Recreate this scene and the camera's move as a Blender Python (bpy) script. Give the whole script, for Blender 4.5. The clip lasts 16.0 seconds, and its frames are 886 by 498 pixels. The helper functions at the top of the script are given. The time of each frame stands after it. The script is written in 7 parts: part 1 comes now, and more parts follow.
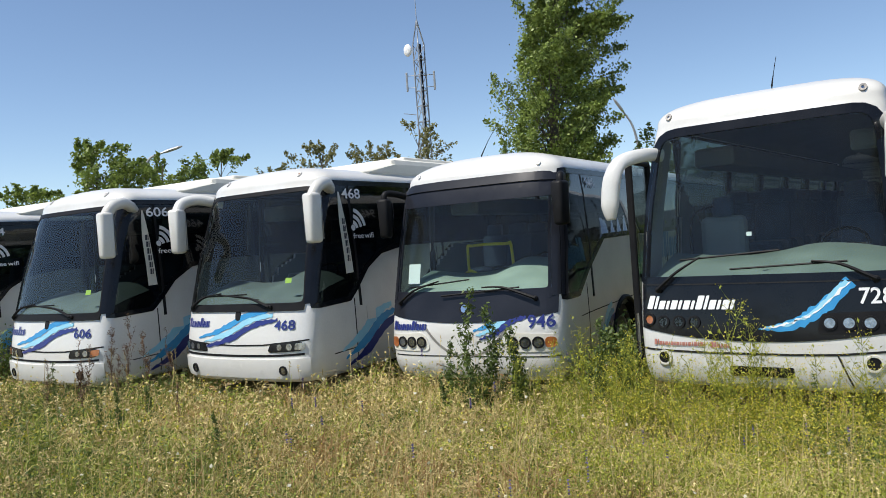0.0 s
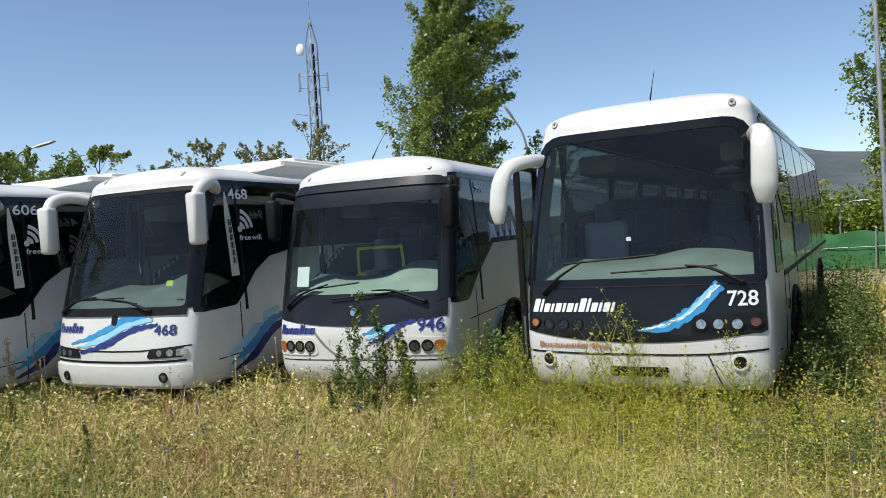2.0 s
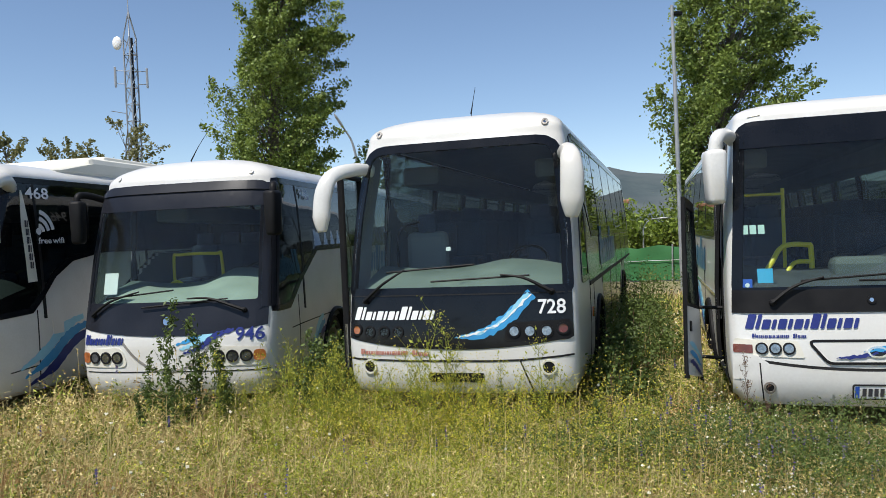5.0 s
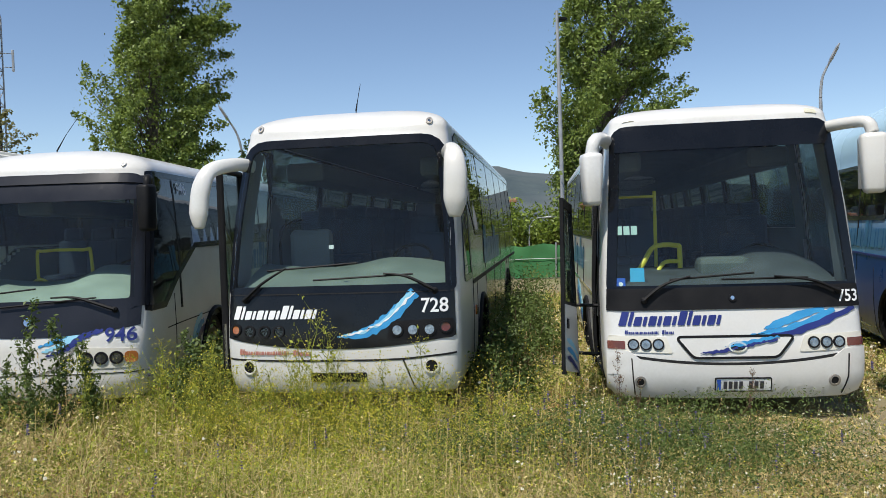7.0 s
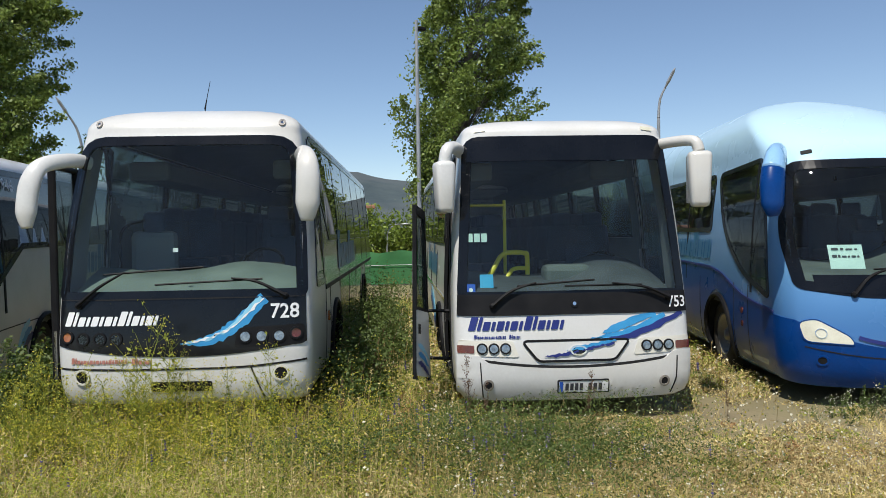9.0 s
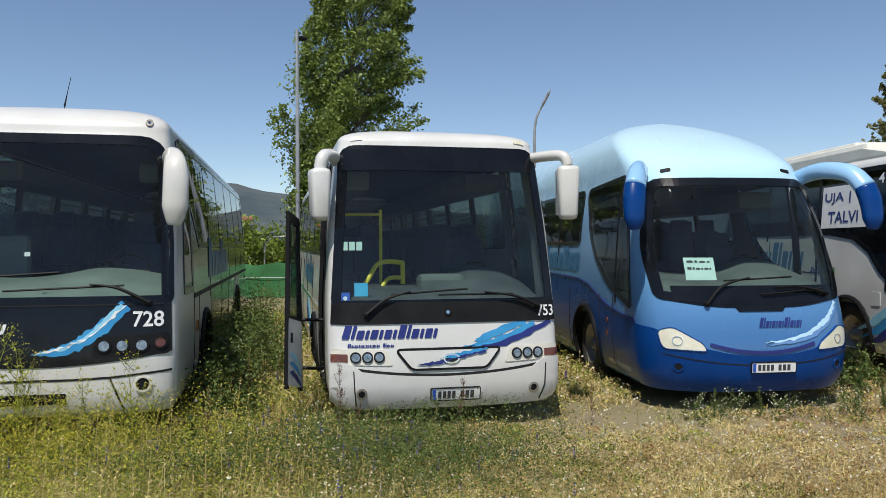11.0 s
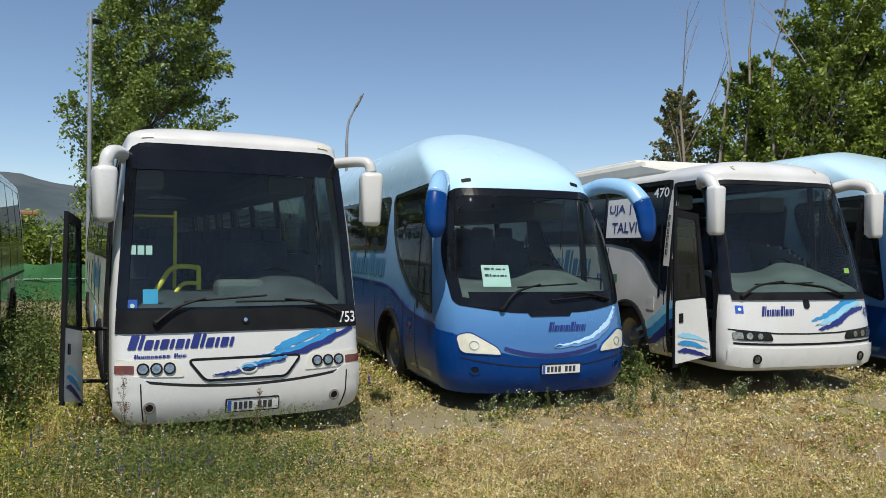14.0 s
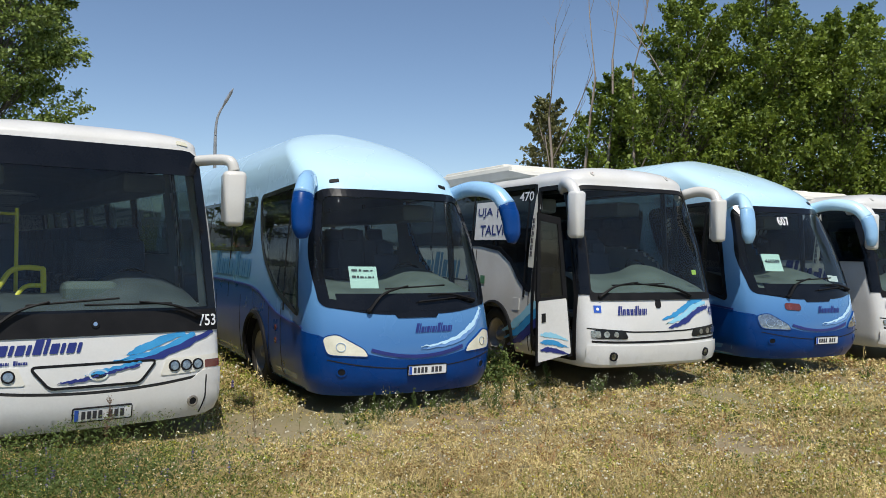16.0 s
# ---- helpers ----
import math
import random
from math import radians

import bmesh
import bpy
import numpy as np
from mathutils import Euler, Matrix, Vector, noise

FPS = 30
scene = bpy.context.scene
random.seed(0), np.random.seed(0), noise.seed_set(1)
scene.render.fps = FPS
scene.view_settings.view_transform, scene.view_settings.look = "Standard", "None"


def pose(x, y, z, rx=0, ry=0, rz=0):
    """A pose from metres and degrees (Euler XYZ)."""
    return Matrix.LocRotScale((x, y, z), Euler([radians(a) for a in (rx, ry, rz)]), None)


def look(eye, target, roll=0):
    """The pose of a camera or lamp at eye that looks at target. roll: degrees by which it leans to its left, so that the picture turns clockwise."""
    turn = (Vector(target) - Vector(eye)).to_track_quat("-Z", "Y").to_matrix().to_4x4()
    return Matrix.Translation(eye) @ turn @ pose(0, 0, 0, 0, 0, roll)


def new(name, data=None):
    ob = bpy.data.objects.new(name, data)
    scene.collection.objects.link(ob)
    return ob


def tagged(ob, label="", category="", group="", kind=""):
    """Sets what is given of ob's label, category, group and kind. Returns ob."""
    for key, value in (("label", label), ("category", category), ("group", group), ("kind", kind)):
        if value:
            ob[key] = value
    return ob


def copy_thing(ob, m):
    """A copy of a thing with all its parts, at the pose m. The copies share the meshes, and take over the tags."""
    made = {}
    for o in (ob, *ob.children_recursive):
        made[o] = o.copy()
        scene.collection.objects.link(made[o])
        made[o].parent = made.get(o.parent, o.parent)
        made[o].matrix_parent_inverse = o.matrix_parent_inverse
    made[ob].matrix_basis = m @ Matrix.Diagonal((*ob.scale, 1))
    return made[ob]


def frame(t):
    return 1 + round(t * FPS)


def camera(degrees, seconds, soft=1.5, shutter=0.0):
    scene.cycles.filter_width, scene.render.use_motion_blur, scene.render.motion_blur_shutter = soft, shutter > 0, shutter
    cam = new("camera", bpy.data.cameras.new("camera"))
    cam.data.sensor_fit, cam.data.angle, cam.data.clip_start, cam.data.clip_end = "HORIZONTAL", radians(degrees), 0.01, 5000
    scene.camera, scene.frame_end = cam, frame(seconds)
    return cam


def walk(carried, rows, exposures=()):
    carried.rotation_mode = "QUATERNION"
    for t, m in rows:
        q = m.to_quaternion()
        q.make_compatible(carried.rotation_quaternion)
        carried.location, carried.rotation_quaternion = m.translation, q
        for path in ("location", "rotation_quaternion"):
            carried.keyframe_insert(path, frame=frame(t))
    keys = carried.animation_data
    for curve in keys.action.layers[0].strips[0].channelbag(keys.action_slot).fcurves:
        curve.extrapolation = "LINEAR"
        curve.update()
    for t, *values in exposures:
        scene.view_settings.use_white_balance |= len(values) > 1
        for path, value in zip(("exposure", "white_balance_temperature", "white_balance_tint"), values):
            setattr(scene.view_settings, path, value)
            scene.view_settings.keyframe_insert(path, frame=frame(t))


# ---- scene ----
cam = camera(59.8, 16.0, 0.5)
# seconds, eye x y z, yaw, pitch, roll to the left
ROWS = [
    (0, 0, 0, 2.015, 0, -0.65, -4.16),
    (0.5, 0.013, 0.013, 2.018, -1.67, -0.77, -4.07),
    (1, 0.023, 0.019, 2.015, -3.48, -0.84, -3.94),
    (1.5, 0.033, 0.03, 2.007, -5.73, -0.88, -3.76),
    (2, 0.037, 0.023, 2.008, -7.94, -0.94, -3.64),
    (2.5, 0.054, 0.041, 1.993, -10.29, -0.99, -3.51),
    (3, 0.065, 0.024, 2.006, -12.56, -0.99, -3.39),
    (3.5, 0.075, 0.01, 2.01, -14.66, -0.88, -3.11),
    (4, 0.084, -0.003, 2.006, -16.78, -0.92, -2.92),
    (6.5, 0.163, -0.017, 1.977, -26.3, -1.17, -2.13),
    (7, 0.188, -0.015, 2.005, -28.66, -1.47, -2.01),
    (7.5, 0.201, -0.017, 2.013, -31.31, -1.62, -1.68),
    (8, 0.207, -0.022, 2.038, -33.92, -1.73, -1.45),
    (8.5, 0.227, -0.024, 2.008, -36.63, -1.52, -1.24),
    (9, 0.242, -0.043, 1.995, -39.14, -1.28, -1.02),
    (11.5, 0.301, -0.1, 1.918, -49.91, -0.35, -0.14),
    (12, 0.325, -0.11, 1.96, -51.8, -0.67, -0.11),
    (12.5, 0.347, -0.148, 1.996, -53.86, -0.68, 0.07),
    (13, 0.359, -0.189, 1.98, -56.36, -0.08, 0.28),
    (13.5, 0.371, -0.186, 1.98, -58.86, 0.03, 0.45),
    (14, 0.384, -0.178, 1.984, -61.71, -0.12, 0.65),
    (14.5, 0.415, -0.212, 1.97, -64.47, -0.14, 0.66),
    (15, 0.418, -0.213, 1.978, -66.97, -0.11, 0.76),
    (15.5, 0.438, -0.313, 2.022, -68.5, -0.2, 0.93),
    (16, 0.433, -0.266, 1.994, -70.91, 0.07, 0.95),
]
walk(cam, [(t, pose(x, y, z, 90 + pitch, 0, yaw) @ pose(0, 0, 0, 0, 0, roll)) for t, x, y, z, yaw, pitch, roll in ROWS],
     exposures=[(0.0, 0.37), (4.0, 0.34), (7.0, 0.26), (9.0, 0.14), (12.0, 0.05), (16.0, 0.06)])

# ---- light and air ----
SUN_FROM = Vector((-0.80, -0.42, 1.62)).normalized()
world = bpy.data.worlds.new("sky")
scene.world = world
world.use_nodes = True
wn = world.node_tree.nodes
sky = wn.new("ShaderNodeTexSky")
sky.sky_type = "NISHITA"
sky.sun_disc = False
sky.sun_elevation = math.asin(SUN_FROM.z)
sky.sun_rotation = math.atan2(SUN_FROM.x, SUN_FROM.y)
sky.altitude = 1200
sky.air_density, sky.dust_density, sky.ozone_density = 0.95, 0.15, 1.6
wn["Background"].inputs["Strength"].default_value = 0.113
world.node_tree.links.new(sky.outputs[0], wn["Background"].inputs["Color"])
sun = new("sun", bpy.data.lights.new("sun", "SUN"))
sun.data.energy, sun.data.angle, sun.data.color = 4.5, radians(0.53), (1.0, 0.95, 0.87)
sun.matrix_world = look(SUN_FROM * 60, (0, 0, 0))
scene.view_settings.exposure = 0.0


# ---- materials ----
def srgb(r, g, b):
    return tuple((c / 255 / 12.92) if c / 255 <= 0.04045 else ((c / 255 + 0.055) / 1.055) ** 2.4 for c in (r, g, b)) + (1.0,)


def surface(name, dark, light, rough=0.5, metal=0.0, grain=6.0, fine=90.0, bump=0.0, coat=0.0, island=False, patch=0.0, patch_colour=None, thin=0.0):
    """A principled material between two colours, mixed by noise at two scales, with uneven gloss and relief."""
    m = bpy.data.materials.new(name)
    m.use_nodes = True
    n, l = m.node_tree.nodes, m.node_tree.links
    p = n["Principled BSDF"]
    co = n.new("ShaderNodeTexCoord")
    big, small = n.new("ShaderNodeTexNoise"), n.new("ShaderNodeTexNoise")
    big.inputs["Scale"].default_value, small.inputs["Scale"].default_value = grain, fine
    big.inputs["Detail"].default_value, small.inputs["Detail"].default_value = 5, 3
    for t in (big, small):
        l.new(co.outputs["Object"], t.inputs["Vector"])
    add = n.new("ShaderNodeMath")
    add.operation = "MULTIPLY_ADD"
    add.inputs[1].default_value, add.inputs[2].default_value = 0.35, 0.0
    l.new(small.outputs["Fac"], add.inputs[0])
    l.new(big.outputs["Fac"], add.inputs[2])
    source = add.outputs[0]
    low, high = 0.35, 1.0
    if island:
        geo = n.new("ShaderNodeNewGeometry")
        mixed = n.new("ShaderNodeMath")
        mixed.operation = "MULTIPLY_ADD"
        mixed.inputs[1].default_value = 0.55
        l.new(geo.outputs["Random Per Island"], mixed.inputs[0])
        l.new(add.outputs[0], mixed.inputs[2])
        source = mixed.outputs[0]
        low, high = 0.45, 1.35
    ramp = n.new("ShaderNodeValToRGB")
    ramp.color_ramp.elements[0].position, ramp.color_ramp.elements[1].position = low / 1.4, high / 1.4
    ramp.color_ramp.elements[0].color, ramp.color_ramp.elements[1].color = dark, light
    scaled = n.new("ShaderNodeMath")
    scaled.operation = "DIVIDE"
    scaled.inputs[1].default_value = 1.4
    l.new(source, scaled.inputs[0])
    l.new(scaled.outputs[0], ramp.inputs["Fac"])
    colour = ramp.outputs["Color"]
    if patch_colour:
        wide = n.new("ShaderNodeTexNoise")
        wide.inputs["Scale"].default_value, wide.inputs["Detail"].default_value = patch, 3
        l.new(co.outputs["Object"], wide.inputs["Vector"])
        r2 = n.new("ShaderNodeValToRGB")
        r2.color_ramp.elements[0].position, r2.color_ramp.elements[1].position = 0.42, 0.62
        l.new(wide.outputs["Fac"], r2.inputs["Fac"])
        mix = n.new("ShaderNodeMixRGB")
        mix.inputs["Color2"].default_value = patch_colour
        half = n.new("ShaderNodeMath")
        half.operation = "MULTIPLY"
        half.inputs[1].default_value = 0.75
        l.new(r2.outputs["Color"], half.inputs[0])
        l.new(half.outputs[0], mix.inputs["Fac"])
        l.new(colour, mix.inputs["Color1"])
        colour = mix.outputs["Color"]
    l.new(colour, p.inputs["Base Color"])
    p.inputs["Metallic"].default_value = metal
    p.inputs["Coat Weight"].default_value = coat
    p.inputs["Coat Roughness"].default_value = 0.08
    gloss = n.new("ShaderNodeMapRange")
    gloss.inputs["To Min"].default_value, gloss.inputs["To Max"].default_value = rough * 0.75, min(1, rough * 1.3)
    l.new(big.outputs["Fac"], gloss.inputs["Value"])
    l.new(gloss.outputs[0], p.inputs["Roughness"])
    if bump:
        b = n.new("ShaderNodeBump")
        b.inputs["Strength"].default_value, b.inputs["Distance"].default_value = bump, 0.01
        l.new(small.outputs["Fac"], b.inputs["Height"])
        l.new(b.outputs["Normal"], p.inputs["Normal"])
    if thin:
        tr = n.new("ShaderNodeBsdfTranslucent")
        l.new(colour, tr.inputs["Color"])
        mx = n.new("ShaderNodeMixShader")
        mx.inputs[0].default_value = thin
        l.new(p.outputs[0], mx.inputs[1])
        l.new(tr.outputs[0], mx.inputs[2])
        l.new(mx.outputs[0], n["Material Output"].inputs["Surface"])
    return m


def glass(name, tint, dust, dust_colour=(0.42, 0.43, 0.40, 1), rough=0.015):
    """Thin pane: tinted see-through sheet, mirror gloss by angle, and a film of dust."""
    m = bpy.data.materials.new(name)
    m.use_nodes = True
    n, l = m.node_tree.nodes, m.node_tree.links
    n.remove(n["Principled BSDF"])
    tr, gl, df = n.new("ShaderNodeBsdfTransparent"), n.new("ShaderNodeBsdfGlossy"), n.new("ShaderNodeBsdfDiffuse")
    tr.inputs["Color"].default_value = tint
    gl.inputs["Roughness"].default_value = rough
    df.inputs["Color"].default_value = dust_colour
    lw, power, fr = n.new("ShaderNodeLayerWeight"), n.new("ShaderNodeMath"), n.new("ShaderNodeMath")
    lw.inputs["Blend"].default_value = 0.5
    power.operation, fr.operation = "POWER", "MULTIPLY_ADD"
    power.inputs[1].default_value = 4.0
    fr.inputs[1].default_value, fr.inputs[2].default_value = 0.90, 0.036
    l.new(lw.outputs["Facing"], power.inputs[0])
    l.new(power.outputs[0], fr.inputs[0])
    co, no = n.new("ShaderNodeTexCoord"), n.new("ShaderNodeTexNoise")
    no.inputs["Scale"].default_value, no.inputs["Detail"].default_value = 3.0, 6
    l.new(co.outputs["Object"], no.inputs["Vector"])
    mr = n.new("ShaderNodeMapRange")
    mr.inputs["From Min"].default_value, mr.inputs["From Max"].default_value = 0.3, 0.75
    mr.inputs["To Min"].default_value, mr.inputs["To Max"].default_value = dust * 0.5, dust * 1.6
    l.new(no.outputs["Fac"], mr.inputs["Value"])
    a, b = n.new("ShaderNodeMixShader"), n.new("ShaderNodeMixShader")
    l.new(mr.outputs[0], a.inputs[0])
    l.new(tr.outputs[0], a.inputs[1])
    l.new(df.outputs[0], a.inputs[2])
    l.new(fr.outputs[0], b.inputs[0])
    l.new(a.outputs[0], b.inputs[1])
    l.new(gl.outputs[0], b.inputs[2])
    l.new(b.outputs[0], n["Material Output"].inputs["Surface"])
    return m


WHITE = surface("white_paint", (0.56, 0.555, 0.53, 1), (0.72, 0.72, 0.70, 1), 0.32, coat=0.35, grain=1.6, fine=40, patch=0.9, patch_colour=(0.60, 0.58, 0.53, 1))
CREAM = surface("aged_white_plastic", (0.58, 0.56, 0.48, 1), (0.74, 0.72, 0.64, 1), 0.5, grain=2, fine=60)
SKYBLUE = surface("light_blue_paint", (0.22, 0.42, 0.66, 1), (0.33, 0.56, 0.80, 1), 0.28, coat=0.5, grain=0.9, fine=30)
PALEBLUE = surface("pale_blue_paint", (0.42, 0.66, 0.82, 1), (0.52, 0.76, 0.90, 1), 0.3, coat=0.5, grain=0.9, fine=30)
MIDBLUE = surface("mid_blue_paint", (0.10, 0.23, 0.50, 1), (0.15, 0.30, 0.60, 1), 0.28, coat=0.5, grain=0.9, fine=30)
BLUE = surface("royal_blue_paint", (0.001, 0.032, 0.155, 1), (0.002, 0.054, 0.245, 1), 0.28, coat=0.08, grain=1.2, fine=40)
SILVER = surface("silver_grey_paint", (0.26, 0.26, 0.25, 1), (0.38, 0.38, 0.36, 1), 0.16, metal=0.6, coat=0.6, grain=1.2, fine=40)
BLACK = surface("black_gloss", (0.004, 0.005, 0.007, 1), (0.010, 0.011, 0.014, 1), 0.16, coat=0.08, grain=3, fine=60)
MATT = surface("black_plastic", (0.007, 0.007, 0.008, 1), (0.018, 0.018, 0.019, 1), 0.5, grain=5, fine=120, bump=0.1)
CHAR = surface("charcoal_paint", (0.010, 0.011, 0.016, 1), (0.022, 0.024, 0.031, 1), 0.35, coat=0.3, grain=2, fine=60)
RUBBER = surface("tyre_rubber", (0.02, 0.019, 0.018, 1), (0.07, 0.065, 0.058, 1), 0.85, grain=5, fine=150, bump=0.3)
LIVERY = surface("airbrushed_blue_paint", (0.30, 0.50, 0.72, 1), (0.36, 0.57, 0.78, 1), 0.26, coat=0.5, grain=0.9, fine=30)
STEEL = surface("dusty_steel", (0.22, 0.20, 0.18, 1), (0.42, 0.40, 0.37, 1), 0.5, metal=0.6, grain=5, fine=90, bump=0.15)
GALV = surface("galvanised_steel", (0.28, 0.29, 0.30, 1), (0.45, 0.46, 0.47, 1), 0.5, metal=0.5, grain=3, fine=60)
CHROME = surface("reflector_chrome", (0.6, 0.6, 0.6, 1), (0.85, 0.85, 0.85, 1), 0.12, metal=1.0)
LENS = surface("clear_lens", (0.06, 0.065, 0.07, 1), (0.50, 0.51, 0.53, 1), 0.14, metal=0.85, coat=1.0, grain=22, fine=120)
YELLOWED = surface("yellowed_lens", (0.55, 0.52, 0.38, 1), (0.80, 0.78, 0.64, 1), 0.3, coat=0.6, grain=6, fine=50)
AMBER = surface("amber_lens", (0.26, 0.07, 0.015, 1), (0.50, 0.17, 0.05, 1), 0.2, coat=0.8, grain=12)
RED = surface("dark_red_lens", (0.08, 0.015, 0.010, 1), (0.17, 0.035, 0.022, 1), 0.25, coat=0.6, grain=12)
PALEDASH = surface("pale_green_dashboard", (0.20, 0.24, 0.20, 1), (0.32, 0.37, 0.31, 1), 0.7, grain=2.5, fine=150, bump=0.05)
MIDDASH = surface("grey_green_dashboard", (0.10, 0.125, 0.110, 1), (0.18, 0.21, 0.18, 1), 0.7, grain=2.5, fine=150, bump=0.05)
CHARDASH = surface("charcoal_dashboard", (0.030, 0.036, 0.040, 1), (0.075, 0.085, 0.090, 1), 0.6, grain=2.5, fine=150, bump=0.05)
DASH = surface("grey_dashboard", (0.060, 0.072, 0.068, 1), (0.125, 0.145, 0.13, 1), 0.7, grain=2.5, fine=150, bump=0.05)
LINING = surface("interior_lining", (0.11, 0.125, 0.13, 1), (0.19, 0.205, 0.21, 1), 0.85, grain=2, fine=80)
SEAT = surface("blue_seat_cloth", (0.018, 0.028, 0.055, 1), (0.05, 0.065, 0.10, 1), 0.9, grain=8, fine=160, bump=0.2)
RAIL = surface("yellow_rail", (0.62, 0.50, 0.02, 1), (0.80, 0.68, 0.05, 1), 0.4, grain=5)
PAPER = surface("paper", (0.70, 0.70, 0.67, 1), (0.82, 0.82, 0.80, 1), 0.8, grain=6)
MINT = surface("pale_green_paper", (0.50, 0.66, 0.60, 1), (0.62, 0.77, 0.70, 1), 0.8, grain=6)
INK = surface("dark_ink", (0.03, 0.03, 0.035, 1), (0.06, 0.06, 0.07, 1), 0.7, grain=8)
NAVY = surface("navy_vinyl", (0.012, 0.018, 0.13, 1), (0.022, 0.035, 0.20, 1), 0.35, grain=5)
AZURE = surface("azure_vinyl", (0.02, 0.20, 0.46, 1), (0.05, 0.32, 0.60, 1), 0.35, grain=5)
AQUA = surface("pale_aqua_vinyl", (0.20, 0.50, 0.66, 1), (0.33, 0.62, 0.76, 1), 0.35, grain=5)
PETROL = surface("petrol_vinyl", (0.04, 0.16, 0.30, 1), (0.06, 0.22, 0.38, 1), 0.35, grain=5)
LETTER = surface("white_vinyl", (0.72, 0.72, 0.72, 1), (0.84, 0.84, 0.84, 1), 0.4, grain=5)
MAROON = surface("faded_red_vinyl", (0.36, 0.13, 0.10, 1), (0.50, 0.24, 0.19, 1), 0.5, grain=9)
STICKER = surface("blue_sticker", (0.02, 0.08, 0.42, 1), (0.03, 0.12, 0.55, 1), 0.4, grain=5)
CYAN = surface("cyan_sticker", (0.04, 0.35, 0.62, 1), (0.08, 0.45, 0.72, 1), 0.4, grain=5)
GREENSTK = surface("yellow_green_sticker", (0.40, 0.55, 0.05, 1), (0.50, 0.66, 0.10, 1), 0.4, grain=5)
WEEDSTK = surface("green_sticker", (0.05, 0.16, 0.08, 1), (0.08, 0.22, 0.11, 1), 0.5, grain=5)
DARKGAP = surface("dark_gap", (0.012, 0.012, 0.012, 1), (0.03, 0.03, 0.03, 1), 0.8)
SCREEN = glass("windscreen_glass", (0.78, 0.88, 0.86, 1), 0.014, (0.36, 0.40, 0.40, 1))
TINTED = glass("tinted_glass", (0.11, 0.14, 0.14, 1), 0.012, (0.25, 0.25, 0.24, 1))
TEALGLASS = glass("teal_glass", (0.36, 0.46, 0.45, 1), 0.012, (0.25, 0.25, 0.24, 1))
SMOKED = glass("smoked_glass", (0.58, 0.64, 0.63, 1), 0.02, (0.25, 0.25, 0.24, 1))
MIRROR = surface("mirror_glass", (0.7, 0.7, 0.7, 1), (0.8, 0.8, 0.8, 1), 0.04, metal=1.0)

for paint in (BLACK, BLUE):
    paint.node_tree.nodes["Principled BSDF"].inputs["Specular IOR Level"].default_value = 0.25
for dull in (MATT, RUBBER, DARKGAP, CHAR):
    dull.node_tree.nodes["Principled BSDF"].inputs["Specular IOR Level"].default_value = 0.12


# the blue coaches' paint fades in bands up the side
lv = LIVERY.node_tree
tone = lv.nodes.new("ShaderNodeTexCoord")
split = lv.nodes.new("ShaderNodeSeparateXYZ")
fade = lv.nodes.new("ShaderNodeMapRange")
fade.inputs["From Min"].default_value, fade.inputs["From Max"].default_value = 0.9, 3.5
bands = lv.nodes.new("ShaderNodeValToRGB")
bands.color_ramp.elements[0].color, bands.color_ramp.elements[1].color = (0.05, 0.16, 0.38, 1), (0.60, 0.82, 0.90, 1)
for at, colour in ((0.22, (0.11, 0.27, 0.50, 1)), (0.55, (0.24, 0.45, 0.70, 1)), (0.80, (0.50, 0.74, 0.86, 1))):
    bands.color_ramp.elements.new(at).color = colour
lv.links.new(tone.outputs["Object"], split.inputs[0])
lv.links.new(split.outputs["Z"], fade.inputs["Value"])
lv.links.new(fade.outputs[0], bands.inputs["Fac"])
lv.links.new(bands.outputs["Color"], lv.nodes["Principled BSDF"].inputs["Base Color"])


# ---- mesh helpers ----
def raw(name, verts, faces, material, parent=None, label="", smooth=False):
    me = bpy.data.meshes.new(name)
    me.from_pydata([tuple(v) for v in verts], [], faces)
    me.materials.append(material)
    if smooth:
        me.polygons.foreach_set("use_smooth", [True] * len(me.polygons))
    me.update()
    ob = new(name, me)
    ob.parent = parent
    return tagged(ob, label)


def part(name, bm, material, parent=None, label="", smooth=False):
    me = bpy.data.meshes.new(name)
    bm.to_mesh(me)
    bm.free()
    me.materials.append(material)
    if smooth:
        me.polygons.foreach_set("use_smooth", [True] * len(me.polygons))
    ob = new(name, me)
    ob.parent = parent
    return tagged(ob, label)


def thing(name, m, label, category, group="", kind=""):
    ob = new(name)
    ob.matrix_world = m
    return tagged(ob, label, category, group, kind)


def box(bm, x0, x1, y0, y1, z0, z1, bevel=0.0, m=None):
    r = bmesh.ops.create_cube(bm, size=1)
    vs = r["verts"]
    bmesh.ops.scale(bm, vec=(x1 - x0, y1 - y0, z1 - z0), verts=vs)
    bmesh.ops.translate(bm, vec=((x0 + x1) / 2, (y0 + y1) / 2, (z0 + z1) / 2), verts=vs)
    if bevel:
        es = list({e for v in vs for e in v.link_edges})
        out = bmesh.ops.bevel(bm, geom=es, offset=bevel, segments=2, profile=0.5, affect="EDGES")
        vs = list({v for f in out["faces"] for v in f.verts} | {v for v in vs if v.is_valid})
    if m is not None:
        bmesh.ops.transform(bm, matrix=m, verts=vs)
    return bm


def boxed(*a, **k):
    return box(bmesh.new(), *a, **k)


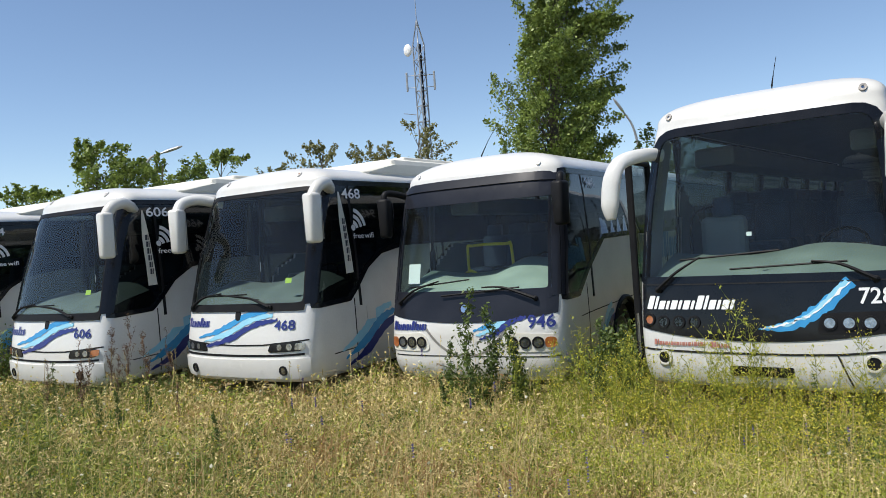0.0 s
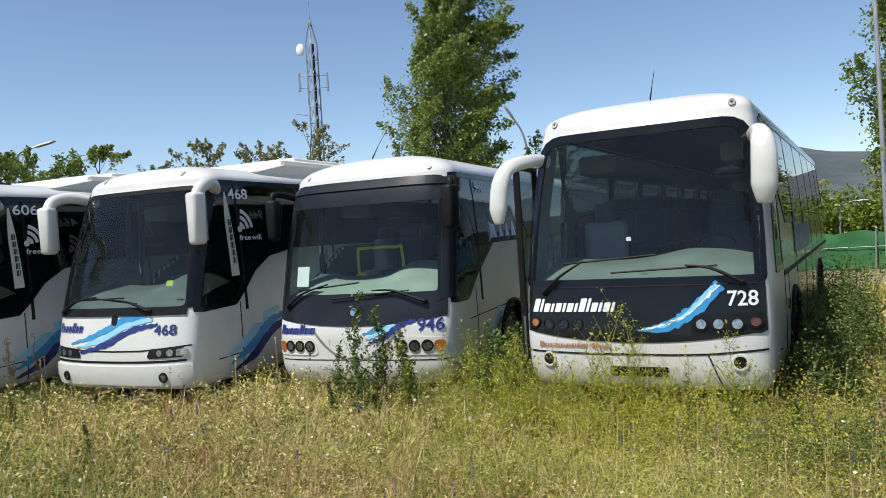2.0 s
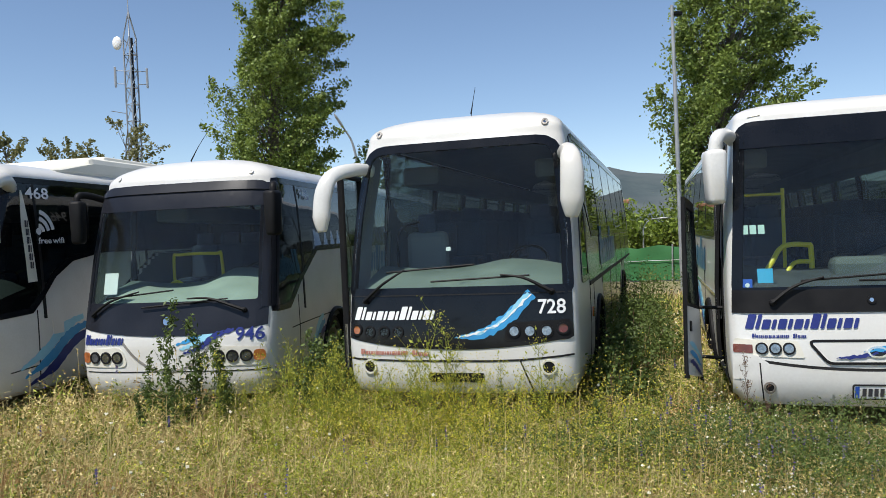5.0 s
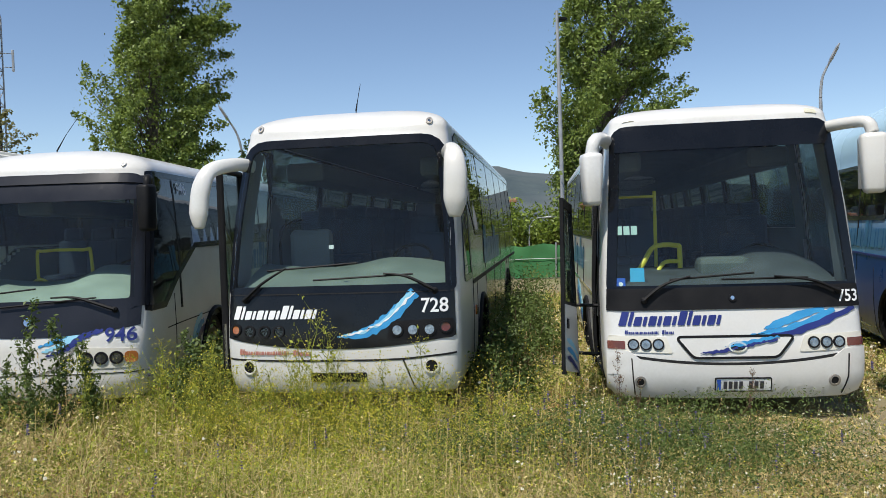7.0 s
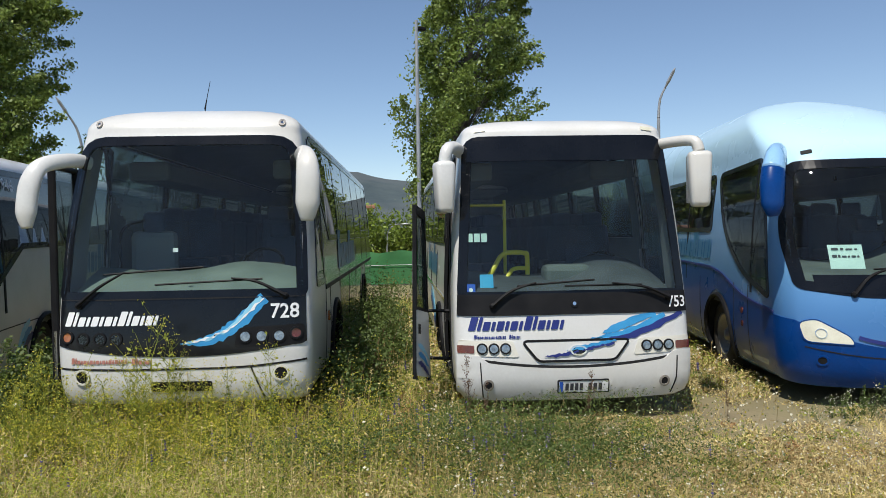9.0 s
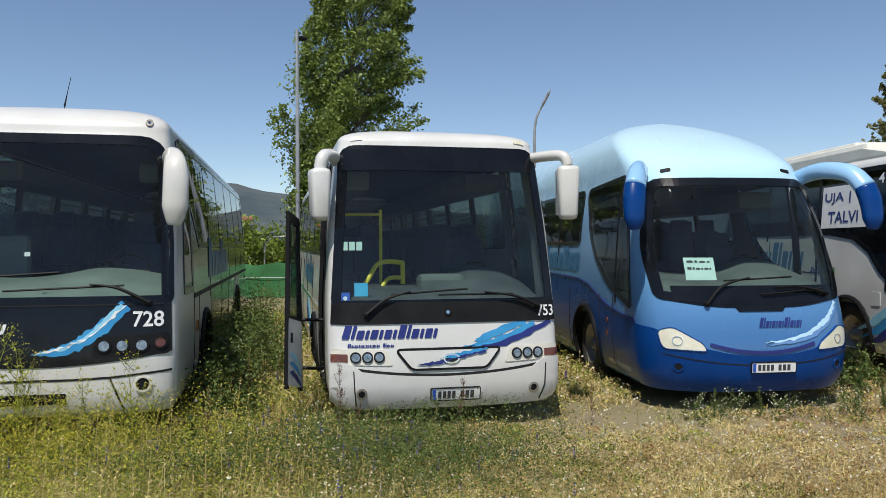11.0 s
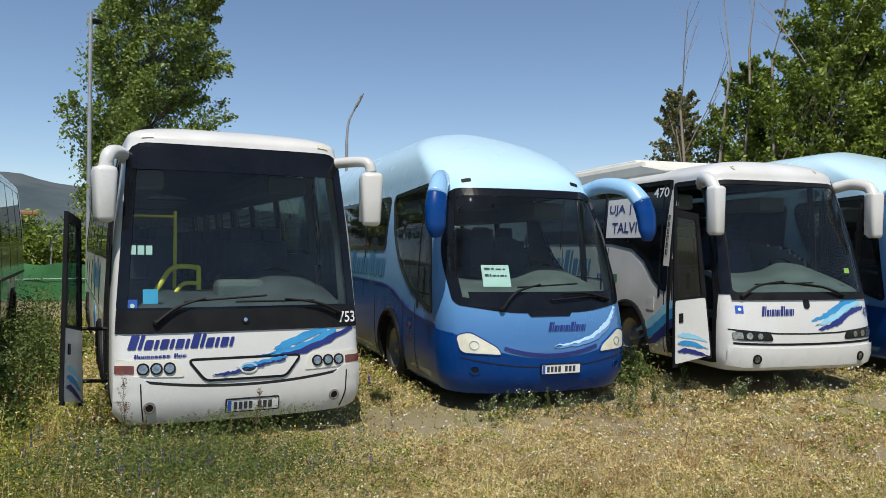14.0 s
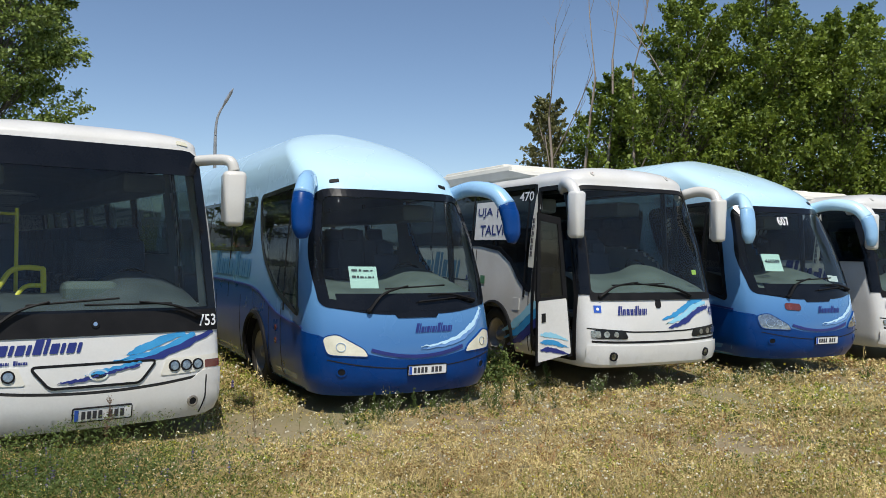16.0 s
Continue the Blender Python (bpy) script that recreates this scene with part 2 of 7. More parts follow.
def sweep(path, radii, n=10, flat=1.0, up=(0, 0, 1)):
    """A bmesh tube along points with its radius at each; flat squeezes it along the second cross direction."""
    bm, rings = bmesh.new(), []
    pts = [Vector(p) for p in path]
    for i, p in enumerate(pts):
        d = (pts[min(i + 1, len(pts) - 1)] - pts[max(i - 1, 0)]).normalized()
        a = d.cross(Vector(up))
        if a.length < 0.05:
            a = d.cross(Vector((1, 0, 0)))
        a.normalize()
        b = d.cross(a)
        r = radii[i] if hasattr(radii, "__len__") else radii
        rings.append([bm.verts.new(p + a * (r * math.cos(t)) + b * (r * flat * math.sin(t))) for t in (2 * math.pi * k / n for k in range(n))])
    for q, w in zip(rings, rings[1:]):
        for k in range(n):
            bm.faces.new((q[k], q[(k + 1) % n], w[(k + 1) % n], w[k]))
    bm.faces.new(rings[0][::-1]), bm.faces.new(rings[-1])
    bmesh.ops.recalc_face_normals(bm, faces=bm.faces)
    return bm


def curve(points, n):
    """Points of a smooth line through the given ones."""
    p = np.array([points[0], *points, points[-1]], float)
    out = []
    for i in range(1, len(p) - 2):
        for t in np.arange(n) / n:
            a, b, c, d = p[i - 1 : i + 3]
            out.append(0.5 * (2 * b + (c - a) * t + (2 * a - 5 * b + 4 * c - d) * t**2 + (3 * b - a - 3 * c + d) * t**3))
    return np.array([*out, p[-2]])


def lathe(profile, n=28):
    """A bmesh turned about the x axis from (x, radius) pairs."""
    bm = bmesh.new()
    rings = [[bm.verts.new((x, r * math.cos(2 * math.pi * k / n), r * math.sin(2 * math.pi * k / n))) for k in range(n)] for x, r in profile]
    for q, w in zip(rings, rings[1:]):
        for k in range(n):
            bm.faces.new((q[k], q[(k + 1) % n], w[(k + 1) % n], w[k]))
    bm.faces.new(rings[0]), bm.faces.new(rings[-1])
    bmesh.ops.recalc_face_normals(bm, faces=bm.faces)
    return bm


def rounded(points, r, seg=5):
    """The polygon with its corners rounded by r (one radius, or one for each corner)."""
    out, n = [], len(points)
    for i in range(n):
        a, b, c = (np.array(points[(i + k) % n], float) for k in (-1, 0, 1))
        ri = r[i] if hasattr(r, "__len__") else r
        u, v = a - b, c - b
        lu, lv = np.linalg.norm(u), np.linalg.norm(v)
        k = min(ri, lu * 0.48, lv * 0.48)
        p, q = b + u / lu * k, b + v / lv * k
        for t in np.linspace(0, 1, seg if k > 1e-4 else 1):
            out.append((1 - t) ** 2 * p + 2 * t * (1 - t) * b + t * t * q)
    return np.array(out)


def dense(poly, step):
    out = []
    for a, b in zip(poly, np.roll(poly, -1, 0)):
        k = max(1, int(np.linalg.norm(b - a) / step))
        out += [a + (b - a) * i / k for i in range(k)]
    return np.array(out)


def inside(poly, x, y):
    x, y = np.asarray(x), np.asarray(y)
    hit = np.zeros(x.shape, bool)
    for (ax, ay), (bx, by) in zip(poly, np.roll(poly, -1, 0)):
        with np.errstate(divide="ignore", invalid="ignore"):
            hit ^= ((ay > y) != (by > y)) & (x < (bx - ax) * (y - ay) / (by - ay) + ax)
    return hit


def disc(cx, cy, r, n=20):
    return np.array([(cx + r * math.cos(2 * math.pi * k / n), cy + r * math.sin(2 * math.pi * k / n)) for k in range(n)])


LETTERS = {}


def letters(text):
    """Flat triangles of a line of text, from x 0 to 1 and as high as its font gives."""
    if text not in LETTERS:
        c = bpy.data.curves.new("line", "FONT")
        c.body, c.resolution_u, c.offset = text, 3, 0.016
        ob = new("line", c)
        dg = bpy.context.evaluated_depsgraph_get()
        me = ob.evaluated_get(dg).to_mesh()
        v = np.array([w.co[:2] for w in me.vertices])
        faces = [tuple(p.vertices) for p in me.polygons]
        ob.evaluated_get(dg).to_mesh_clear()
        bpy.data.objects.remove(ob)
        bpy.data.curves.remove(c)
        v = (v - v.min(0)) / (v.max(0) - v.min(0))
        LETTERS[text] = (v, faces)
    return LETTERS[text]


class Shell:
    """A coach's skin: a plan curve with a bowed nose, widened and set back by height. Local x across, y back from the nose, z up."""

    def __init__(self, wall, roof_top, roof_back, nose, power, length, roof_power=2.6, roof_slope=0.0):
        # wall: (z, half width, set-back of the nose); the last is where the roof's round begins
        w = np.array(wall, float)
        zr, hr, fr = w[-1]
        t = np.sin(np.linspace(0, math.pi / 2, 14))[1:]
        roof = np.stack([zr + (roof_top - zr) * t, hr * np.maximum(1 - t**roof_power, 0) ** (1 / roof_power), fr + roof_back * (t**roof_slope if roof_slope else 1 - np.maximum(1 - t**2, 0) ** 0.5)], 1)
        zz = np.concatenate([np.linspace(w[0, 0], zr, 60), roof[:, 0]])
        hh = np.concatenate([np.interp(zz[:60], w[:, 0], w[:, 1]), roof[:, 1]])
        ff = np.concatenate([np.interp(zz[:60], w[:, 0], w[:, 2]), roof[:, 2]])
        k = np.ones(5) / 5
        for a in (hh, ff):
            a[2:58] = np.convolve(np.r_[a[:60]], k, "same")[2:58]
        self.z, self.h, self.f, self.h0 = zz, hh, ff, hh.max()
        self.nose, self.length, self.zr, self.z0, self.top = nose, length, zr, w[0, 0], roof_top
        a = np.linspace(0, math.pi / 2, 800)
        cx, cy = np.sin(a) ** (2 / power), 1 - np.cos(a) ** (2 / power)
        s = np.r_[0, np.cumsum(np.hypot(np.diff(cx) * 1.25, np.diff(cy) * nose))]
        self.q, self.cx, self.cy = s / s[-1], cx, cy

    def at(self, sig, z):
        sig, z = np.asarray(sig, float), np.asarray(z, float)
        h, f = np.interp(z, self.z, self.h), np.interp(z, self.z, self.f)
        d = self.nose * (0.25 + 0.75 * h / self.h0)
        a, side = np.abs(sig), np.sign(sig)
        q = np.minimum(a / 1.5, 1)
        x, y = h * np.interp(q, self.q, self.cx), f + d * np.interp(q, self.q, self.cy)
        y0 = f + d
        y = np.where(a > 3.5, a, np.where(a > 1.5, y0 + (a - 1.5) / 2 * (3.5 - y0), y))
        return np.stack([side * x, y, z + 0 * x], -1)

    def normal(self, sig, z):
        e = 0.01
        n = np.cross(self.at(sig + e, z) - self.at(sig - e, z), self.at(sig, np.minimum(z + e, self.top)) - self.at(sig, z - e))
        return n / np.maximum(np.linalg.norm(n, axis=-1, keepdims=True), 1e-9)

    def sig(self, where, p):
        """The skin coordinate of points (x or y, z) on the front (F), on either side (L, R) or already on the skin (S)."""
        a, z = np.asarray(p, float).T
        if where == "S":
            return a
        h, f = np.interp(z, self.z, self.h), np.interp(z, self.z, self.f)
        if where == "F":
            return np.sign(a) * 1.5 * np.interp(np.minimum(np.abs(a) / h, 1), self.cx, self.q)
        y0 = f + self.nose * (0.25 + 0.75 * h / self.h0)
        q = np.interp((a - f) / (y0 - f), self.cy, self.q)
        s = np.where(a > 3.5, a, np.where(a > y0, 1.5 + 2 * (a - y0) / (3.5 - y0), 1.5 * q))
        return s if where == "R" else -s

    def lift(self, where, p, off):
        s, z = self.sig(where, p), np.asarray(p, float)[:, 1]
        return self.at(s, z) + self.normal(s, z) * off

    def skin(self, holes, off=0.0, low=None):
        """Grid of the whole skin without the cells that lie in a hole. holes: (where, polygon)."""
        sg = np.concatenate([np.arange(0, 1.5, 0.04), np.arange(1.5, 3.5, 0.07), np.arange(3.5, self.length, 0.11), [self.length]])
        sg = np.concatenate([-sg[:0:-1], sg])
        zz = np.concatenate([np.linspace(self.z0, self.zr, 64), self.z[60:]])
        if low is not None:
            zz = zz[zz >= low]
        S, Z = np.meshgrid(sg, zz)
        v = self.at(S, Z)
        if off:
            v = v + self.normal(S, Z) * off
        keep = np.ones((len(zz) - 1, len(sg) - 1), bool)
        cs, cz = (S[1:, 1:] + S[:-1, :-1]) / 2, (Z[1:, 1:] + Z[:-1, :-1]) / 2
        for where, poly in holes:
            pp = dense(np.asarray(poly, float), 0.1)
            ps = self.sig(where, pp)
            keep &= ~inside(np.stack([ps, pp[:, 1]], 1), cs, cz)
        n = len(sg)
        i, j = np.nonzero(keep)
        a = i * n + j
        faces = np.stack([a, a + 1, a + n + 1, a + n], 1).tolist()
        faces += [(k * n + n - 1, k * n, k * n + n, k * n + 2 * n - 1) for k in range(len(zz) - 1)]
        if low is None:
            faces.append(tuple(range(n))[::-1])
        return v.reshape(-1, 3), faces

    def panel(self, where, poly, off=0.006, depth=0.012, step=0.12):
        """A bmesh sheet with turned-in edges that lies on the skin inside the polygon."""
        pp = dense(np.asarray(poly, float), step * 0.6)
        bm = bmesh.new()
        f = bm.faces.new([bm.verts.new((x, z, 0)) for x, z in pp])
        bmesh.ops.triangulate(bm, faces=[f])
        lo, hi = pp.min(0), pp.max(0)
        for axis in (0, 1):
            for c in np.arange(lo[axis] + step, hi[axis], step):
                bmesh.ops.bisect_plane(bm, geom=bm.verts[:] + bm.edges[:] + bm.faces[:], plane_co=(c, c, 0), plane_no=(1 - axis, axis, 0), dist=1e-5)
        flat = np.array([v.co[:2] for v in bm.verts])
        up, down = self.lift(where, flat, off), self.lift(where, flat, off - depth)
        bm.verts.index_update()
        rim = [(e.verts[0].index, e.verts[1].index) for e in bm.edges if len(e.link_faces) == 1]
        for v, c in zip(bm.verts[:], up):
            v.co = c
        bm.verts.ensure_lookup_table()
        twin = {}
        for a, b in rim:
            for k in (a, b):
                if k not in twin:
                    twin[k] = (bm.verts.new(up[k]), bm.verts.new(down[k]))
            bm.faces.new((twin[a][0], twin[b][0], twin[b][1], twin[a][1]))
        for face in bm.faces:
            face.smooth = True
        bmesh.ops.recalc_face_normals(bm, faces=bm.faces)
        return bm

    def band(self, where, poly, out, inn, off=0.008, depth=0.02, step=0.06):
        """A bmesh frame that follows the polygon, from `out` outside it to `inn` inside it."""
        pp = dense(np.asarray(poly, float), step)
        d = np.roll(pp, -1, 0) - np.roll(pp, 1, 0)
        nrm = np.stack([d[:, 1], -d[:, 0]], 1) / np.maximum(np.linalg.norm(d, axis=1, keepdims=True), 1e-9)
        area = np.sum(pp[:, 0] * np.roll(pp[:, 1], -1) - np.roll(pp[:, 0], -1) * pp[:, 1])
        nrm *= np.sign(area)
        rows = [(out, off - depth), (out - 0.004, off), (-inn + 0.004, off), (-inn, off - depth)]
        bm = bmesh.new()
        rings = [[bm.verts.new(c) for c in self.lift(where, pp + nrm * w, o)] for w, o in rows]
        for q, w in zip(rings, rings[1:]):
            for k in range(len(q)):
                bm.faces.new((q[k], q[(k + 1) % len(q)], w[(k + 1) % len(q)], w[k]))
        bmesh.ops.recalc_face_normals(bm, faces=bm.faces)
        return bm

    def strip(self, where, line, width, off=0.006, depth=0.01):
        """A bmesh strip of a width along a line on the skin."""
        p = np.asarray(line, float)
        d = np.gradient(p, axis=0)
        nrm = np.stack([-d[:, 1], d[:, 0]], 1) / np.linalg.norm(d, axis=1, keepdims=True) * width / 2
        return self.panel(where, np.concatenate([p + nrm, (p - nrm)[::-1]]), off, depth)

    def text(self, where, line, x, z, width, height, lean=0.0, off=0.009):
        v, faces = letters(line)
        a = v[:, 0] * width * (-1 if where == "L" else 1) + lean * v[:, 1] * height
        p = self.lift(where, np.stack([x + a, z + v[:, 1] * height], 1), off)
        bm = bmesh.new()
        vs = [bm.verts.new(c) for c in p]
        for f in faces:
            bm.faces.new([vs[k] for k in f])
        return bm


# ---- coaches ----
def seat_mesh():
    bm = bmesh.new()
    box(bm, -0.22, 0.22, 0.0, 0.46, 0.30, 0.44, 0.04)
    box(bm, -0.22, 0.22, 0.42, 0.53, 0.36, 1.02, 0.05, Matrix.Rotation(radians(-9), 4, "X"))
    box(bm, -0.14, 0.14, 0.42, 0.52, 1.00, 1.20, 0.04, Matrix.Rotation(radians(-9), 4, "X"))
    box(bm, -0.16, 0.16, 0.10, 0.36, 0.0, 0.30)
    me = bpy.data.meshes.new("seat")
    bm.to_mesh(me)
    bm.free()
    me.materials.append(SEAT)
    return me


def wheel_meshes():
    tyre = lathe([(-0.14, 0.30), (-0.145, 0.42), (-0.13, 0.48), (-0.09, 0.505), (0.09, 0.505), (0.13, 0.48), (0.145, 0.42), (0.14, 0.30), (0.10, 0.285), (-0.10, 0.285)], 36)
    rim = lathe([(-0.10, 0.29), (0.10, 0.29), (0.135, 0.30), (0.125, 0.27), (0.03, 0.24), (-0.01, 0.19), (0.0, 0.17), (0.03, 0.16), (0.03, 0.09), (0.11, 0.075), (0.12, 0.0)], 30)
    for k in range(10):
        a = 2 * math.pi * k / 10
        r = bmesh.ops.create_cone(rim, segments=6, radius1=0.018, radius2=0.014, depth=0.05, cap_ends=True)
        bmesh.ops.transform(rim, matrix=Matrix.Translation((0.045, 0.125 * math.cos(a), 0.125 * math.sin(a))) @ Matrix.Rotation(radians(90), 4, "Y"), verts=r["verts"])
    out = []
    for nm, bm, mt in (("tyre", tyre, RUBBER), ("rim", rim, STEEL)):
        me = bpy.data.meshes.new(nm)
        bm.to_mesh(me)
        bm.free()
        me.materials.append(mt)
        me.polygons.foreach_set("use_smooth", [True] * len(me.polygons))
        out.append(me)
    return out


SEAT_MESH = seat_mesh()
TYRE_MESH, RIM_MESH = wheel_meshes()


def ribbon(points, widths, seed, rough=0.012, n=9):
    """A brush-stroke outline along points, with its width at each and uneven edges."""
    rnd = random.Random(seed)
    p = curve(points, n)
    w = np.interp(np.linspace(0, 1, len(p)), np.linspace(0, 1, len(widths)), widths)
    d = np.gradient(p, axis=0)
    nrm = np.stack([-d[:, 1], d[:, 0]], 1) / np.linalg.norm(d, axis=1, keepdims=True)
    a = p + nrm * (w / 2 + [rnd.uniform(-rough, rough) for _ in w])[:, None]
    b = p - nrm * (w / 2 + [rnd.uniform(-rough, rough) for _ in w])[:, None]
    return np.concatenate([a, b[::-1]])


class Coach:
    """One parked coach: an empty at the ground under its nose, and its parts."""

    def __init__(self, shell, m, label, holes, paint, axles=(2.7, 8.7)):
        self.sh, self.e = shell, thing("coach", m, label, "bus", "row of parked coaches")
        self.holes = list(holes)
        for y in axles:
            arch = np.array([(y + 0.60 * math.cos(a), 0.45 + 0.62 * math.sin(a)) for a in np.linspace(-0.5, math.pi + 0.5, 22)])
            self.holes += [("L", arch), ("R", arch)]
        v, f = shell.skin(self.holes)
        raw("body", v, f, paint, self.e, smooth=True)
        v, f = shell.skin([h for h in self.holes if h[1][:, 1].mean() > 1.0], -0.045, 0.95)
        raw("interior_lining", v, f, LINING, self.e, "grey interior lining", smooth=True)
        self.axles(axles)

    def axles(self, axles):
        for y in axles:
            for side, where in ((-1, "L"), (1, "R")):
                hub = new("wheel")
                hub.parent = self.e
                hub.matrix_basis = Matrix.Translation((side * 1.06, y, 0.5)) @ Matrix.Rotation(0 if side > 0 else math.pi, 4, "Z")
                for nm, me in (("tyre", TYRE_MESH), ("rim", RIM_MESH)):
                    o = new(nm, me)
                    o.parent = hub
                arch = np.array([(y + 0.60 * math.cos(a), 0.45 + 0.62 * math.sin(a)) for a in np.linspace(-0.25, math.pi + 0.25, 24)])
                p = self.sh.lift(where, arch, 0.012)
                part("arch_trim", sweep(p, 0.035, 6), MATT, self.e)
                inner = p.copy()
                inner[:, 0] = side * 0.75
                n = len(p)
                raw("arch_liner", np.concatenate([p, inner]), [(k, k + 1, n + k + 1, n + k) for k in range(n - 1)] + [tuple(range(n, 2 * n))], DARKGAP, self.e)

    def add(self, name, bm, material, label="", parent=None, smooth=False):
        return part(name, bm, material, parent or self.e, label, smooth)

    def panel(self, name, where, poly, material, off=0.006, depth=0.012, label="", parent=None, step=0.12):
        return self.add(name, self.sh.panel(where, poly, off, depth, step), material, label, parent)

    def window(self, name, where, poly, material, out=0.05, inn=0.05, seal=MATT, label="", off=0.003):
        pane = self.panel(name, where, poly, material, off, 0.006, label)
        part("seal", self.sh.band(where, poly, out, inn, off + 0.006), seal, pane)
        return pane

    def pillar_cover(self, edge, back, material, z0=1.33, z1=2.94):
        """Dark covers over both front pillars, from the windscreen's edge to the side glass."""
        zz = np.linspace(z0, z1, 14)
        a = self.sh.sig("F", np.stack([np.interp(zz, *edge), zz], 1))
        b = self.sh.sig("R", np.stack([np.interp(zz, *back), zz], 1))
        for sgn in (1, -1):
            self.panel("pillar_cover", "S", np.concatenate([np.stack([sgn * a, zz], 1), np.stack([sgn * b, zz], 1)[::-1]]), material, 0.011, 0.016, step=0.035)

    def bars(self, name, where, x, z, width, height, material, count=7, lean=0.25, seed=1, tall=(0, 4), off=0.010, label=""):
        """A line of plain slanted blocks, each a part of its own."""
        rnd = random.Random(seed)
        sgn = -1 if where == "L" else 1
        step = width / count
        for k in range(count):
            h = height * (1.0 if k in tall else rnd.uniform(0.62, 0.72))
            bm = bmesh.new()
            for a0, a1 in ((0.0, 0.50), (0.62, 0.86)):
                quad = rounded([(a0 * step, 0), (a1 * step, 0), (a1 * step + lean * h, h), (a0 * step + lean * h, h)], step * 0.07, 3)
                quad = np.stack([x + sgn * (k * step + quad[:, 0]), z + quad[:, 1]], 1)
                bm.faces.new([bm.verts.new(c) for c in self.sh.lift(where, quad, off)])
            self.add(name, bm, material, label)

    def number(self, where, line, x, z, width, height, material, off=0.012):
        return self.add("fleet_number", self.sh.text(where, line, x, z, width, height, off=off), material)

    def lamp(self, name, x, z, r, lens, rim=CHROME, where="F", off=0.012, label=""):
        ring = self.add(name, self.sh.band(where, disc(x, z, r), 0.012, 0.014, off + 0.006, 0.03), rim, label)
        part("lens", self.sh.panel(where, disc(x, z, r), off, 0.02, 0.2), lens, ring)
        return ring

    def plate(self, x, z, width=0.52, height=0.11, off=0.018):
        p = self.panel("number_plate", "F", rounded([(x - width / 2, z), (x + width / 2, z), (x + width / 2, z + height), (x - width / 2, z + height)], 0.01), PAPER, off, 0.014, "white plate with dark bars")
        part("plate_edge", self.sh.band("F", rounded([(x - width / 2, z), (x + width / 2, z), (x + width / 2, z + height), (x - width / 2, z + height)], 0.01), 0.012, 0.004, off + 0.004), MATT, p)
        part("plate_strip", self.sh.panel("F", np.array([(x - width / 2 + 0.008, z + 0.008), (x - width / 2 + 0.045, z + 0.008), (x - width / 2 + 0.045, z + height - 0.008), (x - width / 2 + 0.008, z + height - 0.008)]), off + 0.003, 0.003), STICKER, p)
        for a, b in ((0.07, 0.27), (0.31, 0.47)):
            n = 4 if a < 0.2 else 3
            for k in range(n):
                w = (b - a) / n
                xx = x - width / 2 + a + k * w
                part("plate_bar", self.sh.panel("F", np.array([(xx, z + 0.022), (xx + w * 0.68, z + 0.022), (xx + w * 0.68, z + height - 0.022), (xx, z + height - 0.022)]), off + 0.003, 0.003), INK, p)

    def wiper(self, pivot, elbow, tip, blade0, blade1, off=0.05):
        """Arm from pivot by elbow to tip, and the blade from blade0 to blade1, in front coordinates."""
        line = self.sh.lift("F", curve([pivot, elbow, tip], 6), off)
        arm = self.add("wiper", sweep(line, np.linspace(0.022, 0.010, len(line)), 6), MATT)
        b = self.sh.lift("F", np.linspace(blade0, blade1, 10), off - 0.015)
        part("blade", sweep(b, 0.011, 6), MATT, arm)
        hub = self.sh.lift("F", np.array([pivot]), 0.03)[0]
        bm = bmesh.new()
        bmesh.ops.create_uvsphere(bm, u_segments=10, v_segments=6, radius=0.035)
        bmesh.ops.translate(bm, verts=bm.verts, vec=hub)
        part("pivot", bm, MATT, arm)

    def cabin(self, floor=1.0, dash=1.42, dash_depth=0.75, cowl=None, wheel_x=0.62, rows=11, dash_colour=None, rear_seat=2.3, f0=0.35, swell=1.0):
        sh, e = self.sh, self.e
        self.add("cabin_floor", boxed(-1.16, 1.16, f0 + 0.35, sh.length - 0.1, floor - 0.08, floor), LINING)
        # dashboard: a lofted shelf with a rounded cowl before the driver
        xs = np.linspace(-1.12, 1.12, 25)
        front = sh.at(sh.sig("F", np.stack([xs, xs * 0 + dash - 0.08], 1)), xs * 0 + dash - 0.08)[:, 1] + 0.06
        hump = swell * 0.13 * np.exp(-(((xs - wheel_x) / 0.42) ** 4)) + 0.03 * np.sin(xs * 4)
        prof = []
        for k, (x, fy) in enumerate(zip(xs, front)):
            back = max(fy + 0.12, f0 + dash_depth)
            prof.append([(x, fy, dash - 0.30), (x, fy, dash - 0.10), (x, fy + 0.10, dash - 0.04 + hump[k] * 0.2), (x, (fy + back) / 2, dash + 0.08 + hump[k] * 0.7), (x, back - 0.06, dash + 0.17 + hump[k]), (x, back, dash + 0.12 + hump[k]), (x, back, floor)])
        v = [p for col in prof for p in col]
        n = len(prof[0])
        raw("dashboard", v, [(a * n + b, (a + 1) * n + b, (a + 1) * n + b + 1, a * n + b + 1) for a in range(len(xs) - 1) for b in range(n - 1)], dash_colour or DASH, e, "grey moulded dashboard", smooth=True)
        ring = [(wheel_x + 0.23 * math.cos(a), f0 + dash_depth + 0.08 + 0.15 * math.sin(a), dash + 0.20 + 0.17 * math.sin(a)) for a in np.linspace(0, 2 * math.pi, 25)]
        wheel = self.add("steering_wheel", sweep(ring, 0.018, 6), MATT)
        part("spoke", sweep([ring[0], (wheel_x, f0 + dash_depth + 0.08, dash + 0.18), ring[12]], [0.018, 0.04, 0.018], 6), MATT, wheel)
        part("column", sweep([(wheel_x, f0 + dash_depth + 0.08, dash + 0.18), (wheel_x, f0 + dash_depth - 0.1, dash - 0.25)], 0.04, 8), MATT, wheel)
        spots = [(wheel_x, f0 + 1.35, floor - 0.05)]
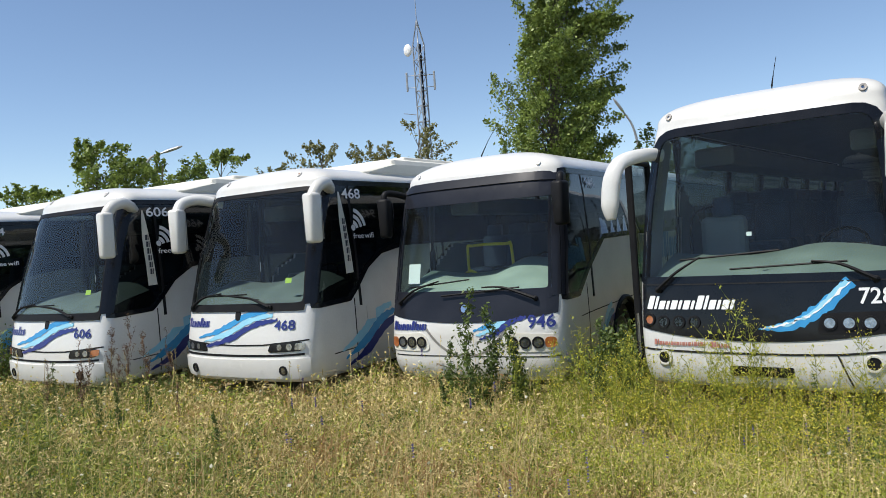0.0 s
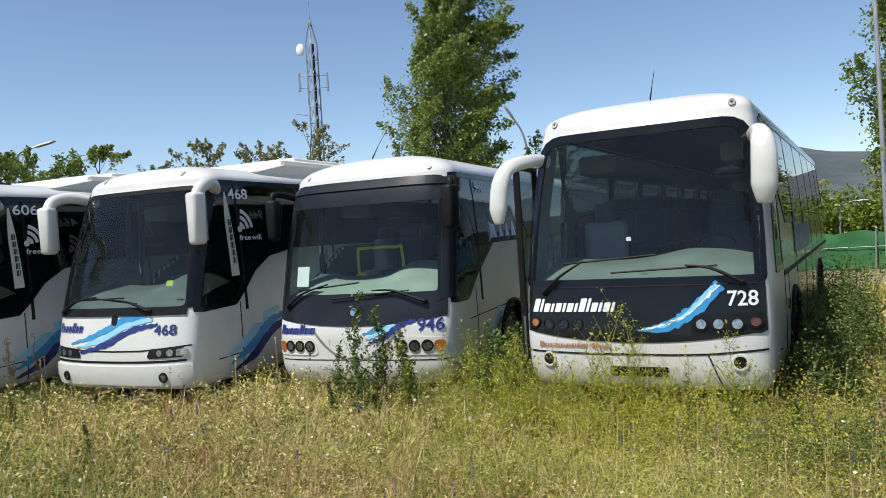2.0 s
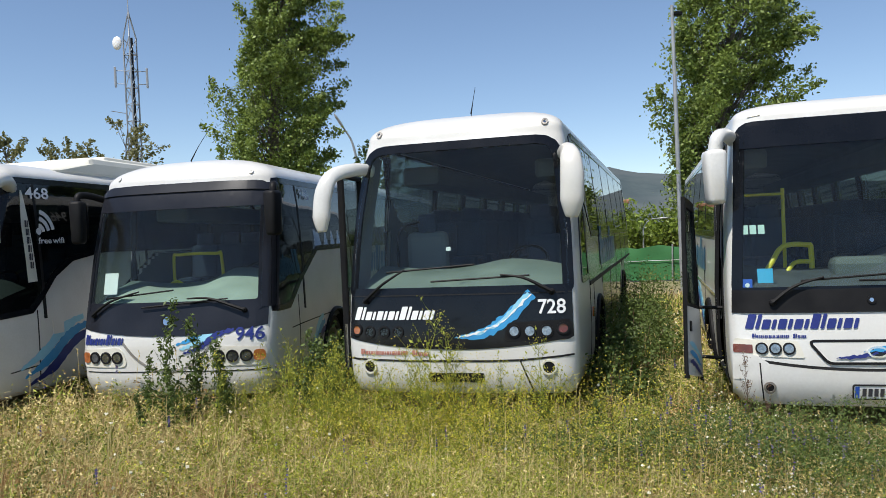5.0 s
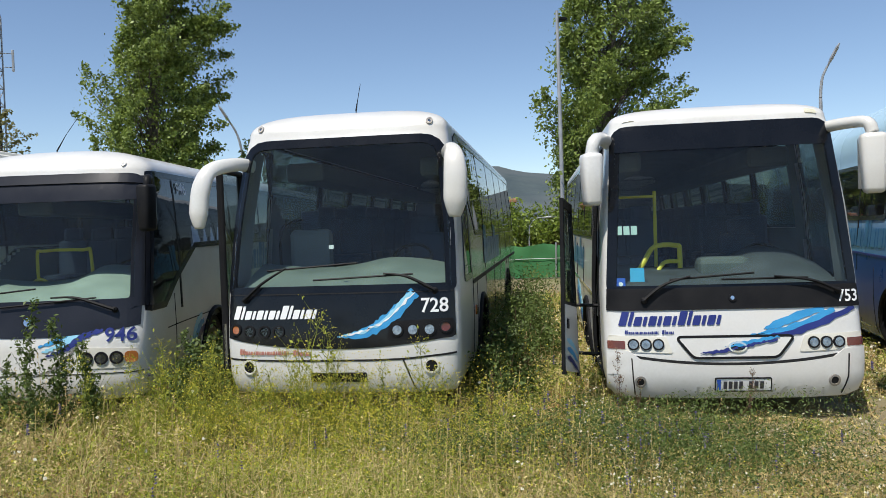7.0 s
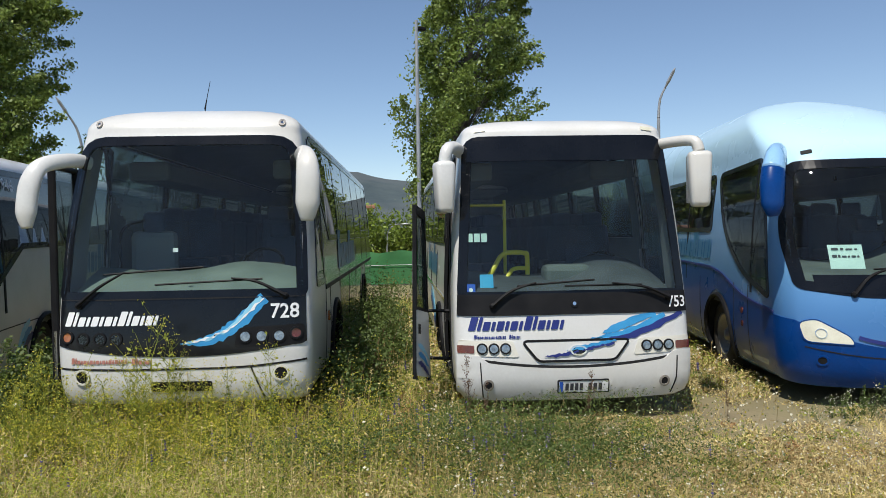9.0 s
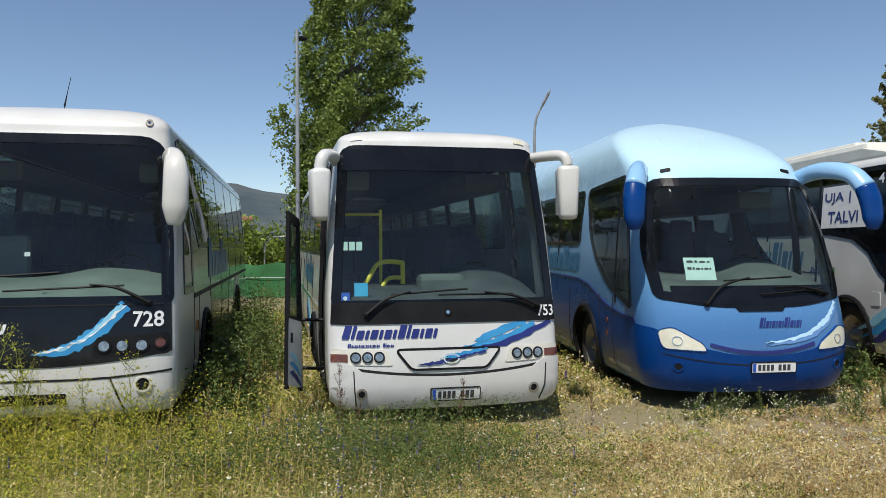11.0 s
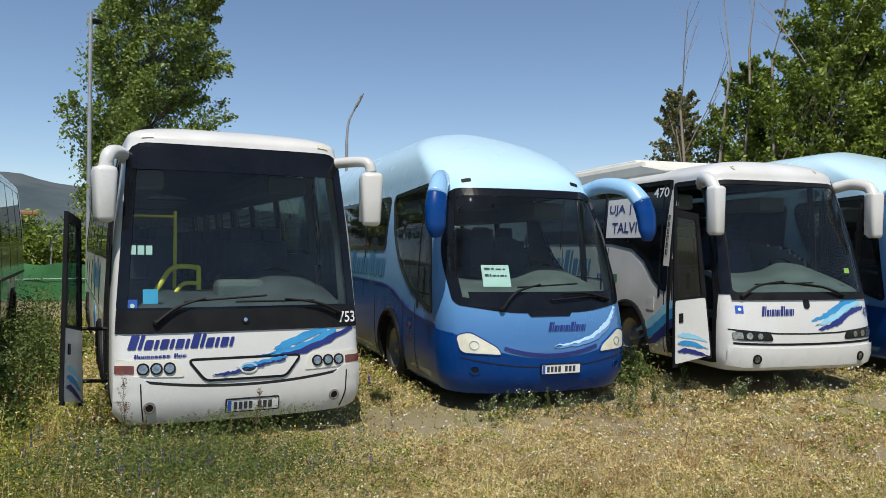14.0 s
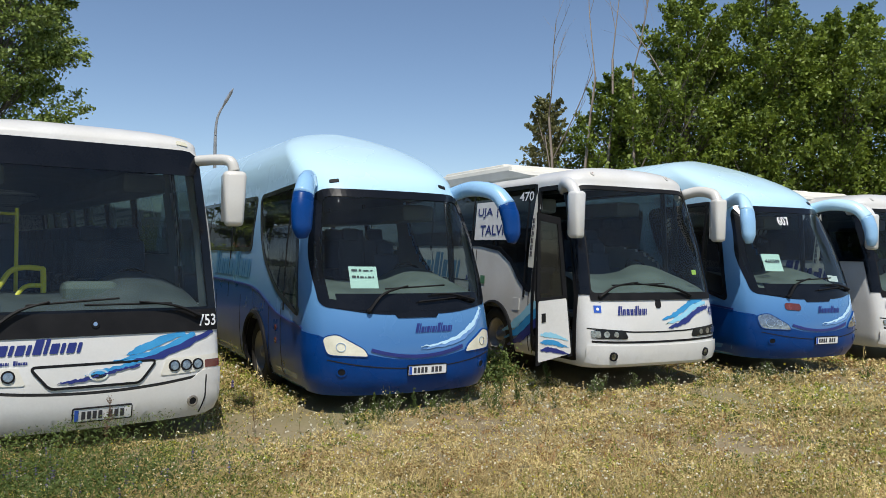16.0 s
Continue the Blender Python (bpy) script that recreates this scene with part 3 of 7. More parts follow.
        for r in range(rows):
            for x in (-0.98, -0.52, 0.52, 0.98):
                spots.append((x * 0.95, rear_seat + r * 0.82, floor + 0.18))
        for p in spots:
            s = new("seat", SEAT_MESH)
            s.parent = e
            s.location = p
        for side in (-1, 1):
            self.add("luggage_rack", boxed(min(side * 0.62, side * 1.12), max(side * 0.62, side * 1.12), 1.8, sh.length - 0.4, sh.zr - 0.42, sh.zr - 0.18, 0.05), LINING)

    def side_glass(self, where, band, splits, glass_material, seal=0.05):
        """Tinted panes along a window band, split at the given y, with pillars behind the gaps."""
        band = np.asarray(band, float)
        self.add("window_seal", self.sh.band(where, band, seal, 0.03, 0.012), BLACK)
        bm = bmesh.new()
        pp = dense(band, 0.15)
        f = bm.faces.new([bm.verts.new((x, z, 0)) for x, z in pp])
        bmesh.ops.triangulate(bm, faces=[f])
        edges = [pp[:, 0].min() - 1, *splits, pp[:, 0].max() + 1]
        for a, b in zip(edges, edges[1:]):
            piece = bm.copy()
            for c, s in ((a + 0.015, 1), (b - 0.015, -1)):
                bmesh.ops.bisect_plane(piece, geom=piece.verts[:] + piece.edges[:] + piece.faces[:], plane_co=(c, 0, 0), plane_no=(-s, 0, 0), clear_outer=True)
            lo, hi = max(a, pp[:, 0].min()), min(b, pp[:, 0].max())
            for c in np.arange(lo + 0.15, hi, 0.3):
                bmesh.ops.bisect_plane(piece, geom=piece.verts[:] + piece.edges[:] + piece.faces[:], plane_co=(c, 0, 0), plane_no=(1, 0, 0))
            for c in np.arange(1.4, 3.2, 0.3):
                bmesh.ops.bisect_plane(piece, geom=piece.verts[:] + piece.edges[:] + piece.faces[:], plane_co=(0, c, 0), plane_no=(0, 1, 0))
            if len(piece.verts) < 3:
                piece.free()
                continue
            pos = self.sh.lift(where, np.array([v.co[:2] for v in piece.verts]), 0.006)
            for v, c in zip(piece.verts, pos):
                v.co = c
            for face in piece.faces:
                face.smooth = True
            self.add("side_window", piece, glass_material)
        bm.free()
        top = self.sh.zr - 0.05
        for y in splits:
            zz = np.linspace(1.2, top, 8)
            line = self.sh.lift(where, np.stack([np.full(8, y), zz], 1), -0.03)
            self.add("pillar", sweep(line, 0.045, 6), MATT)

    def mirror(self, name, path, radii, material, glass_at=None, flat=0.6, n=14, label="", tip=None, tip_material=None):
        arm = self.add(name, sweep(curve(path, 5), np.interp(np.linspace(0, 1, 5 * (len(path) - 1) + 1), np.linspace(0, 1, len(radii)), radii), n, flat, (0, 1, 0)), material, label, smooth=True)
        if tip:
            part("housing", sweep(curve(tip[0], 5), np.interp(np.linspace(0, 1, 5 * (len(tip[0]) - 1) + 1), np.linspace(0, 1, len(tip[1])), tip[1]), n, flat, (0, 1, 0)), tip_material or material, arm, smooth=True)
        return arm


def box_mirror(c, side, x, y, z0, z1, w, d, paint, arm_path, label="white mirror housing on a curved arm", arm_radius=0.06):
    """A hanging mirror: a rounded box with its glass at the back, on an arm."""
    bm = boxed(-w / 2, w / 2, -d / 2, d / 2, z0, z1, min(w, d) * 0.24)
    for v in bm.verts:
        k = (v.co.z - z0) / (z1 - z0)
        v.co.x *= 0.76 + 0.24 * k
    bmesh.ops.transform(bm, matrix=Matrix.Translation((x, y, 0)) @ Matrix.Rotation(radians(-12 * side), 4, "Z"), verts=bm.verts)
    ob = c.add("mirror", bm, paint, label, smooth=True)
    g = boxed(x - w * 0.40, x + w * 0.40, y + d / 2 + 0.002, y + d / 2 + 0.008, z0 + 0.05, z1 - 0.05)
    part("mirror_glass", g, MIRROR, ob)
    pts = curve(arm_path, 5)
    part("arm", sweep(pts, arm_radius, 10), paint, ob, smooth=True)
    return ob


def door_leaf(c, y0, y1, z0, z1, x, paint, waves=True, band=1.3, swing=0.0):
    """An outward-swung coach door that stands beside the left flank."""
    d = c.add("door", boxed(x - 0.035, x + 0.035, y0, y1, z0, band, 0.02), paint, "open entrance door, swung outward")
    frame = bmesh.new()
    box(frame, x - 0.04, x + 0.04, y0, y0 + 0.05, z0, z1, 0.02)
    box(frame, x - 0.04, x + 0.04, y1 - 0.05, y1, z0, z1, 0.02)
    box(frame, x - 0.04, x + 0.04, y0 + 0.05, y1 - 0.05, z1 - 0.06, z1, 0.02)
    box(frame, x - 0.04, x + 0.04, y0 + 0.08, y1 - 0.08, band, band + 0.06, 0.01)
    part("frame", frame, MATT, d)
    part("door_pane", boxed(x - 0.006, x + 0.006, y0 + 0.05, y1 - 0.05, band + 0.06, z1 - 0.06), SMOKED, d)
    part("handle", boxed(x - 0.055, x - 0.035, y1 - 0.22, y1 - 0.12, 0.98, 1.12, 0.008), MATT, d)
    if waves:
        for k, (mt, zz) in enumerate(((AZURE, 0.62), (NAVY, 0.52), (AQUA, 0.72))):
            p = ribbon([(y0 + 0.1, zz - 0.10), ((y0 + y1) / 2, zz), (y1 - 0.1, zz + 0.12)], [0.02, 0.09, 0.06, 0.0], 40 + k)
            bm = bmesh.new()
            bm.faces.new([bm.verts.new((x - 0.037 - 0.001 * k, a, b)) for a, b in p])
            part("wave_stripe", bm, mt, d)
    d.matrix_basis = Matrix.Translation((x, y0, 0)) @ Matrix.Rotation(radians(swing), 4, "Z") @ Matrix.Translation((-x, -y0, 0))
    return d


def swung_leaf(c, low_out, low_in, top_in, top_out, paint, split=0.42, pane=None):
    """An open door leaf between four corners: painted foot, black rounded frame, pane, handle and waves."""
    k = [Vector(p) for p in (low_out, low_in, top_in, top_out)]
    nrm = (k[1] - k[0]).cross(k[3] - k[0]).normalized()

    def at(u, v, o):
        return (k[0] * (1 - u) + k[1] * u) * (1 - v) + (k[3] * (1 - u) + k[2] * u) * v + nrm * o

    def plate(u0, u1, v0, v1, half, r=0.0):
        uv = rounded([(u0, v0), (u1, v0), (u1, v1), (u0, v1)], r, 4)
        bm = bmesh.new()
        f, b = [[bm.verts.new(at(u, v, o)) for u, v in uv] for o in (half, -half)]
        bm.faces.new(f), bm.faces.new(b[::-1])
        for i in range(len(f)):
            bm.faces.new((f[i], b[i], b[(i + 1) % len(f)], f[(i + 1) % len(f)]))
        bmesh.ops.recalc_face_normals(bm, faces=bm.faces)
        return bm

    d = c.add("door", plate(0.04, 0.96, 0.02, split, 0.022, 0.03), paint, "open entrance door, swung outward")
    for u0, u1, v0, v1 in ((0, 0.11, 0, 1), (0.86, 1, 0, 1), (0.11, 0.86, 0.95, 1), (0.11, 0.86, split, split + 0.02)):
        part("frame", plate(u0, u1, v0, v1, 0.018), MATT, d)
    part("door_pane", plate(0.11, 0.86, split + 0.02, 0.95, 0.006), pane or SMOKED, d)
    part("handle", plate(0.14, 0.26, split * 0.66, split * 0.80, 0.032), MATT, d)
    for i, (mt, v) in enumerate(((AQUA, 0.20), (AZURE, 0.15), (NAVY, 0.10))):
        for side in (1, -1):
            p = ribbon([(0.10, v), (0.45, v - 0.02), (0.9, v - 0.08)], [0.01, 0.035, 0.03, 0.0], 40 + i, 0.004)
            bm = bmesh.new()
            bm.faces.new([bm.verts.new(at(u, w, side * (0.028 + 0.001 * i))) for u, w in p])
            part("wave_stripe", bm, mt, d)
    return d


def waves(c, where, x0, z0, x1, z1, seed, colours=(AQUA, AZURE, NAVY), width=0.09, off=0.007):
    """Three brush strokes from (x0, z0) rising to (x1, z1)."""
    dx, dz = x1 - x0, z1 - z0
    for k, mt in enumerate(colours):
        o = (len(colours) - 1) / 2 - k
        ox, oz = o * -0.10 * dx * 0.6, o * width * 0.85
        p = ribbon([(x0 + ox, z0 + oz), (x0 + 0.35 * dx + ox, z0 + 0.30 * dz + oz), (x0 + 0.7 * dx + ox, z0 + 0.80 * dz + oz), (x1 + ox, z1 + oz)], [0.01, width, width * 1.05, width * 0.5], seed + k)
        c.panel("wave_stripe", where, p, mt, off + 0.0015 * k, 0.004, step=0.2)


def antenna(c, x, y, z, tilt=(0.12, 0.1), length=0.42):
    a = c.add("antenna", sweep([(x, y, z - 0.03), (x, y, z + 0.05), (x + tilt[0] * 0.4, y + tilt[1] * 0.4, z + length * 0.5), (x + tilt[0], y + tilt[1], z + length)], [0.028, 0.010, 0.004, 0.003], 6), MATT)


def touring(m, number, label, mirrored_door=False, wifi=True, sticker=True, plain=False):
    """White coach with a black glasshouse that sweeps down to the nose."""
    sh = Shell([(0.30, 1.20, 0.06), (0.42, 1.25, 0.0), (0.85, 1.26, 0.02), (1.25, 1.255, 0.10), (2.0, 1.22, 0.30), (2.75, 1.16, 0.56), (2.98, 1.14, 0.66)], 3.27, 0.55, 0.42, 3.6, 12.0, 2.4)
    screen = rounded([(-1.13, 1.33), (1.13, 1.33), (1.04, 2.90), (-1.04, 2.90)], [0.10, 0.10, 0.14, 0.14])
    low = [(0.31, 1.30), (1.68, 1.34), (1.92, 1.50), (2.20, 1.78), (2.60, 1.98), (3.3, 2.06), (11.6, 2.06)]
    low_r = [(0.31, 1.30), (1.02, 1.33), (1.22, 1.50), (1.48, 1.76), (1.85, 1.96), (2.5, 2.06), (11.6, 2.06)]
    if plain:
        low = low_r = [(0.40, 1.95), (11.6, 1.98)]
    band = np.array([*low, (11.6, 2.96), (0.88, 2.96), (0.60, 2.3)])
    band_r = np.array([*low_r, (11.6, 2.96), (0.88, 2.96), (0.60, 2.3)])
    entry = np.array([(0.42, 0.42), (1.50, 0.42), (1.50, 2.90), (0.84, 2.90), (0.62, 2.3), (0.40, 1.3)])
    rear = np.array([(1.62, 1.33), *low[1:], (11.6, 2.96), (1.62, 2.96)])
    holes = [("F", screen), ("R", band_r), ("L", rear if mirrored_door else band)]
    if mirrored_door:
        holes.append(("L", entry))
    c = Coach(sh, m, label, holes, WHITE)
    c.window("windscreen", "F", screen, SCREEN, 0.04, 0.03)
    c.pillar_cover(([1.33, 2.90], [1.12, 1.03]), ([1.30, 2.3, 2.96], [0.36, 0.65, 0.93]), BLACK)
    if mirrored_door:
        c.add("door_seal", sh.band("L", entry, 0.05, 0.03, 0.012, 0.04), MATT)
        step = c.add("entrance_step", boxed(-1.18, -0.45, 0.62, 1.5, 0.40, 0.46), MATT)
        part("step_riser", boxed(-0.86, -0.82, 0.62, 1.5, 0.46, 0.74), LINING, step)
        part("upper_step", boxed(-0.82, -0.45, 0.62, 1.5, 0.72, 0.76), MATT, step)
        swung_leaf(c, (-1.90, 0.42, 0.33), (-1.30, 0.40, 0.45), (-1.54, 0.41, 2.42), (-1.91, 0.42, 2.48), WHITE)
        c.panel("window_banner", "L", np.array([(2.30, 2.12), (3.50, 2.12), (3.50, 2.78), (2.30, 2.78)]), PAPER, 0.012, 0.004, "white paper banner with blue words in the window")
        c.add("banner_word", sh.text("L", "UJA", 3.42, 2.50, 0.52, 0.18, off=0.018), NAVY)
        c.add("banner_word", sh.text("L", "I", 2.76, 2.50, 0.04, 0.18, off=0.018), NAVY)
        c.panel("sticker", "F", np.array([(-1.10, 1.08), (-1.00, 1.08), (-1.00, 1.18), (-1.10, 1.18)]), STICKER, 0.010, 0.002, "blue access sticker")
        c.panel("sticker_figure", "F", disc(-1.05, 1.13, 0.022, 10), LETTER, 0.013, 0.001)
        c.panel("sticker", "L", np.array([(3.05, 1.36), (3.20, 1.36), (3.20, 1.50), (3.05, 1.50)]), WEEDSTK, 0.010, 0.003, "small green sticker")
        c.bars("operator_bar", "L", 3.75, 1.40, 0.34, 0.09, NAVY, 3, 0.1, 4, (0,))
        c.add("banner_word", sh.text("L", "TALVI", 3.30, 2.20, 0.80, 0.18, off=0.018), NAVY)
    for w in "LR":
        d = -0.52 if w == "R" else 0.0
        c.side_glass(w, band_r if w == "R" else (rear if mirrored_door else band), [1.78 + d, 3.6, 5.3, 7.0, 8.7, 10.3], TINTED)
        c.panel("white_flash", w, ribbon([(1.56 + d, 2.84), (1.57 + d, 2.4), (1.60 + d, 1.68)], [0.02, 0.13, 0.16], 5, 0.0), CREAM, 0.014, 0.006, "white slanting stripe on the dark glass")
        for k in range(6):
            c.bars("script_bar", w, 1.565 + d - 0.004 * k + (0.07 if w == "L" else 0), 1.85 + 0.105 * k, 0.07, 0.085, INK, 1, 0.1, k, off=0.022)
        for y in (1.64 + d, 3.4, 5.2, 7.0):
            c.add("panel_gap", sh.strip(w, [(y, 0.36), (y, 1.0), (y, 1.32 if y < 2.1 else 1.95)], 0.016, 0.004, 0.006), DARKGAP)
        c.add("panel_gap", sh.strip(w, [(0.62, 0.60), (1.64 + d, 0.62)], 0.014, 0.004, 0.006), DARKGAP)
        c.add("panel_gap", sh.strip(w, [(3.42, 1.40), (7.4, 1.40), (11.5, 1.40)], 0.014, 0.004, 0.006), DARKGAP)
        c.panel("hatch", w, rounded([(1.90 + d, 0.98), (2.10 + d, 0.98), (2.10 + d, 1.18), (1.90 + d, 1.18)], 0.02), WHITE, 0.008, 0.012)
        waves(c, w, 0.85 if w == "R" else 2.35, 0.50, 2.05 if w == "R" else 1.10, 1.05, 11, width=0.13)
        c.bars("brand_bar", w, 4.2 if w == "R" else (3.9 if plain else 6.6), 1.42, 2.6, 0.48, NAVY if plain else PETROL, 7, 0.2, 3)
        c.number(w, number, 1.10 if w == "R" else 2.06, 2.74, 0.42, 0.15, LETTER, 0.02)
        if wifi and number != "470" and not plain:
            for k, r in enumerate((0.10, 0.19, 0.28)):
                arc = [(1.78 + d + r * math.cos(a), 2.30 + r * math.sin(a)) for a in np.linspace(0.15, 1.35, 9)]
                c.add("wireless_arc", sh.strip(w, arc, 0.055, 0.018, 0.004), LETTER)
            c.panel("wireless_dot", w, disc(1.79 + d, 2.32, 0.045, 12), LETTER, 0.018, 0.004)
            c.add("lettering", sh.text(w, "free", 1.24 if w == "R" else 2.30, 2.16, 0.24, 0.08, off=0.02), LETTER)
            c.add("lettering", sh.text(w, "wifi", 1.50 if w == "R" else 2.02, 2.16, 0.22, 0.08, off=0.02), LETTER)
    # front
    c.add("panel_gap", sh.strip("F", [(-1.2, 0.86), (-0.5, 0.80), (0, 0.79), (0.5, 0.80), (1.2, 0.86)], 0.02, 0.005, 0.008), DARKGAP)
    c.panel("bumper", "F", np.array([(x, 0.36 + 0.03 * (abs(x) > 1.1)) for x in np.linspace(-1.2, 1.2, 15)] + [(x, 0.60 + 0.02 * x * x) for x in np.linspace(1.2, -1.2, 15)]), WHITE, 0.035, 0.05, "white lower bumper")
    c.panel("bumper_groove", "F", np.array([(x, 0.635 + 0.02 * x * x) for x in np.linspace(-1.15, 1.15, 15)] + [(x, 0.665 + 0.02 * x * x) for x in np.linspace(1.15, -1.15, 15)]), MATT, 0.006, 0.01)
    for s in (-1, 1):
        head = rounded([(s * 0.58, 0.70), (s * 1.12, 0.72), (s * 1.14, 0.84), (s * 0.66, 0.83)], [0.08, 0.04, 0.05, 0.05])
        lamp = c.panel("headlight", "F", head, BLACK, 0.012, 0.03, "slim dark headlight")
        part("lens", sh.panel("F", disc(s * 0.95, 0.775, 0.045, 14), 0.018, 0.01), LENS, lamp)
        part("lens", sh.panel("F", disc(s * 0.80, 0.77, 0.04, 14), 0.018, 0.01), LENS, lamp)
        part("indicator", sh.panel("F", rounded([(s * 1.03, 0.73), (s * 1.15, 0.74), (s * 1.16, 0.83), (s * 1.04, 0.82)], 0.02), 0.020, 0.02), AMBER if number == "606" else LENS, lamp)
        c.lamp("fog_lamp", s * 0.86, 0.47, 0.05, LENS, MATT, off=0.045)
    c.panel("badge", "F", rounded([(-0.05, 1.13), (0.05, 1.13), (0.05, 1.26), (-0.05, 1.26)], 0.05), MATT, 0.012, 0.02, "dark round badge")
    c.panel("cowl", "F", np.array([(-1.12, 1.25), (1.12, 1.25), (1.13, 1.34), (-1.13, 1.34)]), MATT, 0.02, 0.03, "black wiper cowl")
    c.bars("brand_bar", "F", -1.10 if number != "470" else -0.75, 1.04, 0.52, 0.13, NAVY, 7, 0.2, 3)
    waves(c, "F", -0.72 if number != "470" else 0.10, 0.83 if number != "470" else 0.90, 0.66 if number != "470" else 0.98, 1.20, 3, (AZURE, AQUA, NAVY), 0.075)
    c.number("F", number, 0.70 if number != "470" else 1.02, 1.00, 0.33 if number != "470" else 0.16, 0.13, NAVY)
    c.wiper((-1.0, 1.30), (-0.75, 1.44), (-0.35, 1.50), (-0.80, 1.46), (0.15, 1.48))
    c.wiper((0.62, 1.30), (0.25, 1.42), (-0.15, 1.46), (-0.45, 1.49), (0.40, 1.40), 0.06)
    if sticker:
        c.panel("sticker", "F", np.array([(0.80, 1.62), (0.90, 1.62), (0.90, 1.69), (0.80, 1.69)]), GREENSTK, -0.004, 0.002)
    for s in (-1, 1):
        if number != "606" or s > 0:
            c.add("mirror_bracket", sweep([(s * 1.10, 0.95, 2.86), (s * 1.22, 0.80, 2.90)], 0.07, 10), WHITE)
            box_mirror(c, s, s * 1.36, 0.26, 2.13, 2.80, 0.21, 0.20, WHITE, [(s * 1.18, 0.84, 2.89), (s * 1.30, 0.62, 2.94), (s * 1.37, 0.38, 2.88), (s * 1.36, 0.28, 2.74)], arm_radius=0.085)
        c.lamp("marker_lamp", s * 0.72, 3.12, 0.022, AMBER, WHITE)
    pod = bmesh.new()
    box(pod, -1.02, 1.02, 1.9, 11.2, 3.08, 3.42, 0.10)
    for v in pod.verts:
        if v.co.y < 2.3 and v.co.z > 3.2:
            v.co.y += 0.7
    c.add("roof_fairing", pod, CREAM, "cream roof fairing with sloping front")
    unit = c.add("roof_unit", boxed(-0.7, 0.7, 3.4, 5.8, 3.40, 3.52, 0.06), CREAM, "cream air-conditioning cover")
    for k in range(5):
        part("slot", boxed(-0.5, 0.5, 3.7 + 0.4 * k, 3.8 + 0.4 * k, 3.515, 3.53), MATT, unit)
    c.cabin(1.05, 1.45, 0.82, swell=0.8)
    return c


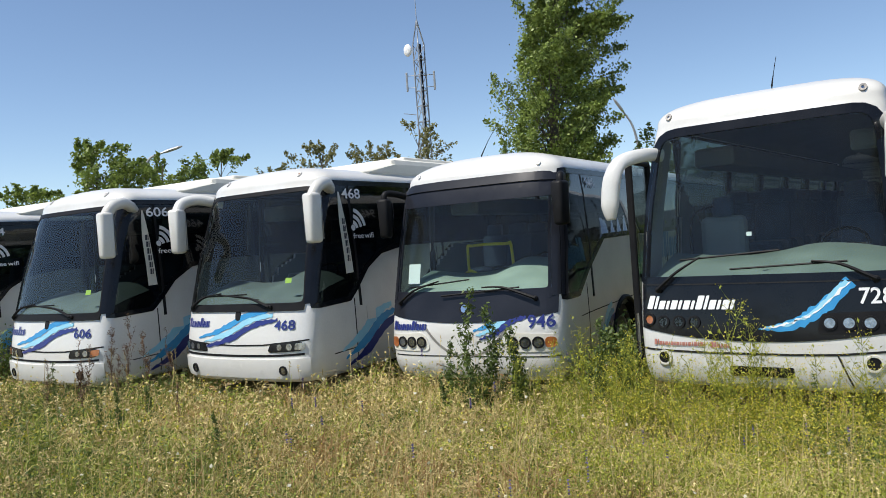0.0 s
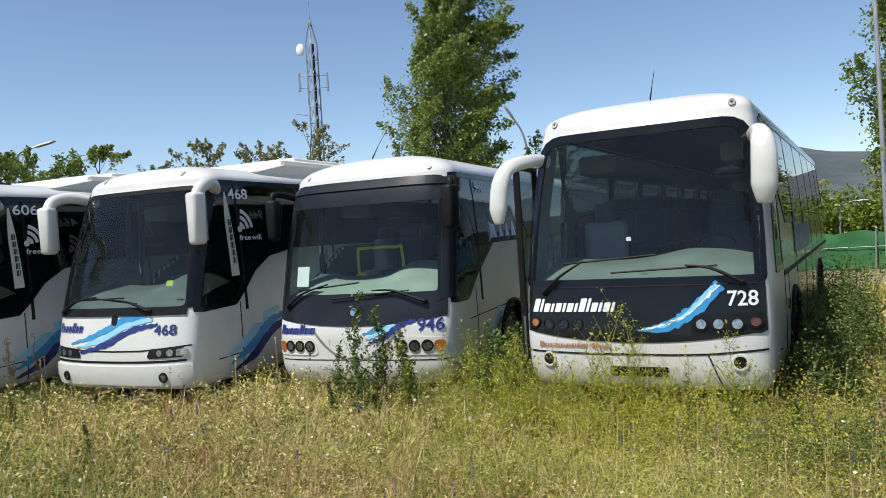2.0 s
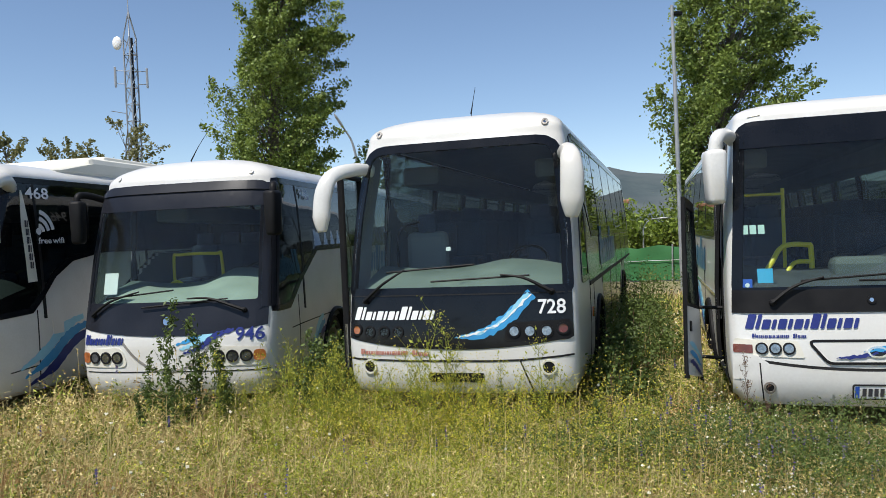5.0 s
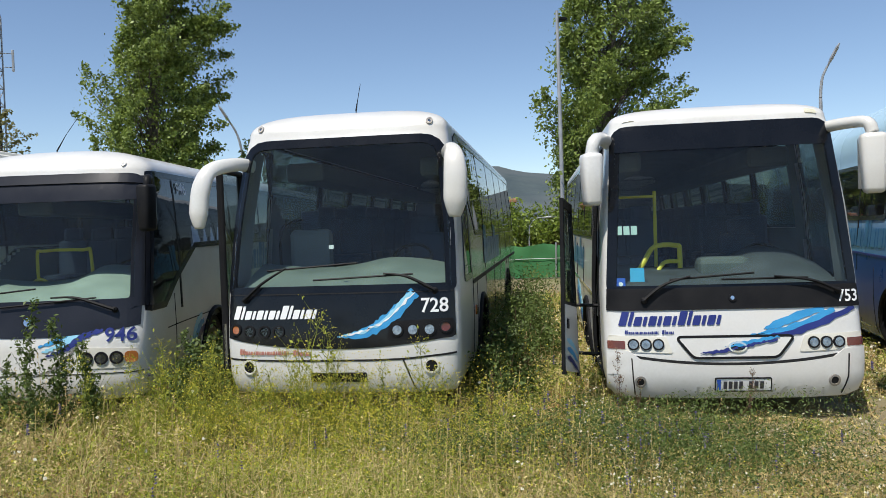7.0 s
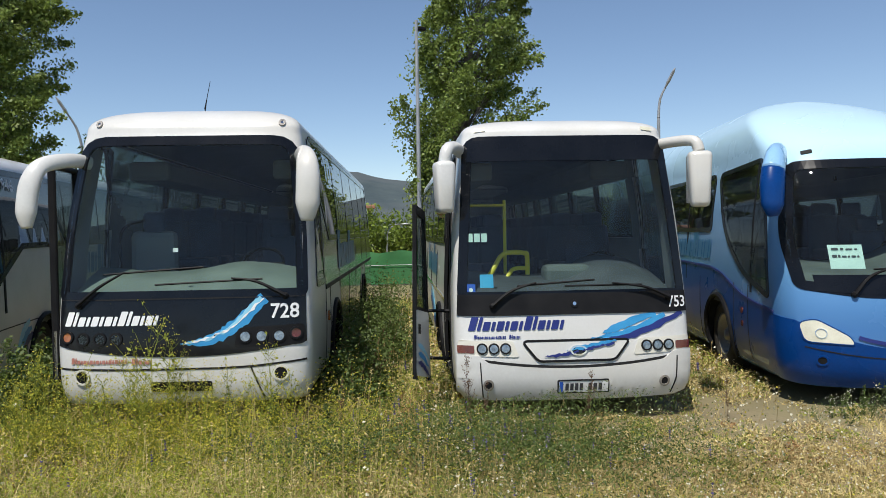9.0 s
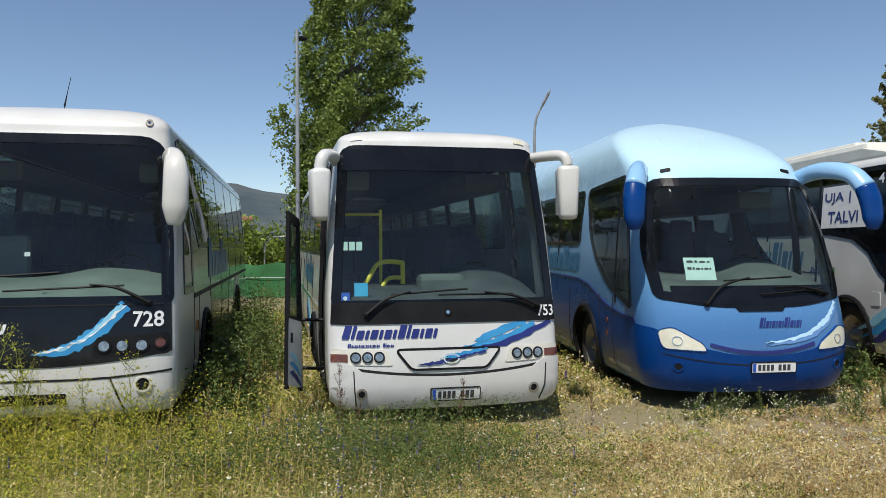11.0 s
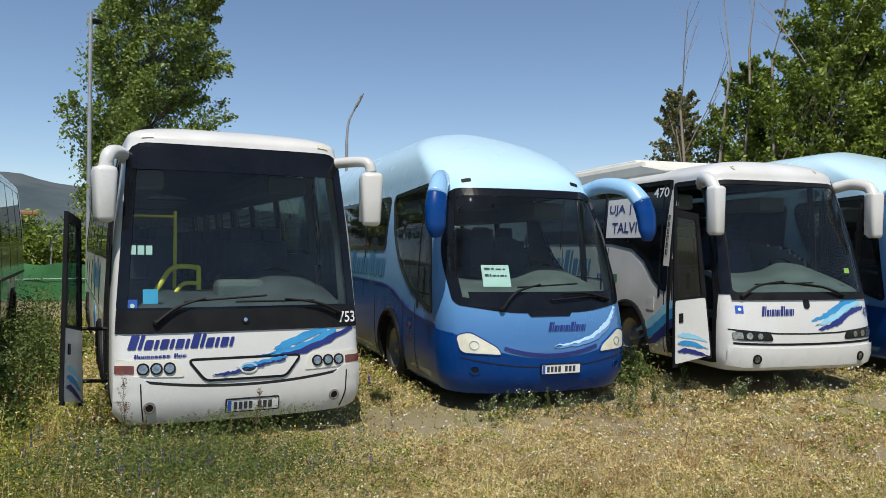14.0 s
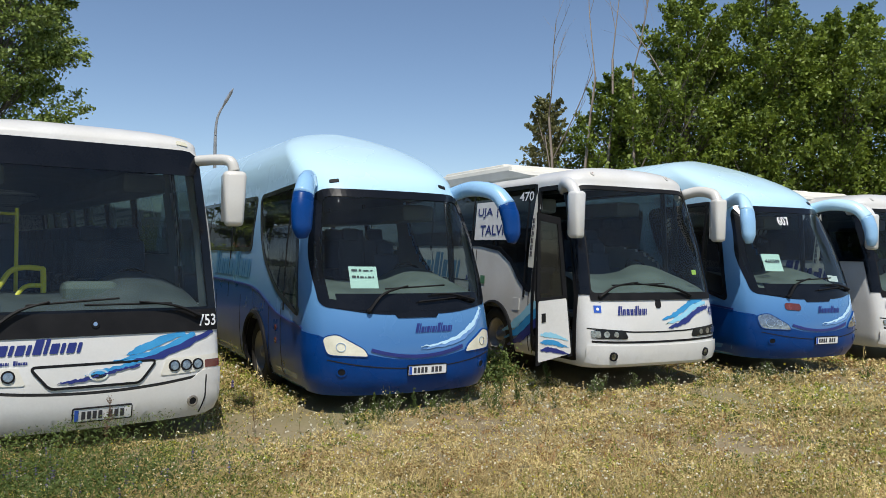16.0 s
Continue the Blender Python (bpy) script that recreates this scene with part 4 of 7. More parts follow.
def century(m):
    """White coach with a charcoal windscreen surround and round lamps."""
    sh = Shell([(0.30, 1.18, 0.08), (0.45, 1.25, 0.0), (0.95, 1.265, 0.0), (1.25, 1.26, 0.08), (2.0, 1.24, 0.26), (2.70, 1.195, 0.45), (2.88, 1.165, 0.54)], 3.23, 0.7, 0.42, 3.6, 12.0, 2.3)
    screen = rounded([(-1.14, 1.38), (1.14, 1.38), (1.10, 2.80), (-1.10, 2.80)], [0.10, 0.10, 0.14, 0.14])
    band = np.array([(0.33, 1.30), (0.80, 1.30), (1.25, 1.62), (1.95, 2.0), (3.6, 2.02), (11.5, 2.0), (11.5, 2.87), (0.74, 2.87), (0.58, 2.4)])
    c = Coach(sh, m, "white coach with charcoal windscreen surround and round headlamps, standing in weeds", [("F", screen), ("R", band), ("L", band)], WHITE, (2.65, 8.7))
    c.window("windscreen", "F", screen, SCREEN, 0.09, 0.05, CHAR)
    c.pillar_cover(([1.38, 2.8], [1.13, 1.09]), ([1.30, 2.4, 2.86], [0.42, 0.67, 0.84]), CHAR, z1=2.85)
    c.panel("header_band", "F", np.array([(-1.10, 2.56), (1.10, 2.56), (1.09, 2.80), (-1.09, 2.80)]), CHAR, 0.012, 0.004, "charcoal sun band")
    c.panel("visor", "F", np.array([(x, 2.765 - 0.02 * (x / 1.16) ** 6) for x in np.linspace(-1.16, 1.16, 25)] + [(x, 2.885 - 0.09 * (x / 1.16) ** 6) for x in np.linspace(1.15, -1.15, 25)]), CHAR, 0.03, 0.04, "charcoal visor over the windscreen")
    lip = np.array([(x, 1.02 + 0.10 * abs(x / 1.2) ** 2) for x in np.linspace(-1.2, 1.2, 21)] + [(x, 1.42) for x in np.linspace(1.2, -1.2, 9)])
    c.panel("cowl", "F", lip, CHAR, 0.010, 0.02, "charcoal panel under the windscreen")
    c.lamp("badge", -0.02, 1.20, 0.06, CHROME, MATT)
    for w in "LR":
        c.side_glass(w, band, [1.35, 3.6, 5.3, 7.0, 8.7, 10.2], TINTED if w == "R" else TEALGLASS)
        c.panel("door_seam", w, ribbon([(0.85, 1.0), (1.5, 1.02), (3.3, 1.05)], [0.012, 0.012, 0.012], 1, 0.0), DARKGAP, 0.004, 0.006)
        for y in (1.12, 3.4, 5.2, 7.0):
            c.add("panel_gap", sh.strip(w, [(y, 0.38), (y, 0.9), (y, 1.4 if y < 2 else 1.9)], 0.014, 0.004, 0.006), DARKGAP)
        c.bars("brand_bar", w, 3.6 if w == "R" else 6.4, 1.52, 2.6, 0.50, PETROL, 7, 0.2, 3)
        c.number(w, "946", 1.45 if w == "R" else 1.87, 2.66, 0.34, 0.15, LETTER, 0.02)
        waves(c, w, 1.5, 0.5, 2.1, 0.95, 17, width=0.10)
    # front
    smile = np.array([(x, 0.60 + 0.40 * abs(x / 0.62) ** 2.2) for x in np.linspace(-0.62, 0.62, 21)])
    c.add("bonnet_gap", sh.strip("F", smile, 0.03, 0.006, 0.012), STEEL)
    c.add("panel_gap", sh.strip("F", [(x, 0.60) for x in np.linspace(-1.22, 1.22, 13)], 0.012, 0.005, 0.008), DARKGAP)
    for s in (-1, 1):
        pod = rounded([(s * 0.52, 0.66), (s * 1.19, 0.66), (s * 1.20, 0.87), (s * 0.60, 0.90)], [0.10, 0.05, 0.06, 0.09])
        head = c.panel("headlight", "F", pod, CREAM, 0.010, 0.02, "row of round lamps in a pale pod")
        for x in (0.66, 0.82, 0.98):
            part("lens", sh.panel("F", disc(s * x, 0.775, 0.055, 18), 0.022, 0.02, 0.2), LENS, head)
            part("bezel", sh.band("F", disc(s * x, 0.775, 0.06, 18), 0.016, 0.012, 0.026, 0.03), MATT, head)
        part("indicator", sh.panel("F", rounded([(s * 1.06, 0.71), (s * 1.18, 0.71), (s * 1.18, 0.84), (s * 1.06, 0.84)], 0.05), 0.020, 0.02), AMBER, head)
    c.bars("brand_bar", "F", -1.16, 0.93, 0.58, 0.12, NAVY, 7, 0.2, 3)
    waves(c, "F", 0.16, 0.86, 0.80, 1.14, 23, (AZURE, AQUA, NAVY), 0.065)
    c.number("F", "946", 0.86, 0.95, 0.32, 0.16, NAVY)
    c.wiper((-1.02, 1.28), (-0.78, 1.44), (-0.40, 1.55), (-0.85, 1.48), (0.05, 1.56))
    c.wiper((0.95, 1.30), (0.55, 1.44), (0.25, 1.45), (-0.35, 1.36), (0.75, 1.44), 0.06)
    c.panel("notice", "F", np.array([(-0.94, 1.54), (-0.74, 1.54), (-0.74, 1.80), (-0.94, 1.80)]), PAPER, -0.012, 0.004, "white notice behind the glass")
    for s in (-1, 1):
        box_mirror(c, s, s * 1.30, 0.30, 2.18, 2.72, 0.17, 0.20, MATT, [(s * 1.14, 0.74, 2.72), (s * 1.25, 0.52, 2.79), (s * 1.30, 0.34, 2.79), (s * 1.31, 0.30, 2.68)], "black mirror housing on a black arm", 0.045)
        c.lamp("marker_lamp", s * 0.9, 2.99, 0.018, LETTER, WHITE)
    antenna(c, -0.12, 1.05, 3.18, (0.16, 0.25), 0.5)
    c.cabin(1.0, 1.46, 0.85, dash_colour=PALEDASH)
    rails = c.add("handrail", sweep(curve([(-0.72, 1.6, 1.1), (-0.72, 1.55, 1.9), (-0.62, 1.55, 1.98), (-0.10, 1.55, 1.98), (0.0, 1.55, 1.92), (0.0, 1.6, 1.1)], 5), 0.022, 8), RAIL, "yellow handrail")
    part("lower_rail", sweep(curve([(-0.70, 1.35, 1.35), (-0.68, 1.35, 1.55), (-0.56, 1.30, 1.62), (-0.46, 1.30, 1.56), (-0.50, 1.30, 1.42)], 5), 0.022, 8), RAIL, rails)
    return c


def sideral(m):
    """Tall white coach whose black nose panel carries the lamps."""
    sh = Shell([(0.30, 1.20, 0.06), (0.42, 1.25, 0.0), (0.85, 1.27, 0.0), (1.35, 1.265, 0.06), (2.2, 1.23, 0.24), (2.95, 1.15, 0.46), (3.05, 1.13, 0.50)], 3.36, 0.75, 0.34, 4.2, 12.0, 2.8)
    screen = rounded([(-1.19, 1.36), (1.19, 1.36), (1.17, 2.0), (1.08, 2.96), (-1.08, 2.96), (-1.17, 2.0)], [0.05, 0.05, 0.2, 0.22, 0.22, 0.2])
    band = np.array([(2.2, 1.92), (11.6, 1.92), (11.6, 3.04), (1.22, 3.04), (1.5, 2.4)])
    fore = np.array([(0.74, 1.42), (1.42, 1.42), (1.42, 2.92), (1.02, 2.98), (0.90, 2.2)])
    c = Coach(sh, m, "tall white coach with black front panel and open door, among weeds", [("F", screen), ("R", band), ("L", band), ("R", fore), ("L", fore)], WHITE)
    c.window("windscreen", "F", screen, SCREEN, 0.045, 0.06, BLACK)
    nose = np.array([(x, 0.765 + 0.115 * (x / 1.22) ** 2) for x in np.linspace(-1.22, 1.22, 17)] + [(1.21, 1.36), (-1.21, 1.36)])
    c.panel("nose_panel", "F", nose, BLACK, 0.008, 0.02, "gloss black nose panel")
    for w in "LR":
        c.side_glass(w, band, [3.4, 5.1, 6.8, 8.5, 10.2], TINTED)
        c.side_glass(w, fore, [], SMOKED)
        c.panel("flank_panel", w, np.array([(3.45, 0.42), (8.0, 0.42), (8.0, 1.30), (3.45, 1.30)]), SILVER, 0.006, 0.012, "silver-grey flank panel")
        c.panel("flank_panel", w, np.array([(1.55, 1.34), (11.9, 1.34), (11.9, 1.86), (2.15, 1.86), (1.58, 2.2)]), SILVER, 0.006, 0.012, "silver-grey flank panel")
        c.panel("flank_panel", w, np.array([(9.4, 0.42), (11.9, 0.42), (11.9, 1.30), (9.4, 1.30)]), SILVER, 0.006, 0.012, "silver-grey flank panel")
        for y in (1.52, 2.02, 5.0, 6.5):
            c.add("panel_gap", sh.strip(w, [(y, 0.36), (y, 0.9), (y, 1.32)], 0.014, 0.010, 0.006), DARKGAP)
        c.add("waist_rail", sh.strip(w, [(1.55, 1.32), (6, 1.32), (11.9, 1.32)], 0.05, 0.014, 0.02), MATT)
        c.bars("brand_bar", w, 3.2 if w == "R" else 6.4, 1.46, 3.2, 0.55, PETROL, 7, 0.2, 3, off=0.016)
        c.panel("side_lamp", w, rounded([(1.72, 0.90), (1.82, 0.90), (1.82, 1.02), (1.72, 1.02)], 0.03), AMBER, 0.02, 0.02)
    # front
    for s in (-1, 1):
        for x in (0.63, 0.79, 0.96):
            c.lamp("headlight", s * x, 0.95, 0.058, LENS if s > 0 else SMOKED, MATT, off=0.016, label="round lamp in the nose panel")
        c.lamp("indicator", s * 1.12, 0.97, 0.055, RED if s > 0 else AMBER, MATT, off=0.016)
        ring = c.lamp("fog_lamp", s * 0.97, 0.58, 0.07, MATT, CREAM, off=0.012)
        c.lamp("marker_lamp", s * 0.95, 3.14, 0.026, CHROME, STEEL)
    c.panel("lamp_recess", "F", rounded([(0.52, 0.85), (1.21, 0.86), (1.2, 1.06), (0.56, 1.04)], 0.05), MATT, 0.012, 0.01)
    c.add("panel_gap", sh.strip("F", [(-1.22, 0.66), (-0.5, 0.645), (0.35, 0.645), (0.68, 0.655), (1.22, 0.70)], 0.02, 0.005, 0.008), DARKGAP)
    c.add("panel_gap", sh.strip("F", [(0.68, 0.655), (0.74, 0.5), (0.80, 0.34)], 0.016, 0.005, 0.008), DARKGAP)
    c.add("panel_gap", sh.strip("F", [(x, 1.335) for x in np.linspace(-1.2, 1.2, 15)], 0.012, 0.012, 0.008), DARKGAP)
    c.bars("brand_bar", "F", -1.15, 1.08, 0.93, 0.14, LETTER, 7, 0.3, 3, off=0.014)
    c.bars("operator_bar", "F", -1.08, 0.71, 0.56, 0.06, MAROON, 9, 0.1, 4, (0,))
    c.bars("operator_bar", "F", -0.48, 0.70, 0.20, 0.06, MAROON, 3, 0.1, 4, (0,))
    c.number("F", "728", 0.88, 1.12, 0.27, 0.15, LETTER, 0.016)
    for k, (mt, o, w) in enumerate(((AZURE, 0.0, 0.13), (AQUA, -0.03, 0.05), (LETTER, -0.01, 0.02))):
        c.panel("wave_stripe", "F", ribbon([(0.0 + 0.02 * k, 0.89), (0.30 + o, 0.93 + 0.01 * k), (0.55 + o, 1.07), (0.82 + o, 1.33)], [0.0, w * 0.7, w, w * 0.8], 51 + k, 0.014), mt, 0.011 + 0.0015 * k, 0.004)
    # plain dark panel added in place of the unreadable number plate
    c.panel("dark_plate_blank", "F", rounded([(-0.30, 0.42), (0.30, 0.42), (0.30, 0.52), (-0.30, 0.52)], 0.02), MATT, 0.006, 0.01)
    c.wiper((-1.0, 1.28), (-0.80, 1.45), (-0.55, 1.60), (-0.76, 1.58), (0.22, 1.64))
    c.wiper((1.02, 1.34), (0.75, 1.48), (0.50, 1.52), (-0.25, 1.47), (0.80, 1.51), 0.06)
    c.mirror("mirror", [(-1.06, 0.58, 2.74), (-1.18, 0.36, 2.75), (-1.36, 0.14, 2.68), (-1.44, 0.06, 2.50), (-1.475, 0.04, 2.22), (-1.47, 0.04, 2.06)], [0.07, 0.075, 0.085, 0.105, 0.105, 0.05], WHITE, label="white curved mirror arm and housing")
    c.mirror("mirror", [(1.10, 0.62, 2.76), (1.20, 0.25, 2.78), (1.27, 0.02, 2.70), (1.29, -0.04, 2.52), (1.28, -0.04, 2.26), (1.27, -0.02, 2.09)], [0.07, 0.09, 0.105, 0.12, 0.12, 0.06], WHITE, label="white drop-shaped mirror housing")
    antenna(c, 0.05, 0.95, 3.31, (0.05, 0.05), 0.36)
    c.cabin(1.05, 1.43, 0.66, dash_colour=MIDDASH, swell=0.30)
    guide = c.add("guide_seat", boxed(-0.92, -0.40, 1.25, 1.42, 1.30, 2.02, 0.07), LINING, "grey folding guide seat")
    part("headrest", boxed(-0.78, -0.54, 1.27, 1.40, 2.00, 2.24, 0.05), SEAT, guide)
    part("grab_rail", sweep(curve([(-1.0, 1.2, 1.4), (-1.0, 1.2, 1.95), (-0.9, 1.2, 2.10), (-0.72, 1.2, 2.14)], 5), 0.018, 8), MATT, guide)
    c.panel("sticker", "F", np.array([(-0.10, 1.80), (-0.05, 1.80), (-0.05, 1.84), (-0.10, 1.84)]), PAPER, -0.004, 0.002)
    door_leaf(c, 0.55, 1.35, 0.45, 2.75, -1.46, SILVER, False, 1.0, 6)
    return c


def star(m):
    """White coach with a tall flat windscreen, black scuttle and lamp strips."""
    sh = Shell([(0.28, 1.16, 0.10), (0.40, 1.24, 0.0), (0.75, 1.26, 0.0), (0.95, 1.26, 0.03), (1.35, 1.26, 0.10), (2.2, 1.22, 0.25), (3.0, 1.13, 0.42), (3.10, 1.11, 0.46)], 3.30, 0.5, 0.32, 4.4, 12.0, 3.0)
    screen = rounded([(-1.17, 1.37), (1.17, 1.37), (1.06, 3.03), (-1.06, 3.03)], [0.06, 0.06, 0.13, 0.13])
    band = np.array([(1.9, 1.95), (11.6, 1.95), (11.6, 3.0), (1.9, 3.0)])
    fore = np.array([(0.72, 1.42), (1.60, 1.42), (1.60, 2.96), (1.02, 2.98), (0.86, 2.2)])
    door_hole = np.array([(0.62, 0.42), (1.62, 0.42), (1.62, 2.90), (1.0, 2.95), (0.84, 2.2), (0.66, 1.2)])
    c = Coach(sh, m, "white coach with tall dark windscreen and blue wave, door swung open", [("F", screen), ("R", band), ("L", band), ("R", fore), ("L", door_hole)], WHITE)
    c.window("windscreen", "F", screen, SCREEN, 0.05, 0.05, BLACK)
    c.panel("sun_band", "F", np.array([(-1.07, 2.80), (1.07, 2.80), (1.05, 3.03), (-1.05, 3.03)]), BLACK, 0.012, 0.004, "dark tinted sun band")
    c.panel("scuttle", "F", np.array([(-1.22, 1.17), (1.22, 1.17), (1.21, 1.39), (-1.21, 1.39)]), MATT, 0.014, 0.025, "black panel under the windscreen")
    c.lamp("badge", 0.0, 1.28, 0.03, CHROME, MATT, off=0.02)
    for w in "LR":
        c.side_glass(w, band, [3.5, 5.2, 6.9, 8.6, 10.2], TINTED if w == "R" else SMOKED)
        c.bars("brand_bar", w, 3.2 if w == "R" else 6.2, 1.42, 2.9, 0.46, PETROL, 7, 0.2, 3)
        for y in (1.75, 3.5, 5.2, 7.0):
            c.add("panel_gap", sh.strip(w, [(y, 0.36), (y, 0.9), (y, 1.4)], 0.014, 0.004, 0.006), DARKGAP)
        c.add("waist_rail", sh.strip(w, [(1.7, 1.22), (6, 1.22), (11.9, 1.22)], 0.04, 0.01, 0.02), SILVER)
        waves(c, w, 3.4, 0.55, 5.2, 1.05, 19, width=0.12)
    c.side_glass("R", fore, [], TINTED)
    c.add("door_seal", sh.band("L", door_hole, 0.05, 0.03, 0.012, 0.04), MATT)
    step = c.add("entrance_step", boxed(-1.18, -0.45, 0.75, 1.55, 0.40, 0.46), MATT)
    part("step_riser", boxed(-0.86, -0.82, 0.75, 1.55, 0.46, 0.72), LINING, step)
    part("upper_step", boxed(-0.82, -0.45, 0.75, 1.55, 0.70, 0.74), MATT, step)
    swung_leaf(c, (-1.69, -0.05, 0.56), (-1.51, 0.62, 0.41), (-1.54, 0.72, 2.28), (-1.66, -0.02, 2.34), WHITE, 0.40, SCREEN)
    c.add("door_lever", sweep([(-1.52, 0.9, 1.16), (-1.25, 0.8, 1.16), (-1.12, 0.8, 1.16)], 0.02, 6), MATT)
    c.add("door_lever", sweep([(-1.52, 0.9, 0.62), (-1.25, 0.8, 0.62), (-1.12, 0.8, 0.62)], 0.02, 6), MATT)
    # front
    c.panel("bumper", "F", np.array([(x, 0.30 + 0.05 * abs(x / 1.2) ** 4) for x in np.linspace(-1.22, 1.22, 21)] + [(x, 0.72 - 0.10 * (1 - min(1, abs(x) / 1.1) ** 2) + 0.06 * (abs(x) > 1.0)) for x in np.linspace(1.22, -1.22, 25)]), WHITE, 0.030, 0.05, "white front bumper")
    c.add("bumper_shadow_gap", sh.strip("F", [(x, 0.735 - 0.10 * (1 - min(1, abs(x) / 1.1) ** 2)) for x in np.linspace(-1.16, 1.16, 21)], 0.026, 0.012, 0.02), DARKGAP)
    c.add("bumper_seam", sh.strip("F", [(-1.0, 0.70), (-0.99, 0.5), (-0.97, 0.34)], 0.012, 0.034, 0.006), DARKGAP)
    c.add("bumper_seam", sh.strip("F", [(1.06, 0.72), (1.05, 0.5), (1.0, 0.34)], 0.012, 0.034, 0.006), DARKGAP)
    grille = rounded([(-0.40, 0.70), (0.40, 0.70), (0.56, 0.90), (-0.56, 0.90)], 0.05)
    c.add("grille_frame", sh.band("F", grille, 0.02, 0.012, 0.014, 0.03), MATT)
    c.panel("grille_panel", "F", grille, WHITE, 0.012, 0.02)
    c.add("emblem", sh.band("F", np.array([(0.02 + 0.085 * math.cos(a), 0.80 + 0.05 * math.sin(a)) for a in np.linspace(0, 2 * math.pi, 20)[:-1]]), 0.008, 0.018, 0.024, 0.02), CHROME, "oval chrome emblem")
    c.panel("emblem_face", "F", np.array([(0.02 + 0.075 * math.cos(a), 0.80 + 0.04 * math.sin(a)) for a in np.linspace(0, 2 * math.pi, 20)[:-1]]), CHAR, 0.020, 0.01)
    for s in (-1, 1):
        strip_poly = rounded([(s * 0.60, 0.745), (s * 1.22, 0.77), (s * 1.22, 0.925), (s * 0.66, 0.91)], 0.03)
        head = c.panel("headlight", "F", strip_poly, CREAM, 0.010, 0.02, "lamp strip with three round lamps")
        for x in (0.74, 0.86, 0.98):
            part("lens", sh.panel("F", disc(s * x, 0.835, 0.045, 18), 0.020, 0.02, 0.2), LENS, head)
            part("bezel", sh.band("F", disc(s * x, 0.835, 0.048, 18), 0.012, 0.010, 0.024, 0.03), MATT, head)
        part("indicator", sh.panel("F", rounded([(s * 1.06, 0.79), (s * 1.22, 0.79), (s * 1.22, 0.87), (s * 1.06, 0.87)], 0.01), 0.018, 0.02), RED, head)
        c.lamp("fog_lamp", s * 0.92, 0.47, 0.045, MATT, STEEL, off=0.036)
        c.panel("marker_lamp", "F", rounded([(s * 0.86, 3.135), (s * 0.98, 3.125), (s * 0.97, 3.165), (s * 0.86, 3.175)], 0.01), YELLOWED, 0.012, 0.02)
    c.bars("brand_bar", "F", -1.12, 1.02, 1.00, 0.14, NAVY, 7, 0.3, 3)
    c.bars("operator_bar", "F", -1.06, 0.935, 0.33, 0.04, NAVY, 9, 0.1, 4, (0,))
    c.bars("operator_bar", "F", -0.70, 0.935, 0.12, 0.04, NAVY, 3, 0.1, 4, (0,))
    for k, (mt, pts, w) in enumerate(((AZURE, [(0.28, 0.97), (0.50, 1.05), (0.86, 1.165)], 0.075), (AZURE, [(0.10, 0.90), (0.55, 0.97), (0.96, 1.15)], 0.07), (NAVY, [(0.14, 0.875), (0.62, 0.95), (1.16, 1.165)], 0.06), (AZURE, [(-0.10, 0.80), (0.12, 0.84), (0.42, 0.895)], 0.035), (NAVY, [(-0.34, 0.745), (-0.16, 0.76), (0.02, 0.79)], 0.028), (NAVY, [(0.05, 0.80), (0.2, 0.83), (0.4, 0.87)], 0.022))):
        c.panel("wave_stripe", "F", ribbon(pts, [0.0, w, w * 1.1, w * 0.6], 61 + k, 0.010), mt, (0.020 if k > 2 else 0.007) + 0.001 * k, 0.004)
    c.number("F", "753", 1.00, 1.215, 0.19, 0.12, LETTER, 0.024)
    c.plate(0.06, 0.385, off=0.042)
    c.wiper((-0.86, 1.27), (-0.66, 1.42), (-0.40, 1.50), (-0.60, 1.47), (0.22, 1.52))
    c.wiper((1.0, 1.32), (0.75, 1.43), (0.40, 1.48), (-0.1, 1.46), (0.72, 1.46), 0.06)
    c.panel("sticker", "F", np.array([(-1.13, 1.40), (-1.03, 1.40), (-1.03, 1.50), (-1.13, 1.50)]), STICKER, -0.004, 0.002, "blue access sticker")
    c.panel("sticker_figure", "F", disc(-1.075, 1.44, 0.022, 10), LETTER, -0.002, 0.001)
    c.panel("sticker", "F", np.array([(-0.98, 1.46), (-0.84, 1.46), (-0.84, 1.60), (-0.98, 1.60)]), CYAN, -0.004, 0.002, "cyan sticker behind the glass")
    for k in range(3):
        c.panel("sticker", "F", np.array([(-1.10 + 0.075 * k, 1.94), (-1.04 + 0.075 * k, 1.94), (-1.04 + 0.075 * k, 2.03), (-1.10 + 0.075 * k, 2.03)]), MINT, -0.004, 0.002)
    box_mirror(c, -1, -1.33, 0.28, 2.25, 2.80, 0.22, 0.24, WHITE, [(-1.12, 0.60, 2.92), (-1.20, 0.45, 2.96), (-1.29, 0.30, 2.92), (-1.32, 0.28, 2.78)], arm_radius=0.07)
    box_mirror(c, 1, 1.37, 0.12, 2.27, 2.86, 0.25, 0.22, WHITE, [(1.06, 0.60, 2.98), (1.20, 0.36, 2.99), (1.33, 0.16, 2.97), (1.37, 0.12, 2.86)], arm_radius=0.06)
    c.cabin(1.0, 1.40, 0.80, dash_colour=CHARDASH, swell=1.2)
    hood = boxed(-0.18, 0.36, 0.72, 1.05, 1.42, 1.66, 0.07)
    c.add("instrument_hood", hood, DASH)
    h = c.add("handrail", sweep(curve([(-0.92, 0.85, 1.36), (-0.74, 0.98, 1.60), (-0.60, 1.08, 1.78), (-0.36, 1.08, 1.79), (-0.32, 1.08, 1.72), (-0.32, 1.08, 1.2)], 5), 0.028, 8), RAIL, "yellow entrance handrail")
